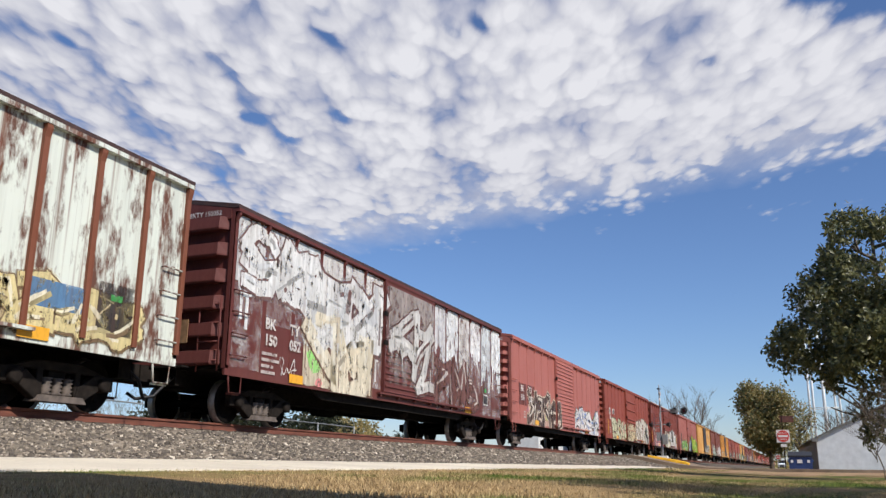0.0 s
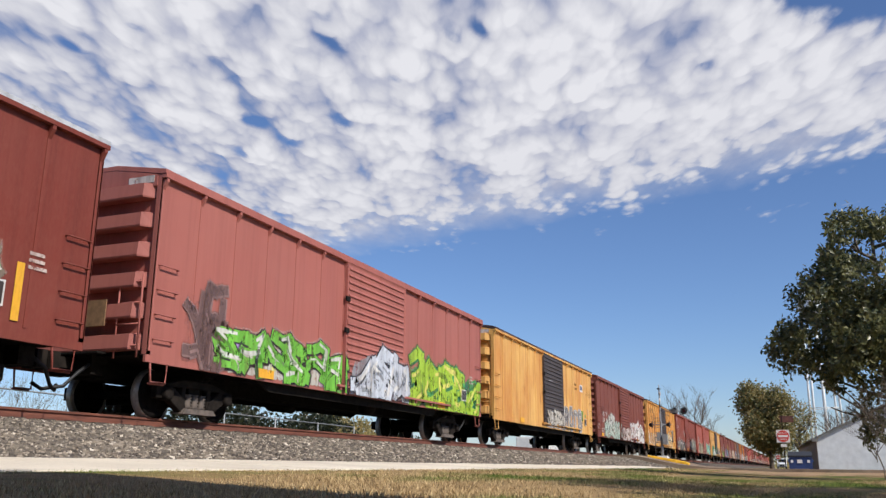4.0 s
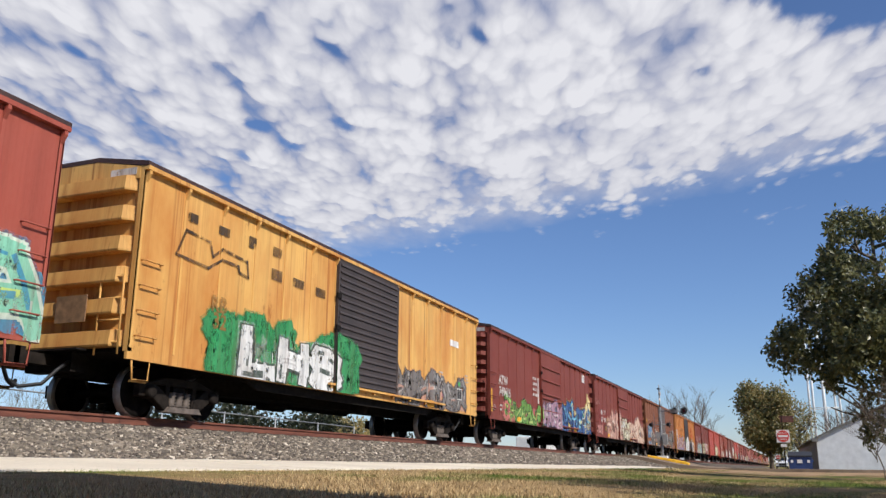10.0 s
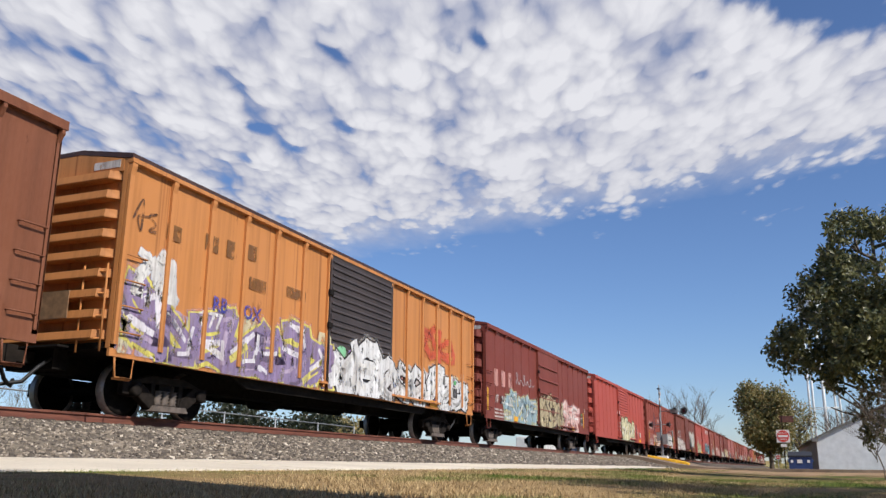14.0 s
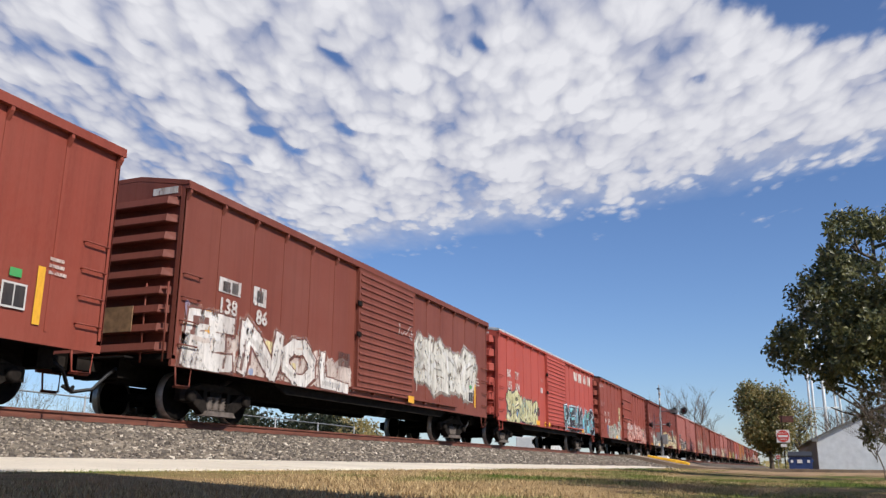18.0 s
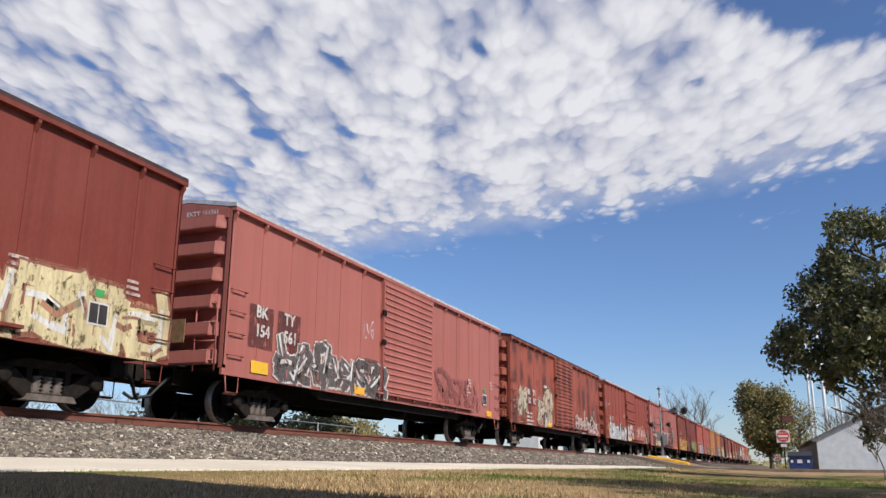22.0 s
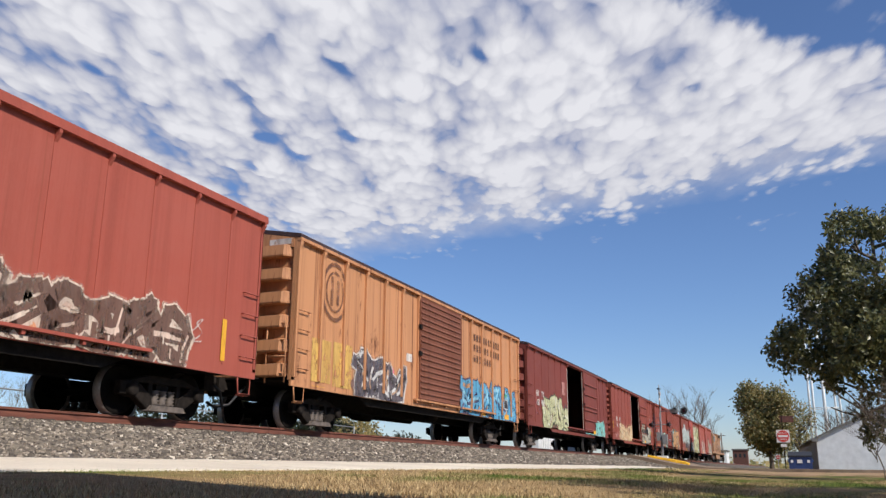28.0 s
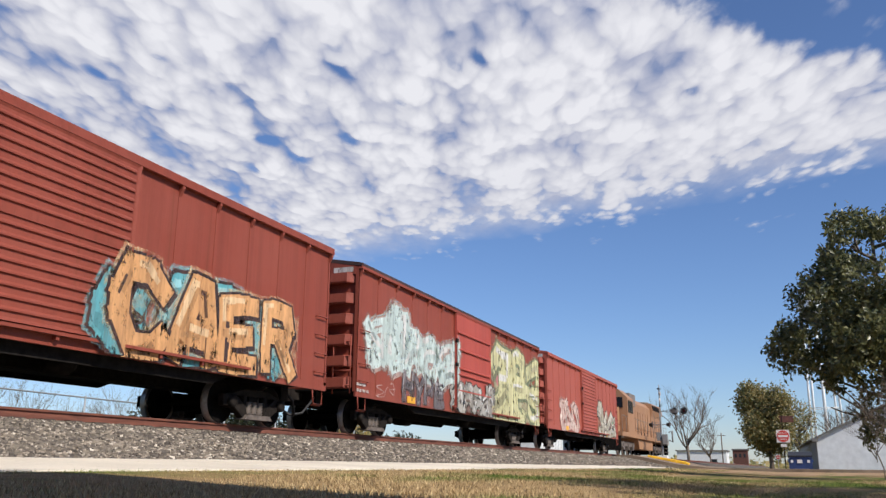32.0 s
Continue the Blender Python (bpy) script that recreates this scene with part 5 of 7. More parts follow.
graf(c, -0.09, 0.9, 1.15, 1.7, 35, (100, 70, 66), (214, 206, 200), (126, 110, 104), (226, 224, 218))
graf(c, 10.17, 0.9, 16.65, 2.03, 36, (150, 146, 134), (96, 88, 80), (140, 110, 98), (206, 204, 190))
scrawl(c, 0.3, 3.78, 0.95, 3.98, 37, (232, 224, 218), 0.05, 3)
scrawl(c, 0.3, 3.55, 0.9, 3.75, 237, (232, 224, 218), 0.06, 3)
swipe(c, [(q, (232, 224, 218), 2) for q in ring_of(0.72, 3.36, 0.16, 0.05, 12)])
tag(c, "TYB", 0.15, 2.72, 1.55, 3.12, (232, 224, 218), 3, 0.055)
scrawl(c, 0.2, 2.36, 1.0, 2.62, 38, (206, 180, 172), 0.06, 3)
graf(c, 6.96, 1.12, 10.09, 2.0, 39, (182, 110, 98), (214, 180, 168), None, None, fat=0.35)
patch(c, 5.71, 2.19, 6.2, 2.77, (216, 208, 200), "", 2)
safety(c, (1.0, 5.0, 7.6, 13.2))
consolidated(c, 14.6, 1.25)
end_number(c)
c = boxcar(175.50, OXIDE, "oxide red boxcar with white letter boxes and graffiti", dw=3.5, roof_mat=DARKROOF)
patch(c, 1.09, 2.28, 1.54, 2.64, (222, 218, 212), "white letter box", 2)
patch(c, 1.88, 2.28, 2.6, 2.64, (222, 218, 212), "white letter box", 2)
patch(c, 1.99, 1.99, 2.55, 2.22, (34, 32, 32), "black number box", 3)
lettering(c, "139", 1.13, 2.0, 0.29, (214, 208, 200))
lettering(c, "86", 2.06, 1.94, 0.27, (214, 208, 200))
patch(c, 1.19, 2.34, 1.42, 2.58, (36, 34, 34), "", 4)
patch(c, 2.0, 2.34, 2.21, 2.57, (36, 34, 34), "", 4)
patch(c, 2.29, 2.35, 2.49, 2.58, (36, 34, 34), "", 4)
graf(c, 1.79, 0.9, 6.89, 2.05, 40, (92, 80, 70), (226, 212, 178), (228, 212, 182), (238, 224, 190), "cream graffiti with brown outlines", fat=0.75)
graf(c, 10.15, 0.9, 16.56, 2.12, 41, (140, 206, 176), (214, 226, 206), (70, 150, 180), (206, 226, 120), "teal and mint graffiti", text="EKNA")
patch(c, 0.91, 1.05, 1.18, 1.92, (222, 164, 44), "yellow stripe", 2)
graf(c, 7.04, 0.9, 10.22, 1.58, 42, (186, 120, 112), (206, 160, 150), None, None, fat=0.4)
scrawl(c, 0.08, 0.99, 0.89, 1.37, 43, (216, 196, 188), 0.06, 3)
bars(c, 1.11, 1.48, 0.7, 0.3, 2, (206, 196, 188), 49)
safety(c, (5.6, 13.4))
consolidated(c, 14.6, 1.25)
end_number(c)
c = boxcar(193.74, YELLOW, "yellow boxcar with black sliding door and green graffiti", door=BLACK, ribs="wide", roof_mat=DARKROOF)
patch(c, 1.17, 3.45, 1.45, 3.62, (66, 52, 36), "dark logo bar", 2)
patch(c, 2.07, 3.44, 2.41, 3.61, (66, 52, 36), "dark logo bar", 2)
patch(c, 3.05, 3.42, 3.3, 3.66, (66, 52, 36), "dark logo bar", 2)
patch(c, 3.91, 3.44, 4.24, 3.65, (66, 52, 36), "dark logo bar", 2)
patch(c, 3.9, 2.94, 4.29, 3.18, (66, 52, 36), "dark logo bar", 2)
patch(c, 4.73, 2.96, 5.19, 3.15, (66, 52, 36), "dark logo bar", 2)
patch(c, 5.7, 2.93, 6.13, 3.13, (66, 52, 36), "dark logo bar", 2)
outline_mark(c, 0.94, 2.72, 3.1, 3.3, (58, 46, 34))
graf(c, 2.0, 0.9, 7.5, 1.95, 45, (52, 150, 90), (44, 136, 80), (52, 150, 90), None, "green graffiti ground")
graf(c, 2.99, 0.9, 6.76, 1.79, 46, (240, 240, 236), (70, 84, 76), None, (226, 224, 218), "white graffiti with dark edges", fat=1.25, text="LHS", lift=5)
graf(c, 9.98, 0.9, 15.3, 1.75, 47, (126, 122, 118), (70, 66, 64), (206, 160, 140), (180, 176, 170), "grey graffiti on pink")
lettering(c, "RB", 1.98, 1.96, 0.3, (150, 110, 56))
lettering(c, "32", 2.07, 1.65, 0.3, (150, 110, 56))
patch(c, 14.01, 2.9, 14.77, 3.1, (236, 236, 234), "", 2)
safety(c, (12.2,))
consolidated(c, 14.6, 1.25)
end_number(c)
c = boxcar(211.65, DEEP, "dark red boxcar with green and blue graffiti", kind="flat", roof_mat=DARKROOF)
lettering(c, "ATW", 0.96, 2.15, 0.34, (214, 208, 200))
lettering(c, "749415", 0.98, 1.73, 0.34, (214, 208, 200))
graf(c, 1.39, 0.9, 2.7, 1.55, 48, (206, 120, 112), (190, 92, 88), (196, 104, 98), None)
graf(c, 1.59, 0.9, 6.72, 1.63, 49, (110, 158, 76), (48, 80, 50), (196, 104, 98), (196, 214, 130), "green graffiti on pink", fat=1.1)
graf(c, 6.69, 0.9, 10.13, 1.93, 50, (176, 140, 156), (66, 70, 96), (110, 120, 140), (220, 210, 206), "purple and grey graffiti")
graf(c, 10.2, 0.9, 16.52, 2.04, 51, (52, 96, 150), (30, 34, 48), (226, 214, 150), (120, 190, 210), "blue graffiti on cream", fat=1.1)
patch(c, 14.74, 3.45, 15.37, 3.84, (236, 232, 226), "white round mark", 2)
graf(c, 15.1, 0.95, 16.55, 2.7, 140, (236, 214, 150), (226, 196, 120), (228, 214, 160), (240, 232, 206), "cream graffiti")
patch(c, 15.71, 1.21, 15.76, 1.22, (228, 214, 160), "", 0)
bars(c, 5.5, 2.84, 0.8, 0.9, 4, (206, 196, 188), 51)
patch(c, 6.2, 1.77, 6.41, 2.85, (226, 220, 214), "", 2)
patch(c, 0.11, 1.09, 0.42, 1.91, (222, 164, 44), "yellow stripe", 2)
scrawl(c, 0.17, 1.08, 0.65, 1.4, 52, (226, 224, 218), 0.035, 2)
bars(c, 1.1, 1.41, 0.6, 0.3, 2, (206, 196, 188), 51)
safety(c, (3.2, 12.6))
consolidated(c, 14.6, 1.25)
end_number(c)
c = boxcar(229.52, DEEP, "maroon boxcar with pink and cream graffiti", kind="flat", ribs="wide", roof_mat=DARKROOF)
patch(c, 0.85, 1.46, 1.92, 2.39, (140, 62, 56), "", 0)
patch(c, 1.95, 1.55, 3.19, 2.39, (140, 62, 56), "", 0)
marks(c, 1.38, 2.08, 2.19, "BK", "TY", "153", "930", 0.33)
graf(c, 3.18, 0.9, 6.95, 2.27, 53, (206, 160, 142), (150, 92, 82), (212, 172, 152), (230, 210, 190), "pink and cream graffiti")
graf(c, 6.87, 0.9, 10.12, 2.06, 54, (214, 206, 176), (92, 84, 66), (160, 130, 110), (226, 224, 218))
graf(c, 10.15, 0.9, 16.12, 2.16, 55, (220, 190, 166), (160, 98, 86), None, (232, 214, 196), "peach graffiti")
graf(c, 0.21, 1.02, 1.79, 1.45, 56, (206, 150, 140), (156, 90, 82), (180, 116, 106), None)
scrawl(c, 0.18, 2.55, 1.35, 2.92, 57, (206, 170, 160), 0.035, 2)
patch(c, 2.38, 1.16, 2.94, 1.53, (44, 60, 84), "", 4)
patch(c, 2.51, 1.21, 2.8, 1.47, (222, 170, 70), "round badge", 5)
patch(c, 4.64, 1.28, 5.36, 1.64, (110, 80, 70), "", 4)
safety(c, (3.2, 10.6))
consolidated(c, 14.6, 1.25)
end_number(c, "BKTY 153930")
c = boxcar(247.48, RUSTY, "rust brown boxcar with grey door and blue panels", door=GREY, ribs="wide")
patch(c, 0.7, 1.34, 1.74, 2.27, (96, 142, 176), "blue number panel", 1)
patch(c, 1.75, 1.46, 2.73, 2.31, (96, 142, 176), "blue number panel", 1)
patch(c, 0.75, 0.9, 2.71, 1.2, (110, 150, 176), "", 0)
patch(c, 0.79, 1.13, 2.43, 1.3, (170, 100, 50), "", 1)
marks(c, 1.13, 2.02, 1.93, "BK", "TY", "151", "110", 0.36)
graf(c, 2.32, 0.9, 6.51, 1.76, 58, (112, 104, 98), (214, 202, 188), (206, 160, 130), (160, 152, 146), "grey graffiti with white edges", fat=1.2)
graf(c, 6.82, 1.07, 9.95, 1.95, 59, (120, 116, 112), (222, 218, 210), None, (170, 166, 160))
graf(c, 10.04, 0.9, 14.8, 1.9, 60, (126, 120, 112), (170, 160, 150), (150, 96, 70), None)
patch(c, 0.2, 2.46, 0.57, 2.69, (232, 180, 40), "yellow square", 2)
patch(c, 0.17, 1.03, 0.51, 1.39, (220, 160, 60), "", 2)
scrawl(c, 0.83, 2.58, 1.69, 2.86, 61, (206, 180, 168), 0.035, 3)
patch(c, 14.11, 1.37, 14.75, 1.8, (90, 150, 130), "", 3)
safety(c, (4.6, 13.0))
end_number(c, "BKTY 151110")
c = boxcar(265.39, ORANGE, "orange boxcar with black door and purple graffiti", door=BLACK, posts="post", roof_mat=DARKROOF)
smear(c, 0.15, 0.9, 6.69, 2.19, 162, [(226, 224, 218), (206, 200, 210), (214, 206, 170)], "white smeared paint", 18)
graf(c, 0.08, 0.9, 6.69, 1.91, 62, (150, 132, 168), (226, 214, 110), (190, 172, 196), (236, 232, 236), "purple and yellow graffiti", fat=1.2)
graf(c, 0.33, 1.82, 1.29, 2.63, 63, (226, 224, 218), (206, 206, 210), None, None)
graf(c, 6.73, 0.9, 10.28, 2.03, 64, (232, 232, 230), (48, 46, 46), (206, 204, 200), (226, 224, 218), "white graffiti with black edges")
graf(c, 10.22, 0.9, 15.68, 1.95, 65, (232, 232, 230), (48, 46, 46), (200, 196, 190), (226, 224, 218), "white graffiti with black edges")
lettering(c, "377", 2.1, 1.63, 0.3, (226, 222, 220))
lettering(c, "RB", 2.41, 1.97, 0.28, (60, 66, 150))
lettering(c, "OX", 3.37, 1.98, 0.28, (60, 66, 150))
graf(c, 12.35, 2.28, 14.49, 3.21, 66, (206, 90, 60), (214, 120, 70), None, None, fat=0.6)
patch(c, 1.03, 2.99, 1.41, 3.27, (120, 82, 44), "faded dark logo bar", 2)
patch(c, 2.08, 3.05, 2.47, 3.36, (120, 82, 44), "faded dark logo bar", 2)
patch(c, 2.73, 3.06, 2.97, 3.4, (120, 82, 44), "faded dark logo bar", 2)
patch(c, 3.36, 3.17, 3.71, 3.48, (120, 82, 44), "faded dark logo bar", 2)
patch(c, 3.52, 2.59, 4.11, 2.84, (120, 82, 44), "faded dark logo bar", 2)
patch(c, 4.88, 2.69, 5.66, 2.92, (120, 82, 44), "faded dark logo bar", 2)
scrawl(c, 0.21, 2.95, 0.87, 3.55, 67, (90, 60, 40), 0.06, 2)
safety(c, (12.8,))
consolidated(c, 14.6, 1.25)
end_number(c)
c = boxcar(283.23, DEEP, "dark red boxcar with pale blue graffiti", kind="flat", ribs="wide")
patch(c, 0.92, 2.04, 1.35, 2.65, (206, 150, 140), "pale logo bar", 2)
patch(c, 1.76, 2.07, 2.2, 2.66, (206, 150, 140), "pale logo bar", 2)
patch(c, 2.6, 2.08, 3.0, 2.66, (206, 150, 140), "pale logo bar", 2)
marks(c, 0.96, 1.45, 1.73, "17", "21", "", "", 0.34)
lettering(c, "22", 2.6, 1.42, 0.34, (214, 208, 200))
patch(c, 1.54, 1.43, 2.13, 1.71, (40, 36, 36), "", 1)
patch(c, 2.35, 1.42, 3.17, 1.73, (40, 36, 36), "", 1)
graf(c, 2.02, 0.9, 6.25, 1.84, 68, (150, 176, 184), (206, 200, 150), (176, 180, 160), (222, 226, 220), "pale blue and yellow graffiti")
graf(c, 6.49, 0.91, 10.81, 2.1, 69, (190, 176, 140), (60, 46, 40), (110, 80, 62), None, "black and tan graffiti")
graf(c, 10.78, 0.9, 14.04, 2.09, 70, (226, 190, 180), (180, 110, 104), None, (226, 224, 218))
scrawl(c, 3.59, 2.25, 6.34, 2.82, 71, (186, 180, 180), 0.07, 3)
patch(c, 0.13, 1.12, 0.37, 1.91, (222, 164, 44), "yellow stripe", 2)
bars(c, 0.93, 1.23, 1.6, 0.5, 4, (206, 196, 188), 55)
safety(c, (3.2, 12.6))
consolidated(c, 14.6, 1.25)
end_number(c)
c = boxcar(301.51, BRIGHT, "bright red boxcar with cream and green graffiti", ribs="wide", length=17.05)
graf(c, 7.38, 0.99, 10.51, 1.99, 72, (226, 220, 178), (96, 104, 80), (206, 186, 140), (226, 224, 218), "cream and green graffiti", fat=1.3)
graf(c, 10.47, 0.9, 12.45, 2.03, 73, (222, 216, 176), (120, 110, 80), (206, 190, 150), (226, 224, 218))
graf(c, 7.07, 0.9, 12.48, 0.81, 74, (150, 160, 140), (206, 206, 180), (170, 160, 130), None)
patch(c, 12.15, 0.97, 12.62, 1.97, (112, 56, 48), "", 2)
patch(c, 13.2, 1.04, 13.63, 2.06, (112, 56, 48), "", 2)
scrawl(c, 12.52, 1.36, 13.66, 1.87, 75, (214, 170, 160), 0.035, 3)
scrawl(c, 13.62, 1.2, 14.32, 1.8, 76, (214, 170, 160), 0.035, 2)
patch(c, 6.48, 2.4, 6.8, 2.56, (222, 214, 206), "white square", 2)
scrawl(c, 16.25, 2.54, 16.98, 3.22, 77, (214, 160, 150), 0.035, 2)
patch(c, 14.63, 1.23, 15.17, 1.53, (214, 206, 190), "", 3)
bars(c, 6.44, 1.89, 0.6, 0.6, 3, (206, 196, 188), 56)
safety(c, (14.4,))
end_number(c)
c = boxcar(319.98, MAROON, "red boxcar with plug door and white graffiti", kind="plug", ribs="wide")
patch(c, 0.81, 2.04, 1.35, 2.65, (206, 172, 160), "pale logo bar", 2)
patch(c, 1.63, 2.04, 2.17, 2.6, (206, 172, 160), "pale logo bar", 2)
patch(c, 2.53, 2.04, 3.08, 2.6, (206, 172, 160), "pale logo bar", 2)
marks(c, 1.02, 1.43, 1.69, "17", "22", "", "", 0.33, (200, 160, 150))
lettering(c, "88", 2.59, 1.39, 0.33, (200, 160, 150))
graf(c, 3.19, 0.9, 6.54, 1.63, 78, (222, 200, 176), (206, 130, 70), (190, 110, 90), (226, 224, 218), "white and orange graffiti")
patch(c, 5.46, 1.37, 6.33, 1.7, (80, 84, 76), "", 4)
graf(c, 10.56, 0.9, 14.28, 2.03, 79, (226, 224, 218), (110, 130, 140), (206, 190, 182), (226, 224, 218), "white and blue graffiti")
patch(c, 0.76, 1.09, 1.01, 1.93, (222, 164, 44), "yellow stripe", 2)
bars(c, 0.98, 1.33, 2.2, 0.5, 4, (206, 196, 188), 57)
patch(c, 5.52, 2.73, 5.97, 2.98, (232, 228, 222), "", 2)
patch(c, 7.73, 1.34, 8.0, 1.85, (222, 160, 40), "yellow strip", 5)
bars(c, 6.7, 2.89, 0.6, 0.3, 3, (206, 196, 188), 57)
scrawl(c, 0.1, 1.0, 0.62, 1.3, 80, (206, 170, 160), 0.035, 3)
safety(c, (3.2, 12.6))
consolidated(c, 14.6, 1.25)
end_number(c)
c = boxcar(338.12, BROWN, "maroon boxcar with large white graffiti")
patch(c, 1.13, 2.36, 1.82, 2.64, (218, 214, 208), "white letter box", 2)
patch(c, 2.25, 2.3, 2.7, 2.68, (218, 214, 208), "white letter box", 2)
patch(c, 1.25, 2.38, 1.47, 2.58, (40, 36, 36), "", 4)
patch(c, 1.53, 2.38, 1.73, 2.6, (40, 36, 36), "", 4)
patch(c, 2.36, 2.37, 2.58, 2.61, (40, 36, 36), "", 4)
lettering(c, "138", 1.13, 1.97, 0.29, (214, 208, 200))
lettering(c, "86", 2.36, 1.94, 0.29, (214, 208, 200))
graf(c, 0.2, 0.9, 6.47, 1.79, 81, (234, 228, 220), (122, 78, 68), (216, 200, 188), (240, 236, 230), "white graffiti with maroon shading", text="ENOL")
graf(c, 10.15, 1.44, 15.1, 2.79, 82, (222, 218, 206), (150, 140, 128), None, (226, 224, 218), "white graffiti")
patch(c, 0.82, 1.11, 1.1, 1.94, (222, 164, 44), "yellow stripe", 3)
patch(c, 5.78, 1.47, 6.35, 1.81, (90, 62, 56), "", 4)
scrawl(c, 8.9, 2.61, 9.97, 2.97, 83, (216, 206, 200), 0.035, 2)
scrawl(c, 0.24, 1.03, 0.88, 2.03, 84, (150, 130, 150), 0.08, 2)
safety(c, (9.6,))
consolidated(c, 14.6, 1.25)
end_number(c)
c = boxcar(355.89, BRIGHT, "bright red boxcar with cream and cyan graffiti", ribs="wide", roof_mat=MAT["galv"])
marks(c, 1.04, 2.5, 2.04, "BK", "TY", "155", "104", 0.36)
graf(c, 1.0, 0.9, 5.29, 1.84, 85, (212, 206, 156), (74, 60, 78), (150, 176, 160), (232, 226, 190), "cream and purple graffiti")
graf(c, 9.58, 0.9, 16.53, 2.01, 86, (48, 50, 58), (214, 226, 230), (92, 190, 206), (150, 220, 226), "black and white graffiti on cyan", fat=1.1, text="REMIO")
patch(c, 12.05, 3.39, 12.72, 3.82, (224, 218, 206), "pale logo bar", 2)
patch(c, 13.01, 3.37, 13.72, 3.82, (224, 218, 206), "pale logo bar", 2)
patch(c, 14.14, 3.4, 14.68, 3.87, (224, 218, 206), "pale logo bar", 2)
patch(c, 15.13, 3.37, 15.76, 3.87, (224, 218, 206), "pale logo bar", 2)
patch(c, 4.88, 1.26, 5.5, 1.6, (64, 62, 60), "", 4)
patch(c, 5.76, 2.27, 6.11, 2.48, (232, 228, 222), "white square", 2)
patch(c, 0.82, 0.9, 1.39, 0.88, (232, 170, 40), "yellow reflective strip", 4)
scrawl(c, 5.84, 2.74, 6.28, 2.94, 87, (216, 180, 170), 0.035, 2)
safety(c, (5.0, 6.3, 13.4))
consolidated(c, 14.6, 1.25)
end_number(c, "BKTY 155104")
c = boxcar(374.22, MAROON, "red-brown boxcar with faded pastel graffiti", kind="flat", ribs="wide", roof_mat=DARKROOF, length=16.35)
marks(c, 1.01, 2.07, 1.95, "BK", "TY", "154", "034", 0.3)
graf(c, 2.03, 0.9, 5.95, 1.68, 88, (170, 180, 168), (190, 112, 96), (196, 176, 150), (214, 206, 190), "faded pastel graffiti")
graf(c, 7.88, 0.9, 15.76, 1.93, 89, (206, 150, 136), (176, 104, 92), None, (226, 206, 196), "faded pink graffiti")
scrawl(c, 0.04, 3.61, 1.26, 3.86, 90, (214, 190, 182), 0.07, 3)
scrawl(c, 0.08, 2.54, 1.38, 2.99, 91, (176, 130, 122), 0.06, 3)
patch(c, 5.5, 1.71, 5.99, 2.81, (214, 200, 150), "", 2)
patch(c, 1.74, 1.09, 2.05, 1.55, (120, 130, 170), "", 3)
graf(c, 7.88, 1.58, 10.22, 1.93, 92, (226, 224, 218), (190, 120, 108), None, None, fat=0.6)
safety(c, (4.4,))
consolidated(c, 14.6, 1.25)
end_number(c, "BKTY 154034")
c = boxcar(392.08, DEEP, "dark maroon boxcar with faded white graffiti", roof_mat=DARKROOF)
marks(c, 1.5, 2.07, 2.29, "BK", "TY", "150", "571", 0.29)
graf(c, 1.8, 0.9, 7.29, 1.57, 93, (200, 204, 190), (150, 100, 88), (166, 122, 108), (230, 226, 216), "faded white graffiti")
graf(c, 6.96, 0.9, 9.61, 1.92, 94, (206, 186, 140), (120, 76, 62), None, None)
graf(c, 10.2, 0.9, 16.31, 1.91, 95, (222, 206, 160), (150, 96, 78), (180, 130, 100), (226, 224, 218), "cream graffiti")
scrawl(c, 0.26, 2.25, 2.24, 3.36, 96, (206, 182, 176), 0.035, 3)
patch(c, 0.79, 0.9, 1.55, 0.98, (226, 166, 40), "yellow reflective strip", 4)
bars(c, 0.95, 1.79, 0.6, 0.4, 3, (206, 196, 188), 61)
safety(c, (4.6, 6.2))
consolidated(c, 14.6, 1.25)
end_number(c, "BKTY 150571")
c = boxcar(410.08, PINK, "faded pink boxcar with grey and white graffiti", ribs="wide", roof_mat=MAT["galv"])
patch(c, 0.76, 1.46, 1.61, 2.32, (96, 48, 46), "brown number panel", 0)
patch(c, 1.77, 1.43, 2.65, 2.34, (96, 48, 46), "brown number panel", 0)
marks(c, 0.95, 2.08, 1.98, "BK", "TY", "154", "561", 0.31)
graf(c, 1.74, 0.9, 6.63, 1.68, 97, (96, 88, 86), (222, 214, 206), (170, 110, 104), (226, 224, 218), "grey and white graffiti")
patch(c, 0.89, 0.96, 1.48, 1.2, (232, 180, 40), "yellow reflective strip", 4)
scrawl(c, 5.61, 2.23, 6.27, 2.81, 98, (226, 206, 200), 0.06, 2)
graf(c, 10.33, 0.94, 14.1, 2.05, 99, (150, 86, 80), (170, 96, 90), None, None, fat=0.4)
patch(c, 5.7, 1.4, 6.44, 1.82, (84, 70, 66), "", 4)
safety(c, (5.2, 15.0))
consolidated(c, 14.6, 1.25)
end_number(c, "BKTY 154561")
c = boxcar(427.95, STAINED, "stained red boxcar with dark weathered streaks", ribs="wide", roof_mat=DARKROOF)
marks(c, 2.22, 2.06, 3.01, "BK", "TY", "152", "317", 0.28)
patch(c, 1.97, 1.64, 3.51, 1.84, (122, 52, 46), "", 0)
graf(c, 0.96, 1.22, 2.05, 2.32, 100, (196, 186, 160), (150, 110, 92), None, None)
graf(c, 3.79, 0.9, 5.99, 2.14, 101, (196, 176, 150), (130, 92, 76), None, (214, 206, 190), "faded cream graffiti")
graf(c, 10.48, 0.9, 15.9, 1.62, 102, (206, 186, 176), (150, 100, 88), None, None, fat=0.6)
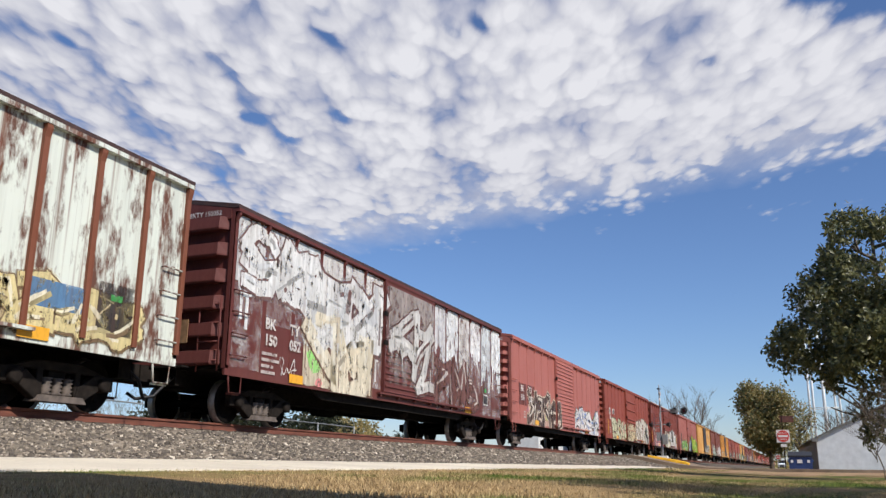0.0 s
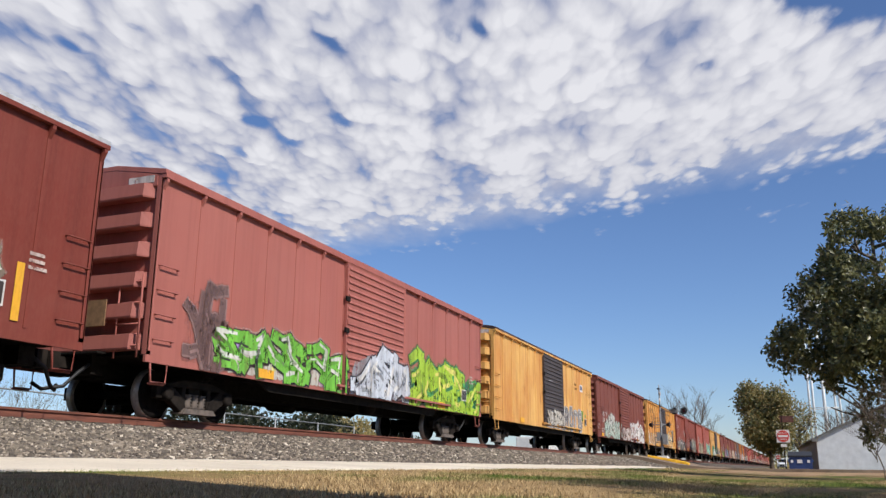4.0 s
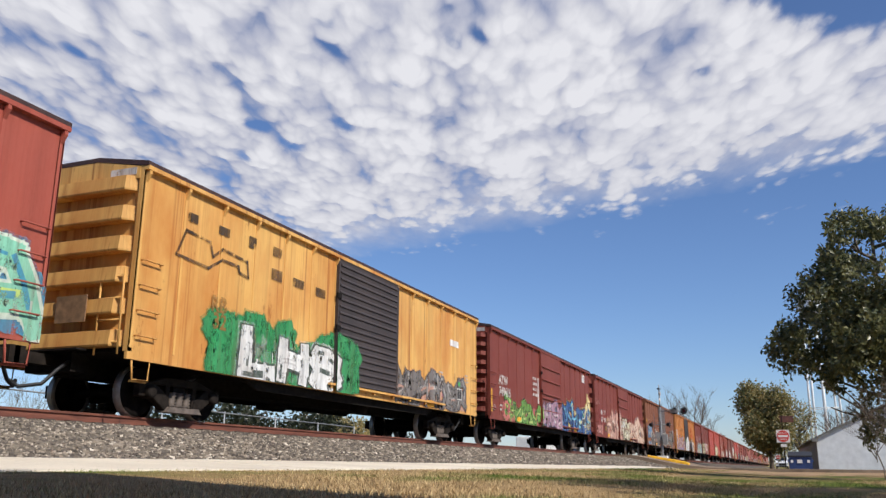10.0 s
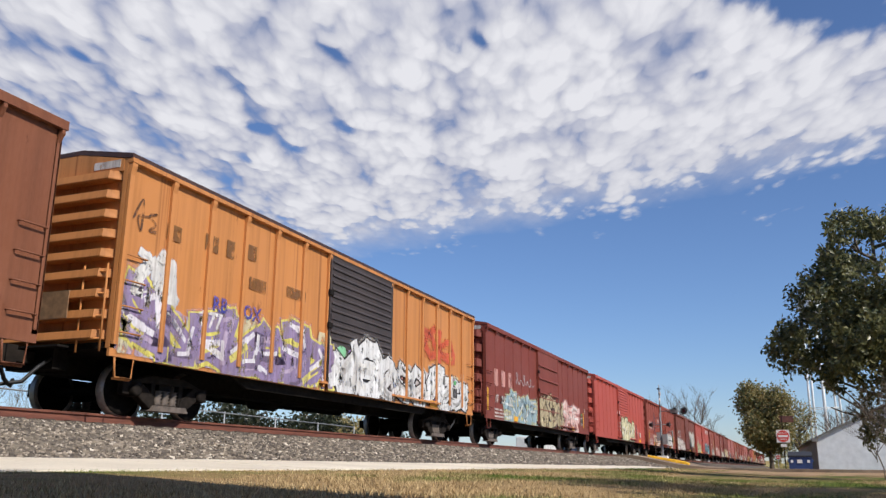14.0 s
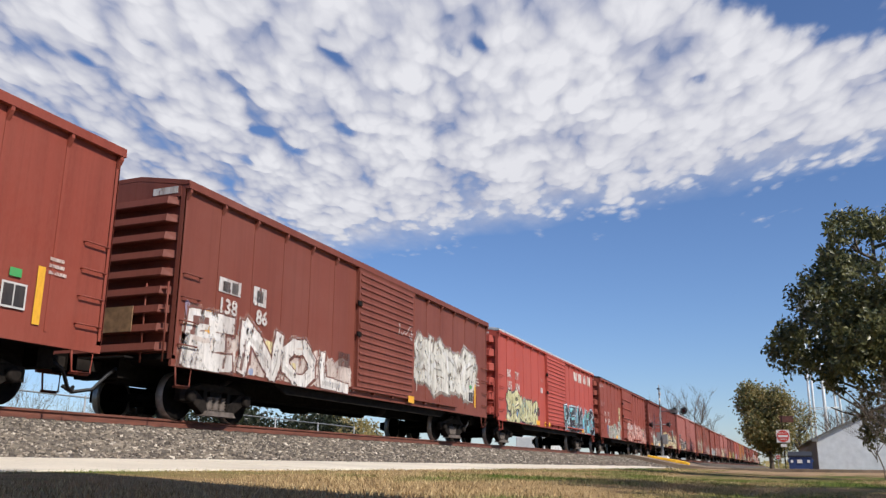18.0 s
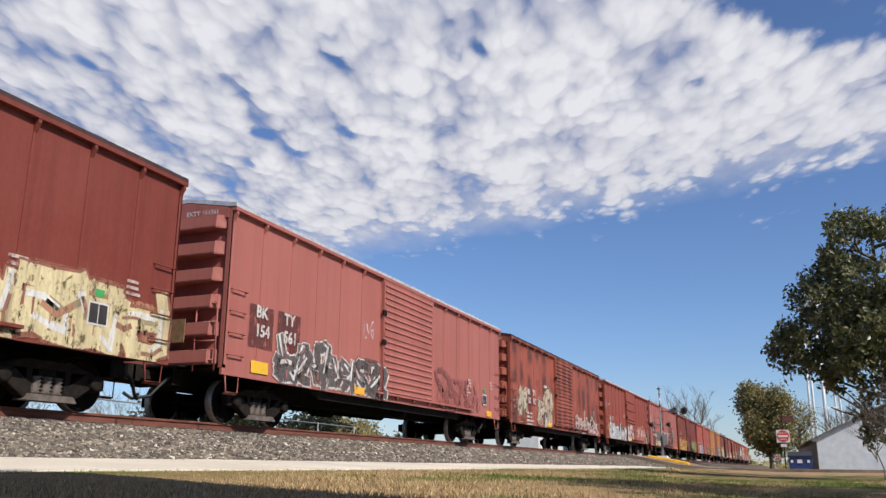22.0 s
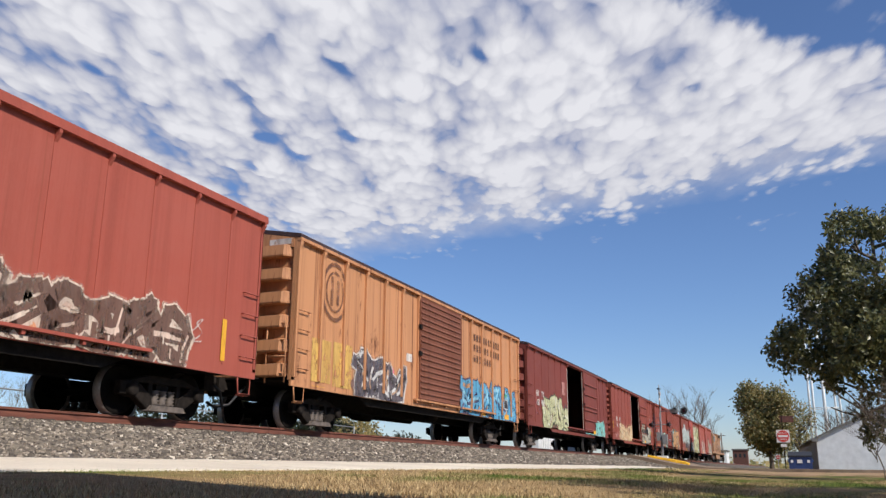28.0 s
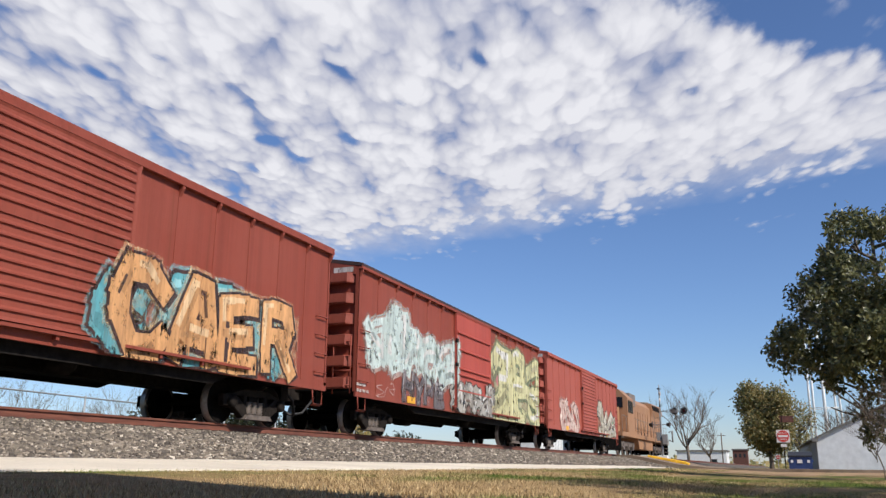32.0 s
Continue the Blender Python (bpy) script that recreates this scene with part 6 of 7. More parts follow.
scrawl(c, 0.22, 1.23, 1.07, 1.85, 103, (206, 170, 160), 0.035, 2)
patch(c, 4.83, 2.54, 5.26, 2.64, (226, 220, 214), "", 2)
scrawl(c, 5.67, 1.82, 6.19, 2.48, 104, (226, 216, 208), 0.07, 2)
patch(c, 4.73, 1.14, 5.44, 1.49, (60, 56, 52), "", 4)
bars(c, 2.13, 1.35, 1.0, 0.6, 4, (206, 196, 188), 63)
patch(c, 1.1, 0.9, 1.66, 0.92, (226, 160, 50), "yellow reflective strip", 4)
safety(c, (5.4,))
consolidated(c, 14.0, 1.25)
end_number(c, "BKTY 152317")
c = boxcar(446.17, MAROON, "red boxcar with white and grey graffiti", kind="flat", ribs="wide", roof_mat=MAT["galv"], length=15.9)
marks(c, 1.11, 1.91, 1.89, "BK", "TY", "151", "350", 0.3)
graf(c, 1.01, 0.9, 6.6, 1.65, 105, (206, 206, 204), (110, 108, 106), (150, 130, 122), (236, 236, 232), "white and grey graffiti", fat=1.1)
graf(c, 6.68, 0.98, 8.46, 1.85, 106, (216, 200, 190), (160, 100, 90), None, None)
graf(c, 10.32, 0.9, 16.21, 1.84, 107, (190, 130, 118), (170, 100, 90), None, (220, 206, 196))
patch(c, 4.72, 1.42, 5.5, 1.77, (58, 58, 58), "", 4)
patch(c, 0.76, 1.06, 1.03, 1.75, (222, 164, 44), "yellow stripe", 2)
scrawl(c, 0.82, 2.67, 1.49, 3.01, 108, (216, 190, 182), 0.035, 3)
scrawl(c, 0.07, 2.48, 0.43, 3.08, 109, (206, 176, 168), 0.035, 2)
patch(c, 5.75, 2.29, 6.09, 2.48, (226, 220, 214), "", 2)
patch(c, 2.99, 2.01, 3.33, 2.21, (206, 90, 86), "", 2)
safety(c, (7.4,))
consolidated(c, 14.6, 1.25)
end_number(c, "BKTY 151350")
c = boxcar(463.41, PINK, "faded pink-red boxcar with cream graffiti", ribs="wide")
patch(c, 0.83, 0.9, 2.68, 2.31, (110, 54, 50), "brown number panel", 0)
marks(c, 1.22, 1.93, 1.9, "BK", "TY", "151", "450", 0.3)
graf(c, 2.5, 0.9, 6.59, 1.91, 110, (222, 208, 176), (150, 116, 92), (206, 170, 150), (236, 228, 206), "cream graffiti")
patch(c, 6.88, 0.91, 10.0, 1.54, (52, 48, 46), "dark painted panel", 4)
graf(c, 6.79, 1.8, 10.07, 2.13, 111, (214, 206, 196), (180, 110, 102), None, None, fat=0.4)
patch(c, 10.64, 1.03, 11.3, 2.72, (104, 54, 50), "", 2)
patch(c, 11.58, 1.02, 12.26, 2.59, (104, 54, 50), "", 2)
patch(c, 12.53, 0.97, 13.09, 2.69, (104, 54, 50), "", 2)
scrawl(c, 0.02, 2.36, 0.57, 3.19, 112, (226, 206, 196), 0.07, 2)
scrawl(c, 0.1, 0.9, 0.93, 1.42, 113, (220, 206, 190), 0.07, 2)
patch(c, 5.57, 1.45, 6.48, 1.78, (96, 70, 60), "", 4)
safety(c, (1.9, 15.0))
consolidated(c, 14.6, 1.25)
end_number(c, "BKTY 151450")
c = boxcar(481.11, DEEP, "dark maroon boxcar with orange graffiti")
graf(c, 0.51, 0.9, 6.73, 1.78, 114, (206, 150, 84), (110, 70, 48), (206, 140, 80), (232, 206, 150), "orange and cream graffiti", fat=1.3)
graf(c, 10.5, 0.9, 16.06, 1.78, 115, (120, 150, 80), (206, 190, 120), (160, 130, 80), (206, 206, 140), "green and yellow graffiti")
scrawl(c, 1.07, 2.16, 2.62, 2.84, 116, (214, 186, 178), 0.09, 2)
scrawl(c, 1.11, 3.72, 1.85, 3.93, 117, (206, 170, 160), 0.035, 2)
patch(c, 5.91, 2.03, 6.27, 2.93, (206, 180, 172), "", 2)
graf(c, 7.1, 0.9, 10.18, 1.73, 118, (150, 100, 90), (120, 70, 62), None, None, fat=0.5)
safety(c, (3.2, 12.6))
consolidated(c, 14.6, 1.25)
end_number(c)
c = boxcar(499.07, OXIDE, "red boxcar with blue and cream graffiti")
patch(c, 1.18, 1.61, 2.68, 2.19, (98, 50, 48), "brown number panel", 0)
marks(c, 1.35, 1.86, 1.89, "BK", "TY", "151", "557", 0.3)
graf(c, 2.34, 0.9, 3.88, 1.65, 119, (226, 196, 180), (206, 160, 146), (222, 186, 172), None, "pale pink graffiti", fat=1.3)
graf(c, 3.71, 0.9, 6.59, 1.68, 120, (128, 134, 176), (232, 228, 226), (150, 150, 180), (80, 86, 140), "blue and white graffiti", fat=1.2, text="CER")
graf(c, 9.76, 0.9, 14.29, 1.73, 121, (112, 84, 72), (226, 206, 186), (222, 196, 176), None, "brown graffiti on cream")
patch(c, 3.9, 1.83, 4.21, 2.03, (60, 44, 42), "", 2)
patch(c, 5.59, 2.12, 6.02, 2.32, (226, 196, 180), "", 2)
scrawl(c, 8.43, 1.21, 9.24, 1.77, 122, (216, 180, 170), 0.05, 2)
patch(c, 15.35, 1.08, 15.67, 1.86, (222, 164, 44), "yellow stripe", 2)
scrawl(c, 14.23, 1.23, 14.88, 2.03, 123, (226, 206, 196), 0.035, 2)
patch(c, 7.88, 0.9, 8.39, 0.78, (232, 170, 40), "yellow reflective strip", 4)
safety(c, (8.2,))
end_number(c, "BKTY 151557")
c = boxcar(516.91, TAN, "rusty orange-tan boxcar with brown door", door=DARKDOOR, posts="post", ribs="wide", roof_mat=DARKROOF)
patch(c, 0.78, 1.01, 1.64, 1.98, (222, 180, 96), "yellow number panel", 0)
patch(c, 1.75, 0.97, 2.66, 2.01, (222, 180, 96), "yellow number panel", 0)
graf(c, 2.75, 0.9, 5.52, 1.8, 124, (96, 90, 96), (222, 214, 206), (206, 166, 130), (226, 224, 218), "white and grey graffiti")
graf(c, 9.97, 0.9, 15.75, 1.94, 125, (92, 170, 206), (70, 76, 110), (214, 150, 90), (150, 206, 226), "sky blue graffiti", fat=1.2)
for zz, spans in ((3.36, ((11.35, 3), (12.3, 7))), (3.0, ((11.35, 6), (13.1, 4))), (2.64, ((11.35, 8),))):
    for xx, n in spans:
        swipe(c, [([(xx + 0.27 * k, zz), (xx + 0.27 * k + 0.17, zz), (xx + 0.27 * k + 0.17, zz + 0.24), (xx + 0.27 * k, zz + 0.24)], (96, 62, 42), 2) for k in range(n)])
patch(c, 5.83, 2.03, 6.22, 2.25, (232, 228, 220), "white square", 2)
patch(c, 0.82, 0.9, 1.38, 0.91, (232, 180, 40), "yellow reflective strip", 4)
safety(c, (12.0, 14.6))
consolidated(c, 14.6, 1.25)
end_number(c)
swipe(c, [(q, (112, 74, 54), 2) for q in ring_of(1.71, 3.18, 0.72, 0.10) + ring_of(1.71, 3.18, 0.5, 0.06)])
swipe(c, [([(1.71+a, 3.18+b), (1.71+a+0.12, 3.18+b), (1.71+a+0.12, 3.18+b+h), (1.71+a, 3.18+b+h)], (112, 74, 54), 3) for a, b, h in ((-0.2, -0.35, 0.7), (0.08, -0.3, 0.6))])
c = boxcar(534.68, DEEP, "dark maroon boxcar with its side door open", kind="flat", opened=True, ribs="wide", roof_mat=DARKROOF, dx=6.8, dw=3.3)
patch(c, 1.1, 1.33, 1.87, 2.3, (146, 70, 64), "", 0)
patch(c, 1.93, 1.49, 2.77, 2.3, (140, 66, 60), "", 0)
marks(c, 1.24, 2.1, 2.03, "BK", "TY", "152", "863", 0.3)
graf(c, 2.25, 0.9, 6.88, 2.06, 126, (206, 206, 160), (88, 92, 70), (140, 110, 90), (230, 226, 200), "cream-green graffiti", fat=1.1)
graf(c, 12.57, 0.9, 15.5, 1.57, 127, (130, 206, 196), (190, 226, 214), (96, 70, 64), None, "mint graffiti")
patch(c, 10.14, 0.9, 14.7, 0.74, (130, 200, 190), "", 0)
patch(c, 5.73, 2.47, 6.31, 3.08, (206, 150, 140), "", 2)
safety(c, (12.0,))
end_number(c, "BKTY 152863")
c = boxcar(552.58, MAROON, "maroon boxcar with its side door open", kind="flat", opened=True, dx=6.85, dw=3.2, ribs="narrow", roof_mat=DARKROOF)
marks(c, 1.23, 1.98, 2.18, "BK", "TY", "155", "024", 0.3)
graf(c, 2.19, 0.9, 6.82, 1.77, 128, (226, 196, 150), (190, 120, 92), (206, 160, 130), (236, 222, 190), "cream and orange graffiti")
graf(c, 10.38, 0.95, 14.82, 2.0, 129, (206, 200, 180), (50, 46, 44), (170, 150, 130), None, "cream and black graffiti")
patch(c, 10.49, 1.49, 13.39, 1.86, (44, 42, 44), "", 4)
scrawl(c, 0.85, 0.9, 2.26, 1.36, 130, (206, 150, 140), 0.08, 3)
patch(c, 0.21, 1.48, 0.59, 1.88, (222, 164, 44), "yellow stripe", 2)
scrawl(c, 14.66, 2.48, 15.62, 3.01, 131, (214, 180, 170), 0.035, 2)
safety(c, (11.4, 13.2))
consolidated(c, 14.6, 1.25)
end_number(c, "BKTY 155024")
c = boxcar(570.56, MAROON, "red-maroon boxcar with lettered teal and orange graffiti")
patch(c, 0.96, 1.29, 1.93, 2.31, (160, 82, 72), "", 0)
patch(c, 2.03, 1.17, 2.85, 2.26, (160, 82, 72), "", 0)
marks(c, 1.32, 1.96, 2.33, "BK", "TY", "153", "", 0.3)
graf(c, 2.75, 0.9, 6.6, 2.0, 301, (150, 194, 184), (62, 66, 66), (186, 132, 112), (206, 226, 214), "teal graffiti letters", fat=0.95, text="HYPE")
graf(c, 9.3, 0.95, 14.6, 2.25, 132, (96, 172, 180), (60, 44, 44), None, (150, 206, 210), "teal shadow graffiti", fat=1.25, text="CAER")
graf(c, 9.7, 0.95, 15.2, 2.4, 302, (224, 168, 112), (58, 44, 44), None, (240, 206, 160), "orange graffiti letters", text="CAER", lift=5)
scrawl(c, 1.1, 0.9, 2.8, 1.47, 133, (214, 150, 120), 0.07, 3)
patch(c, 0.91, 0.9, 1.43, 0.94, (226, 160, 50), "yellow reflective strip", 4)
safety(c, (12.0,))
end_number(c)
c = boxcar(588.53, MAROON, "maroon boxcar with white, teal and cream graffiti", door=BRIGHT, kind="flat", ribs="wide", roof_mat=DARKROOF)
graf(c, 0.43, 1.75, 6.42, 2.97, 134, (206, 222, 216), (176, 150, 140), (190, 206, 200), (226, 224, 218), "white and mint graffiti", fat=1.2)
graf(c, 2.67, 0.9, 5.72, 1.7, 303, (112, 106, 108), (80, 58, 56), None, (170, 166, 166), "grey graffiti letters", text="HYPE")
graf(c, 10.53, 0.9, 16.58, 3.41, 135, (214, 210, 160), (120, 130, 100), (180, 176, 140), (226, 224, 218), "cream and green graffiti")
graf(c, 6.33, 0.9, 10.44, 1.78, 136, (170, 166, 156), (60, 58, 56), (130, 110, 100), (226, 224, 218))
scrawl(c, 0.97, 0.9, 2.44, 1.35, 137, (206, 170, 160), 0.035, 2)
bars(c, -0.08, 1.18, 0.9, 0.3, 2, (206, 196, 188), 72)
safety(c, (3.0,))
end_number(c)
c = boxcar(606.47, OXIDE, "oxide red boxcar with pale graffiti", ribs="wide")
graf(c, 2.2, 0.95, 5.8, 2.2, 138, (220, 190, 176), (170, 104, 94), None, (232, 214, 200), "pale pink graffiti")
graf(c, 10.6, 0.95, 15.6, 2.3, 139, (196, 190, 170), (84, 76, 66), (180, 130, 110), (226, 220, 206), "cream and grey graffiti")
safety(c, (3.2, 12.6))
consolidated(c, 14.6, 1.25)
end_number(c)


# ---------------------------------------------------------------- the locomotive at the train's end
def locomotive(s):
    car = new("locomotive")
    tagged(car, "dusty tan-yellow diesel locomotive with grey roof", "locomotive")
    L, Y, G = 22.8, MAT["loco"], MAT["loco_grey"]
    part("underframe", boxes((0.2, L - 0.2, -1.5, 1.5, 1.15, 1.42)), Y, car)
    bm = bmesh.new()
    prism(bm, [(7.2, 1.15), (14.2, 1.15), (13.8, 0.45), (7.6, 0.45)], 1, -1.35, 1.35)
    part("fuel_tank", bm, Y, car)
    bm = bmesh.new()
    prism(bm, [(0.9, 1.42), (2.5, 1.42), (2.5, 3.1), (1.6, 2.95), (0.9, 2.3)], 1, -0.95, 0.95)
    part("nose", bm, Y, car)
    bm = bmesh.new()
    prism(bm, [(-1.5, 1.42), (1.5, 1.42), (1.5, 3.7), (0.9, 4.3), (-0.9, 4.3), (-1.5, 3.7)], 0, 2.5, 4.9)
    cab = part("cab", bm, Y, car)
    for x0, x1 in ((2.75, 3.45), (3.65, 4.5)):
        part("window", boxes((x0, x1, -1.53, -1.49, 2.75, 3.55)), MAT["glass"], cab)
    for y0, y1 in ((-1.2, -0.35), (0.35, 1.2)):
        part("windscreen", boxes((2.46, 2.52, y0, y1, 3.05, 3.75)), MAT["glass"], cab)
    bm = bmesh.new()
    prism(bm, [(-0.95, 1.42), (0.95, 1.42), (0.95, 3.75), (0.6, 4.15), (-0.6, 4.15), (-0.95, 3.75)], 0, 4.9, 16.2)
    hood = part("hood", bm, Y, car)
    for i in range(9):
        part("hood_door", boxes((5.2 + 1.18 * i, 6.2 + 1.18 * i, -0.98, -0.945, 1.75, 3.2)), Y, hood)
    bm = bmesh.new()
    prism(bm, [(-1.0, 1.42), (1.0, 1.42), (1.0, 3.2), (1.15, 3.7), (1.05, 4.25), (-1.05, 4.25), (-1.15, 3.7), (-1.0, 3.2)], 0, 16.2, L - 0.8)
    rad = part("radiator_housing", bm, Y, car)
    for i in range(4):
        part("grille", boxes((16.4 + 1.0 * i, 17.25 + 1.0 * i, -1.17, -1.08, 3.72, 4.1)), MAT["under"], rad)
    part("roof_fan", made(lathe, [(0, 0.6), (0.12, 0.6), (0.14, 0.5)], (18.2, 0, 4.35), "z", 18), G, car)
    part("exhaust_stack", boxes((9.4, 10.4, -0.3, 0.3, 4.12, 4.5)), MAT["under"], car)
    part("dynamic_brake_blister", boxes((6.0, 8.6, -1.05, 1.05, 3.5, 4.3)), G, car)
    for y in (-1.48, 1.48):
        posts = [[(x, y, 1.42), (x, y, 2.45)] for x in [0.4 + 1.5 * i for i in range(15)]]
        part("handrail", rods(posts + [[(0.4, y, 2.45), (21.3, y, 2.45)]], 0.018), G, car)
    for x in (0.25, L - 0.75):
        part("steps", boxes(*[(x, x + 0.5, -1.5, -1.1, 0.45 + 0.3 * i, 0.5 + 0.3 * i) for i in range(4)]), G, car)
    for x, f in ((0.1, 1), (L - 0.1, -1)):
        part("coupler", boxes((min(x, x - 0.7 * f), max(x, x - 0.7 * f), -0.13, 0.13, 0.74, 0.98)), MAT["truck"], car)
        part("plow", boxes((min(x, x + 0.12 * f), max(x, x + 0.12 * f), -1.4, 1.4, 0.25, 1.15)), MAT["under"], car)
    for xc in (4.3, L - 4.3):
        t = part("truck", boxes((xc - 1.9, xc + 1.9, -0.5, 0.5, 0.5, 0.9)), MAT["under"], car)
        for y in (-1.05, 1.05):
            bm = boxes((xc - 2.5, xc + 2.5, y - 0.08, y + 0.08, 0.55, 0.85))
            for k in (-1.8, 0, 1.8):
                box(bm, xc + k - 0.22, xc + k + 0.22, y - 0.12, y + 0.12, 0.32, 0.72)
            part("side_frame", bm, MAT["truck"], t)
        for k in (-1.8, 0, 1.8):
            w = part("wheelset", shared(("wheelset",), wheelset, None), None, t)
            w.matrix_parent_inverse = Matrix.Translation((xc + k, 0, WHEEL_R))
            WHEELS.append(w)
    TRAIN.append((car, s))


locomotive(624.6)


# ---------------------------------------------------------------- the level crossing signal
def signal():
    x, y, z = 63.5, 8.5, 0.82
    g = new("crossing_signal")
    g.location = (x, y, z)
    tagged(g, "silver railway crossing signal mast with dark lamp heads", "crossing signal")
    part("base", boxes((-0.35, 0.35, -0.35, 0.35, 0, 0.25)), MAT["pale"], g)
    part("mast", made(lathe, [(0.25, 0.085), (0.9, 0.085), (0.95, 0.055), (4.9, 0.045), (5.35, 0.02)], (0, 0, 0), "z", 12), MAT["alu"], g)
    part("finial", boxes((-0.04, 0.04, -0.1, 0.06, 4.55, 4.8)), MAT["white"], g)
    part("arm", rods([[(0, 0, 3.42), (0, -1.75, 3.42)]], 0.035), MAT["alu"], g)
    part("arm", rods([[(0, -0.75, 2.45), (0, 0.75, 2.45)]], 0.035), MAT["alu"], g)
    for yy, zz in ((-1.0, 3.42), (-1.68, 3.42), (-0.62, 2.45), (0.62, 2.45)):
        h = part("lamp_head", made(lathe, [(-0.02, 0.25), (0.02, 0.25), (0.04, 0.15), (0.22, 0.12)], (0, yy, zz), "x" if zz > 3 else "y", 18), MAT["black"], g)
        part("lens", made(lathe, [(-0.06, 0.10), (-0.02, 0.12)], (0, yy, zz), "x" if zz > 3 else "y", 14), MAT["lens"], h)
        if zz < 3:
            continue
        bm = bmesh.new()
        pts = [(yy + 0.16 * math.cos(a), zz + 0.16 * math.sin(a)) for a in [math.pi * i / 8 for i in range(9)]]
        for p, q in zip(pts, pts[1:]):
            box(bm, -0.3, -0.02, min(p[0], q[0]), max(p[0], q[0]) + 0.004, min(p[1], q[1]), max(p[1], q[1]) + 0.01)
        part("hood", bm, MAT["black"], h)
    for k in range(3):
        part("reflective_band", made(lathe, [(3.72 + 0.42 * k, 0.06), (3.92 + 0.42 * k, 0.06)], (0, 0, 0), "z", 12), MAT["black"] if k % 2 == 0 else MAT["white"], g)
    part("back_box", boxes((-0.1, 0.22, -1.25, -0.72, 3.28, 3.56)), MAT["alu"], g)
    part("ladder", rods([[(0.22, 0.1, 0.2), (0.22, 0.1, 3.3)], [(0.22, 0.5, 0.2), (0.22, 0.5, 3.3)]] + [[(0.22, 0.1, 0.5 + 0.35 * i), (0.22, 0.5, 0.5 + 0.35 * i)] for i in range(8)], 0.02), MAT["alu"], g)
    part("bell", made(lathe, [(0, 0.14), (0.06, 0.14), (0.12, 0.05)], (0, 0.02, 5.0), "z", 12), MAT["black"], g)
    part("gate_mechanism", boxes((-0.25, 0.25, -0.42, -0.08, 1.05, 1.75)), MAT["alu"], g)
    part("counterweight", rods([[(0.1, -0.5, 1.35), (0.1, -0.75, 1.2), (0.1, -0.75, 2.0), (0.1, -0.5, 1.9)]], 0.06), MAT["alu"], g)
    part("junction_box", boxes((-0.18, 0.18, 0.08, 0.34, 1.3, 1.9)), MAT["alu"], g)


def relay_cabinet():
    g = new("relay_cabinet")
    g.location = (63.5, 15.2, 0.5)
    tagged(g, "grey metal relay cabinet beside the track", "cabinet")
    part("body", boxes((-0.6, 0.6, -0.5, 0.5, 0, 1.7)), MAT["steel"], g)
    part("roof", boxes((-0.68, 0.68, -0.58, 0.58, 1.7, 1.78)), MAT["steel"], g)


def road_sign():
    g = new("road_sign")
    g.location = (58.0, 0.27, 0.05)
    tagged(g, "do not enter sign with red disc on a steel post", "road sign")
    part("post", boxes((-0.03, 0.03, -0.03, 0.03, 0, 3.45)), MAT["frame"], g)
    z = 2.15
    p = part("panel", boxes((-0.045, -0.035, -0.39, 0.39, z - 0.39, z + 0.39)), MAT["white"], g)
    part("disc", made(lathe, [(-0.004, 0.36), (0.004, 0.36)], (-0.050, 0, z), "x", 32), MAT["red"], p)
    part("bar", boxes((-0.062, -0.056, -0.29, 0.29, z - 0.065, z + 0.065)), MAT["white"], p)
    part("plate", boxes((-0.04, -0.03, -0.17, 0.17, z - 0.66, z - 0.48)), MAT["white"], g)
    part("street_plate", boxes((-0.02, 0.02, -0.70, 0.1, 3.0, 3.4)), MAT["brick"], g, "faded red-brown plate")
    for text, dz in (("DO NOT", 0.14), ("ENTER", -0.24)):
        cu = bpy.data.curves.new("text", "FONT")
        cu.body, cu.size, cu.align_x = text, 0.14, "CENTER"
        ob = bpy.data.objects.new("text", cu)
        me = bpy.data.meshes.new_from_object(ob)
        bpy.data.objects.remove(ob)
        me.materials.clear()
        me.materials.append(MAT["white"])
        o = part("lettering", me, None, p)
        o.matrix_basis = pose(-0.060, 0, z + dz, 90, 0, -90)
    h = new("road_sign")
    h.location = (88.0, 1.03, 0.05)
    tagged(h, "small red and white sign on a far post", "road sign")
    part("post", boxes((-0.03, 0.03, -0.03, 0.03, 0, 1.5)), MAT["steel"], h)
    p = part("panel", boxes((-0.05, -0.03, -0.2, 0.2, 1.0, 1.4)), MAT["white"], h)
    part("disc", made(lathe, [(-0.01, 0.18), (0.01, 0.18)], (-0.07, 0, 1.2), "x", 20), MAT["red"], p)
    part("bar", boxes((-0.095, -0.085, -0.13, 0.13, 1.17, 1.23)), MAT["white"], p)


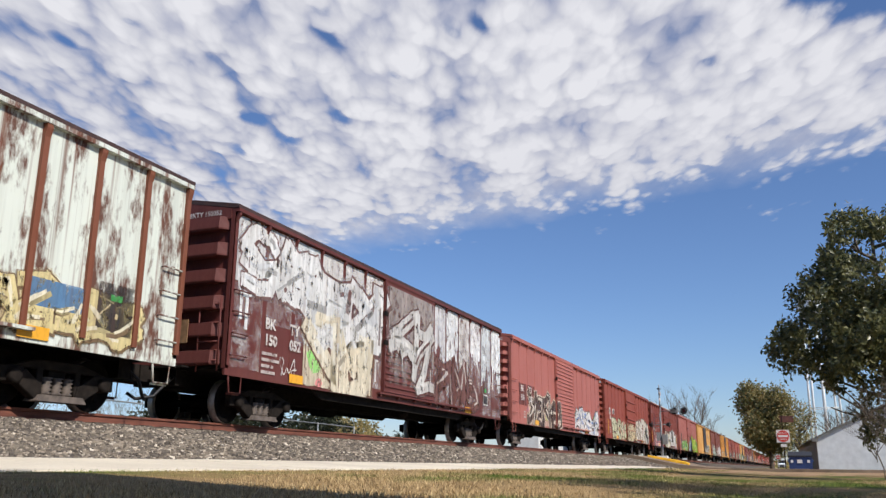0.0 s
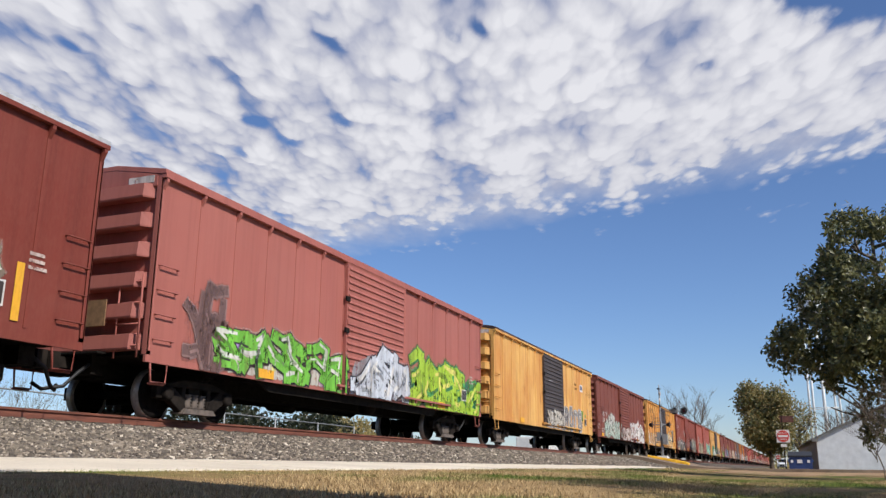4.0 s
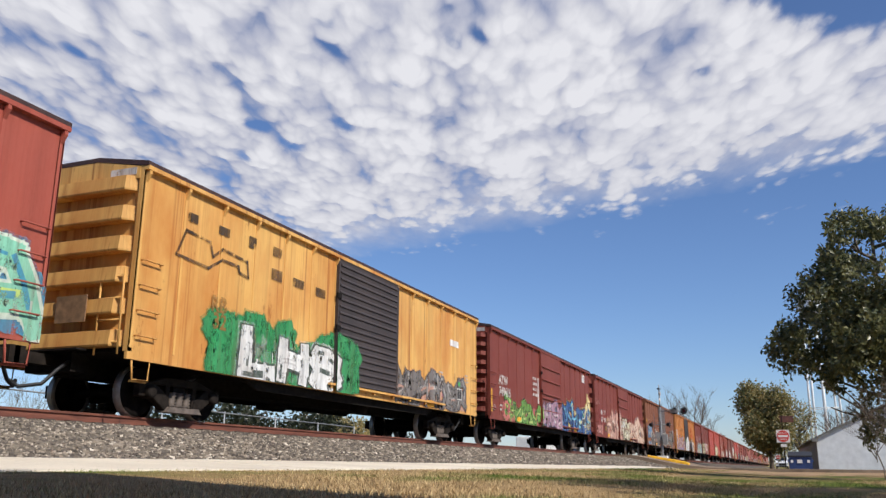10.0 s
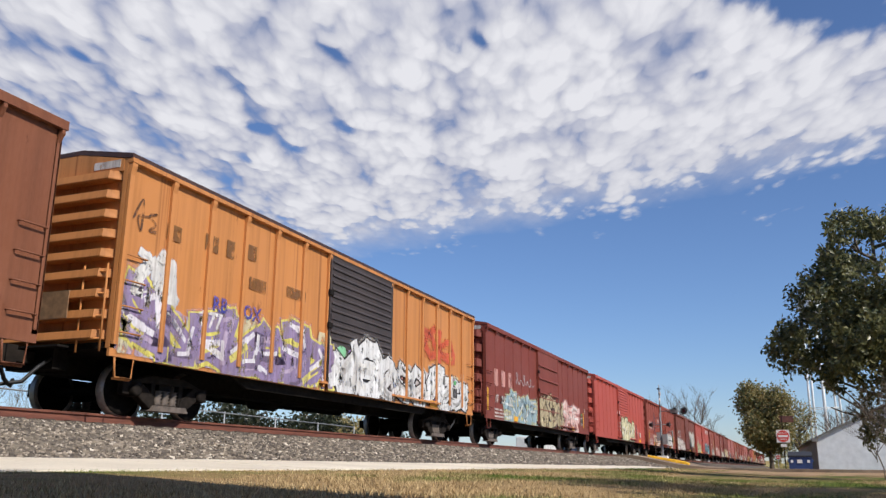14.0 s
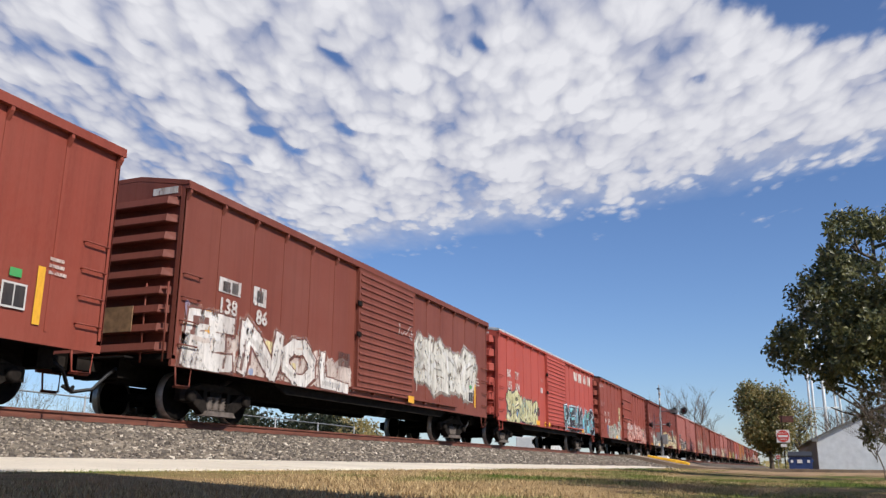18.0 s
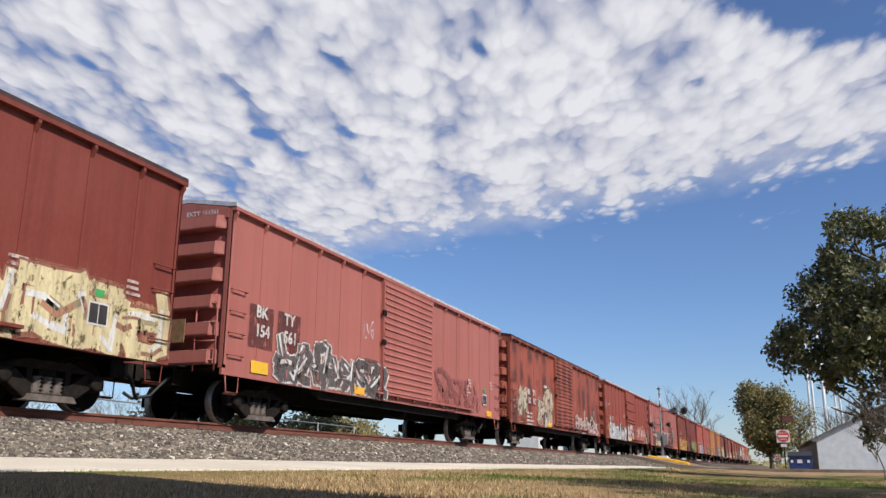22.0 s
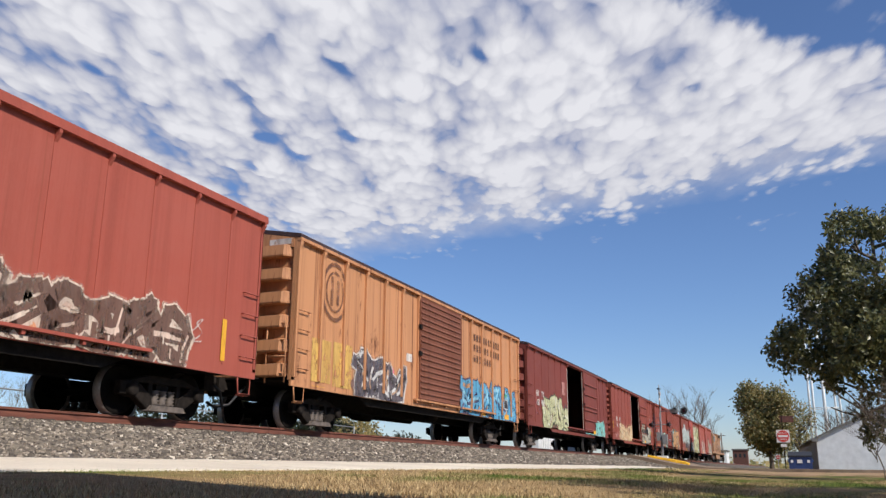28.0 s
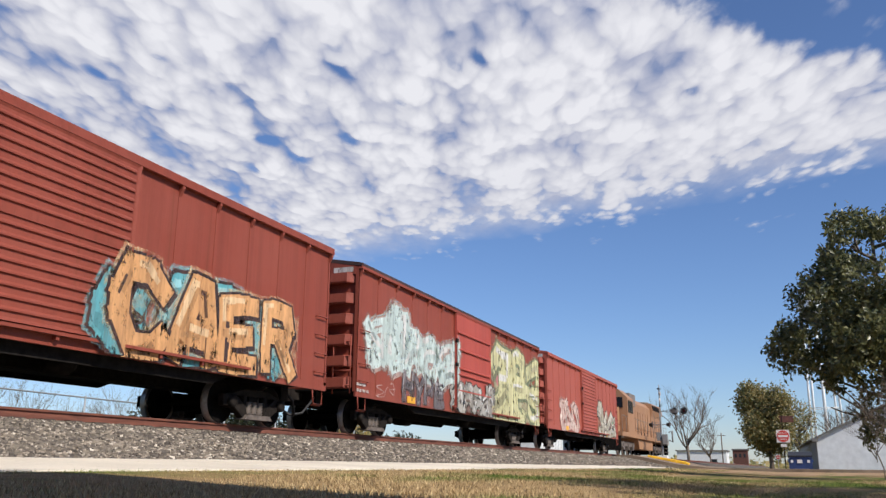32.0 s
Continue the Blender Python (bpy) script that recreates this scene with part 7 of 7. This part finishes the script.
def dumpster():
    g = new("dumpster")
    g.location = (66.0, -0.68, 0.05)
    tagged(g, "blue steel dumpster with a dark lid", "dumpster")
    bm = bmesh.new()
    prism(bm, [(-0.75, 0.15), (0.75, 0.15), (0.8, 1.25), (-0.85, 0.95)], 1, -0.76, 0.76)
    b = part("bin", bm, MAT["blue"], g)
    for y, w, h in ((-0.52, 0.09, 0.09), (0.05, 0.16, 0.12), (0.55, 0.08, 0.09)):
        part("panel_mark", boxes((-0.84, -0.80, y - w, y + w, 0.66 - h, 0.66 + h)), MAT["white"], b)
    for y in (-0.78, 0.76):
        part("lift_pocket", boxes((-0.4, 0.4, y - 0.06, y + 0.08, 0.6, 0.8)), MAT["blue"], b)
    bm = bmesh.new()
    prism(bm, [(-0.9, 0.97), (0.84, 1.28), (0.84, 1.36), (-0.9, 1.05)], 1, -0.79, 0.79)
    part("lid", bm, MAT["black"], g, "dark plastic lid")
    for x in (-0.6, 0.6):
        for y in (-0.62, 0.62):
            part("foot", boxes((x - 0.06, x + 0.06, y - 0.06, y + 0.06, 0.0, 0.16)), MAT["under"], g)


def shed():
    """The pale metal building: a gabled front of upright ribbed sheets."""
    g = new("metal_shed")
    g.matrix_basis = pose(78.0, -2.2, 0.0, 0, 0, 1.8)
    tagged(g, "pale grey-white metal shed with a gable roof", "shed")
    W, H, R, L = 10.6, 2.7, 5.3, 32.0
    n = 30
    for i in range(n):
        y0, y1 = -W * i / n, -W * (i + 1) / n
        def top(y):
            return H + (R - H) * (1 - abs(-y - W / 2) / (W / 2))
        bm = bmesh.new()
        prism(bm, [(y1 + 0.001, 0.0), (y0 - 0.001, 0.0), (y0 - 0.001, top(y0)), (y1 + 0.001, top(y1))], 0, 0.0, 0.05)
        box(bm, -0.004, 0.0, y0 - 0.06, y0 - 0.03, 0.0, min(top(y0 - 0.03), top(y0 - 0.06)))
        part("siding_sheet", bm, MAT["siding"], g)
    part("side_wall", boxes((0.05, L, -0.05, 0.0, 0, H)), MAT["roofing"], g, "dull grey side wall")
    part("side_wall", boxes((0.05, L, -W, -W + 0.05, 0, H)), MAT["siding"], g)
    for a, b in ((0.35, -W / 2), (-W / 2, -W - 0.35)):
        bm = bmesh.new()
        za = H - 0.14 if a > 0 else R
        zb = R if a > 0 else H - 0.14
        prism(bm, [(a, za), (b, zb), (b, zb + 0.09), (a, za + 0.09)], 0, -0.35, L + 0.3)
        part("roof", bm, MAT["roofing"], g)
    part("fascia", boxes((-0.37, -0.34, -0.1, 0.36, H - 0.3, H - 0.06)), MAT["roofing"], g)


def water_tower():
    g = new("water_tower")
    g.location = (179.7, -7.2, 0.0)
    tagged(g, "white water tower on splayed steel legs", "water tower")
    part("tank", made(lathe, [(28.2, 0.5), (28.9, 1.9), (30.0, 2.75), (31.2, 3.0), (33.2, 3.0), (34.6, 2.2), (35.4, 0.4)], (0, 0, 0), "z", 28), MAT["tank"], g)
    part("riser", made(lathe, [(0, 0.3), (28.5, 0.3)], (0, 0, 0), "z", 14), MAT["tank"], g)
    for i in range(4):
        a = radians(52 + 90 * i)
        c, s = math.cos(a), math.sin(a)
        part("leg", rods([[(3.6 * c, 3.6 * s, 0), (2.9 * c, 2.9 * s, 31.0)]], 0.21, 8), MAT["tank"], g)
        b = radians(142 + 90 * i)
        for z in (11.5, 21.0):
            r = 3.6 - 0.7 * z / 31
            part("strut", rods([[(r * c, r * s, z), (r * math.cos(b), r * math.sin(b), z)]], 0.09, 6), MAT["tank"], g)
    part("balcony", made(lathe, [(31.0, 3.35), (31.1, 3.35)], (0, 0, 0), "z", 28), MAT["tank"], g)


def far_buildings():
    g = new("white_building")
    g.location = (300, 19.5, 0)
    tagged(g, "low white building across the tracks", "building")
    part("wall", boxes((0, 14, 0, 16, 0, 5.6)), MAT["pale"], g)
    part("roof", boxes((-0.4, 14.4, -0.4, 16.4, 5.6, 6.0)), MAT["roofing"], g)
    part("door", boxes((-0.06, 0.0, 3.0, 5.0, 0, 3.0)), MAT["glass"], g)
    g = new("red_building")
    g.location = (430, 18.4, 0)
    tagged(g, "dark red two-storey building far along the track", "building")
    part("wall", boxes((0, 10, 0, 6.6, 0, 8.4)), MAT["brick"], g)
    part("roof", boxes((-0.4, 10.4, -0.4, 7.0, 8.4, 9.0)), MAT["roofing"], g)
    for i in range(3):
        part("window", boxes((-0.06, 0.0, 0.8 + 2.0 * i, 1.8 + 2.0 * i, 5.0, 6.8)), MAT["glass"], g)
    g = new("white_trailer")
    g.location = (86, 24.0, 0.3)
    tagged(g, "white box trailer parked beyond the tracks", "trailer")
    bm = boxes((0, 10, 0, 2.5, 1.0, 3.0))
    bmesh.ops.bevel(bm, geom=bm.edges[:], offset=0.06, segments=1, affect="EDGES")
    b = part("body", bm, MAT["pale"], g)
    for i in range(14):
        part("side_rib", boxes((0.3 + 0.7 * i, 0.36 + 0.7 * i, -0.03, 0.0, 1.05, 2.95)), MAT["steel"], b)
    for x in (1.4, 8.0, 9.1):
        part("wheel", made(lathe, [(-0.12, 0.3), (-0.12, 0.5), (0.12, 0.5), (0.12, 0.3)], (x, 0.3, 0.5), "y", 16), MAT["rubber"], g)
    g = new("utility_pole")
    g.location = (250, 17.2, 0)
    tagged(g, "wooden utility pole with crossarm", "pole")
    part("pole", rods([[(0, 0, 0), (0, 0, 9.6)]], 0.16, 8), MAT["bark"], g)
    part("crossarm", boxes((-0.06, 0.06, -1.1, 1.1, 8.9, 9.05)), MAT["bark"], g)


def fence():
    g = new("fence")
    tagged(g, "low galvanised pipe fence beyond the track", "fence")
    y = 17.0
    def top(x):
        return 2.08 - 0.008 * x
    for i in range(15):
        x = -10 + 3.0 * i
        part("post", rods([[(x, y, 0.15), (x, y, top(x) + 0.05)]], 0.024, 8), MAT["steel"], g)
    for dz in (0.0, -0.55):
        part("rail", rods([[(-10, y, top(-10) + dz), (32, y, top(32) + dz)]], 0.02, 8), MAT["steel"], g)


def house_behind():
    """The house at the viewer's back, whose corner shades the turf."""
    g = new("house")
    g.location = (0, 0, 0)
    tagged(g, "plain pale house behind the viewer", "house")
    part("wall", boxes((-10.5, 1.45, -9.0, -3.2, 0, 8.2)), MAT["pale"], g)
    bm = bmesh.new()
    low = [bm.verts.new(p) for p in ((-10.6, -9.1, 8.2), (1.5, -9.1, 8.2), (1.5, -3.15, 8.2), (-10.6, -3.15, 8.2))]
    high = [bm.verts.new((x, -6.1, 9.3)) for x in (-7.6, -1.9)]
    for f in ((low[0], low[1], high[1], high[0]), (low[1], low[2], high[1]), (low[2], low[3], high[0], high[1]), (low[3], low[0], high[0]), low[::-1]):
        bm.faces.new(f)
    part("roof", bm, MAT["roofing"], g)


signal(), relay_cabinet(), road_sign(), dumpster(), shed(), water_tower(), far_buildings(), fence(), house_behind()


def van():
    g = new("van")
    tagged(g, "white van driving up the side street", "van")
    bm = bmesh.new()
    prism(bm, [(0.1, 0.35), (5.2, 0.35), (5.2, 2.1), (1.6, 2.15), (0.95, 1.35), (0.1, 1.15)], 1, -0.95, 0.95)
    bmesh.ops.bevel(bm, geom=bm.edges[:], offset=0.07, segments=2, affect="EDGES")
    b = part("body", bm, MAT["tank"], g)
    bm = bmesh.new()
    prism(bm, [(0.96, 1.40), (1.50, 2.06), (1.44, 2.06), (0.90, 1.40)], 1, -0.78, 0.78)
    part("windscreen", bm, MAT["glass"], b)
    part("grille", boxes((0.06, 0.12, -0.5, 0.5, 0.6, 0.95)), MAT["black"], b)
    for y in (-0.86, 0.56):
        part("headlight", boxes((0.06, 0.12, y, y + 0.3, 0.78, 1.0)), MAT["steel"], b)
    part("bumper", boxes((0.0, 0.14, -0.92, 0.92, 0.36, 0.56)), MAT["black"], b)
    for x in (1.0, 4.2):
        for y in (-0.95, 0.73):
            part("wheel", made(lathe, [(0, 0.24), (0, 0.35), (0.22, 0.35), (0.22, 0.24)], (x, y, 0.35), "y", 16), MAT["rubber"], g)
    return g


VAN = van()


# ---------------------------------------------------------------- trees and shrubs
def leaf_mesh(name, pos, size, rng, mat, droop=0.35, long=2.1):
    """Folded leaves, four corners each, at the given places."""
    n = len(pos)
    d = rng.normal(size=(n, 3))
    d[:, 2] -= droop
    d /= np.linalg.norm(d, axis=1)[:, None]
    u = np.cross(d, rng.normal(size=(n, 3)))
    u /= np.linalg.norm(u, axis=1)[:, None]
    w = np.cross(d, u)
    s = (size * rng.uniform(0.7, 1.35, n))[:, None]
    a = pos
    b = pos + d * s * 0.5 * long + u * s * 0.5 + w * s * 0.12
    c = pos + d * s * long
    e = pos + d * s * 0.5 * long - u * s * 0.5 + w * s * 0.12
    v = np.stack([a, b, c, e], 1).reshape(-1, 3)
    k = np.arange(n)[:, None] * 4
    f = np.concatenate([k + [[0, 1, 2]], k + [[0, 2, 3]]], 0)
    return from_arrays(name, v, f, mat)


def crown_points(rng, n_clumps, per, inside, box3, spread):
    """Leaf places in clumps that fill a form."""
    lo, hi = np.array(box3[0]), np.array(box3[1])
    c = []
    while len(c) < n_clumps:
        p = lo + (hi - lo) * rng.random(3)
        if inside(p):
            c.append(p)
    c = np.array(c)
    pts = np.repeat(c, per, 0) + rng.normal(size=(n_clumps * per, 3)) * spread
    return c, pts


def branches(bm, rng, start, direction, length, r, depth, out_tips, lift=0.12):
    p, d = Vector(start), Vector(direction).normalized()
    path = [p.copy()]
    for i in range(4):
        d = (d + Vector((rng.uniform(-1, 1), rng.uniform(-1, 1), rng.uniform(-0.6, 0.9))) * 0.22 + Vector((0, 0, lift * 0.4))).normalized()
        p = p + d * length / 4
        path.append(p.copy())
    rod(bm, path, r, 5 if depth > 1 else 4, 0, r * 0.55)
    out_tips.append(p.copy())
    if depth <= 0:
        return
    for k in range(3 if depth > 1 else 4):
        q = path[rng.choice((2, 3, 4))]
        nd = (d + Vector((rng.uniform(-1, 1), rng.uniform(-1, 1), rng.uniform(-0.35, 0.8))) * 0.95).normalized()
        branches(bm, rng, q, nd, length * rng.uniform(0.55, 0.78), r * 0.52, depth - 1, out_tips, lift)


def magnolia(name, at, label, seed, clumps, reach=3.1, height=6.6):
    rng, r2 = np.random.default_rng(seed), random.Random(seed)
    g = new(name)
    g.location = at
    tagged(g, label, "tree")
    bm, tips = bmesh.new(), []
    rod(bm, [(0, 0, -0.1), (0.05, 0.02, 1.2), (0.0, 0.1, 3.0), (0.05, 0.0, height - 0.6)], 0.17, 9, 0, 0.03)
    for i in range(16):
        z, a = 0.9 + (height - 2.0) * i / 16, 2.4 * i
        branches(bm, r2, (0, 0, z), (math.cos(a), math.sin(a), 0.25), reach * 0.55 * (1 - 0.6 * i / 16), 0.05, 1, tips)
    part("trunk", bm, MAT["bark"], g)
    bumps = [(r2.uniform(0, 6.28), r2.uniform(0.9, height), r2.uniform(0.06, 0.30)) for i in range(40)]

    steps = ((0.0, 0.22), (0.13, 0.30), (0.21, 0.44), (0.30, 0.80), (0.38, 1.0), (0.50, 0.96), (0.64, 0.80), (0.78, 0.56), (0.88, 0.33), (1.0, 0.07))

    def inside(p):
        h = (p[2] - 0.75) / (height - 0.75)
        if not 0 < h < 1:
            return False
        i = max(k for k in range(9) if steps[k][0] <= h)
        (h0, r0), (h1, r1) = steps[i], steps[i + 1]
        r = reach * (r0 + (r1 - r0) * (h - h0) / (h1 - h0))
        a = math.atan2(p[1], p[0])
        for ba, bz, k in bumps:
            da = (a - ba + math.pi) % (2 * math.pi) - math.pi
            r *= 1 + (0.5 * k if k < 0.16 else -0.75 * k) * math.exp(-(da / 0.35) ** 2 - ((p[2] - bz) / 0.5) ** 2)
        d = Vector(p) - Vector((0, 0, height * 0.45))
        d.normalize()
        r *= 0.92 + 0.34 * noise.noise(d * 2.6 + Vector((seed, 0, 0))) + 0.36 * noise.noise(d * 5.5)
        q = math.hypot(p[0], p[1]) / max(r, 0.05)
        return 0.3 < q < 1 and noise.noise((p[0] * 1.5 + 7, p[1] * 1.5, p[2] * 1.5)) > 0.13

    c, pts = crown_points(rng, clumps, 15, inside, ((-reach * 1.3, -reach * 1.3, 0.7), (reach * 1.3, reach * 1.3, height)), 0.075)
    part("crown", leaf_mesh("crown", pts, 0.062, rng, MAT["leaf"]), None, g, "glossy dark green leaves")
    return g


def oak(name, at, label, seed, reach, low, high, clumps, mat, size=0.2, per=9, depth=2, trunk_r=0.3):
    """A broad tree: limbs, and a crown of many leaf clumps with gaps."""
    rng, r2 = np.random.default_rng(seed), random.Random(seed)
    g = new(name)
    g.location = at
    tagged(g, label, "tree")
    bm, tips = bmesh.new(), []
    rod(bm, [(0, 0, -0.2), (0.1, 0, low * 0.6), (0, 0.1, (low + high) / 2)], trunk_r, 9, 0, trunk_r * 0.5)
    for i in range(8):
        a = 0.8 * i
        branches(bm, r2, (0, 0, low + (high - low) * 0.07 * i), (math.cos(a), math.sin(a), 0.7), reach * 0.6, trunk_r * 0.4, depth, tips)
    part("trunk", bm, MAT["bark"], g)
    lobes = [(Vector((r2.uniform(-1, 1), r2.uniform(-1, 1), r2.uniform(-1, 1))).normalized() * r2.uniform(0.25, 0.72), r2.uniform(0.28, 0.5)) for i in range(26)]
    mid, half = (low + high) / 2, (high - low) / 2

    def inside(p):
        q = Vector((p[0] / reach, p[1] / reach, (p[2] - mid) / half))
        return any((q - c).length < r and (q - c).length > r * 0.3 for c, r in lobes)

    c, pts = crown_points(rng, clumps, per, inside, ((-reach, -reach, low), (reach, reach, high)), size * 1.6)
    part("crown", leaf_mesh("crown", pts, size, rng, mat, 0.15, 1.4), None, g)
    return g


def bare_tree(name, at, label, seed, height, depth=3, category="tree", r=0.22):
    r2 = random.Random(seed)
    g = new(name)
    g.location = at
    tagged(g, label, category)
    bm, tips = bmesh.new(), []
    rod(bm, [(0, 0, -0.2), (0.1, 0, height * 0.15), (0.1, 0.1, height * 0.35)], r, 8, 0, r * 0.8)
    part("trunk", bm, MAT["bark"], g)
    for i in range(7):
        bm = bmesh.new()
        a = 0.9 * i
        branches(bm, r2, (0.1, 0.1, height * (0.22 + 0.02 * i)), (math.cos(a) * 0.8, math.sin(a) * 0.8, 0.9), height * 0.36, r * 0.55, depth, tips)
        part("limb", bm, MAT["bark"], g)
    return g


def bush(at, label, seed, reach, high, clumps, mat, size=0.12):
    rng = np.random.default_rng(seed)
    g = new("bush")
    g.location = at
    tagged(g, label, "bush", "bushes beyond the track")
    r2 = random.Random(seed)
    bm, tips = bmesh.new(), []
    for i in range(7):
        branches(bm, r2, (0, 0, 0), (math.cos(i), math.sin(i), 1.2), high * 0.6, 0.04, 1, tips)
    part("stems", bm, MAT["bark"], g)
    lobes = [(r2.uniform(-0.7, 0.7), r2.uniform(-0.7, 0.7), r2.uniform(0.2, 0.7), r2.uniform(0.25, 0.42)) for i in range(14)]

    def inside(p):
        return any((p[0] / reach - a) ** 2 + (p[1] / reach - b) ** 2 + (p[2] / high - c) ** 2 < r * r for a, b, c, r in lobes)

    c, pts = crown_points(rng, clumps, 9, inside, ((-reach, -reach, 0.05), (reach, reach, high * 1.1)), size * 1.4)
    part("foliage", leaf_mesh("foliage", pts, size, rng, mat, 0.1, 1.6), None, g)


def planting():
    magnolia("magnolia_tree", (22.2, -2.38, 0.0), "broad dark green magnolia tree with glossy leaves", 3, 2700, 2.75, 6.9)
    magnolia("garden_tree", (7.5, -7.2, 0.0), "leafy garden tree shading the turf", 8, 2200, 4.2, 9.5)
    oak("oak_tree", (92.0, 1.7, 0.0), "broad oak with green and brown autumn leaves", 5, 3.0, 1.0, 8.6, 2600, MAT["leaf_oak"], 0.17)
    oak("oak_tree", (120.0, -1.5, 0.0), "thin oak with sparse autumn leaves", 6, 2.3, 1.5, 9.4, 300, MAT["leaf_oak"], 0.17)
    bare_tree("bare_tree", (195.0, 20.6, 0.0), "tall leafless tree beyond the tracks", 11, 16.0, 4, r=0.36)
    bare_tree("bare_tree", (215.0, 17.6, 0.0), "leafless tree beyond the tracks", 12, 10.5, 4)
    bare_tree("bare_tree", (110.0, -6.2, 0.0), "leafless tree behind the shed", 14, 8.0, 3)
    bare_tree("bare_shrub", (18.4, -2.0, 0.0), "leafless twiggy shrub under the magnolia", 15, 1.9, 4, "shrub", 0.016)
    bare_tree("bare_shrub", (19.4, -1.75, 0.0), "leafless twiggy shrub under the magnolia", 16, 1.7, 4, "shrub", 0.014)
    bare_tree("bare_shrub", (18.9, -2.5, 0.0), "leafless twiggy shrub under the magnolia", 17, 2.0, 4, "shrub", 0.016)
    for i, (x, y, h) in enumerate(((31.0, 44.0, 5.0), (36.0, 45.0, 5.2), (26.5, 42.0, 4.2), (41.0, 46.0, 5.6), (45.5, 45.0, 5.0), (50.5, 46.0, 5.8), (56.0, 47.0, 5.4), (63.0, 48.0, 5.6))):
        bare_tree("bare_shrub", (x, y, 0.0), "grey leafless shrub beyond the track", 20 + i, h, 4, "shrub", 0.06)
    for i, (x, y, r, h, m) in enumerate(((30.0, 22.0, 2.2, 3.0, "bush"), (33.5, 22.5, 2.2, 2.8, "bush"), (37.0, 22.0, 2.4, 3.1, "bush"), (41.0, 23.0, 2.4, 3.0, "leaf_far"), (45.5, 24.0, 2.2, 2.8, "leaf_far"), (27.0, 22.5, 1.8, 2.4, "bush"), (52.0, 26.0, 2.6, 2.6, "bush"), (60.0, 28.0, 2.6, 2.6, "bush"))):
        bush((x, y, 0.1), "evergreen bush beyond the track" if m == "bush" else "yellow-green bush beyond the track", 40 + i, r, h, 420, MAT[m])


planting()


def far_woods():
    """A low line of winter woods round the horizon."""
    rng = np.random.default_rng(77)
    n = 26000
    a = rng.uniform(0, 2 * math.pi, n)
    d = rng.uniform(520, 760, n)
    z = 9.0 * rng.random(n) ** 1.4 * (0.65 + 0.35 * np.sin(a * 37) * np.sin(a * 11 + 1))
    pos = np.stack([np.sin(a) * d, np.cos(a) * d, z], 1)
    w = part("far_woods", leaf_mesh("far_woods", pos, 2.2, rng, MAT["leaf_far"], 0.0, 1.2))
    tagged(w, "low line of winter woods on the horizon", "woods", kind="stuff")


far_woods()


# ---------------------------------------------------------------- what moves
def motions():
    times = [0.0, 1 / 30] + [float(i) for i in range(1, 32)] + [32.0 - 1 / 30, 32.0]
    for car, s in TRAIN:
        walk(car, [(t, pose(s - run(t), TRACK_Y, RAIL_Z)) for t in times])
    walk(CLOUD, [(t, pose(4.06 * (t - 16), 1.44 * (t - 16), 0)) for t in times])
    walk(VAN, [(0.0, pose(225, 1.9, 0.04)), (5.0, pose(190, 1.6, 0.04)), (10.0, pose(150, 1.25, 0.04)), (11.5, pose(141, 0.2, 0.04, 0, 0, 30)), (13.0, pose(138, -5.5, 0.04, 0, 0, 75)), (16.0, pose(137, -18, 0.04, 0, 0, 88)), (32.0, pose(136.5, -40, 0.04, 0, 0, 89))])
    # the wheels turn as far as the train has gone; all share one set of keys
    first = WHEELS[0]
    walk(first, [(i / 30, Matrix.Rotation(-run(i / 30) / WHEEL_R, 4, "Y")) for i in range(961)])
    for w in WHEELS[1:]:
        w.rotation_mode = "QUATERNION"
        w.animation_data_create()
        w.animation_data.action = first.animation_data.action
        w.animation_data.action_slot = first.animation_data.action_slot


motions()
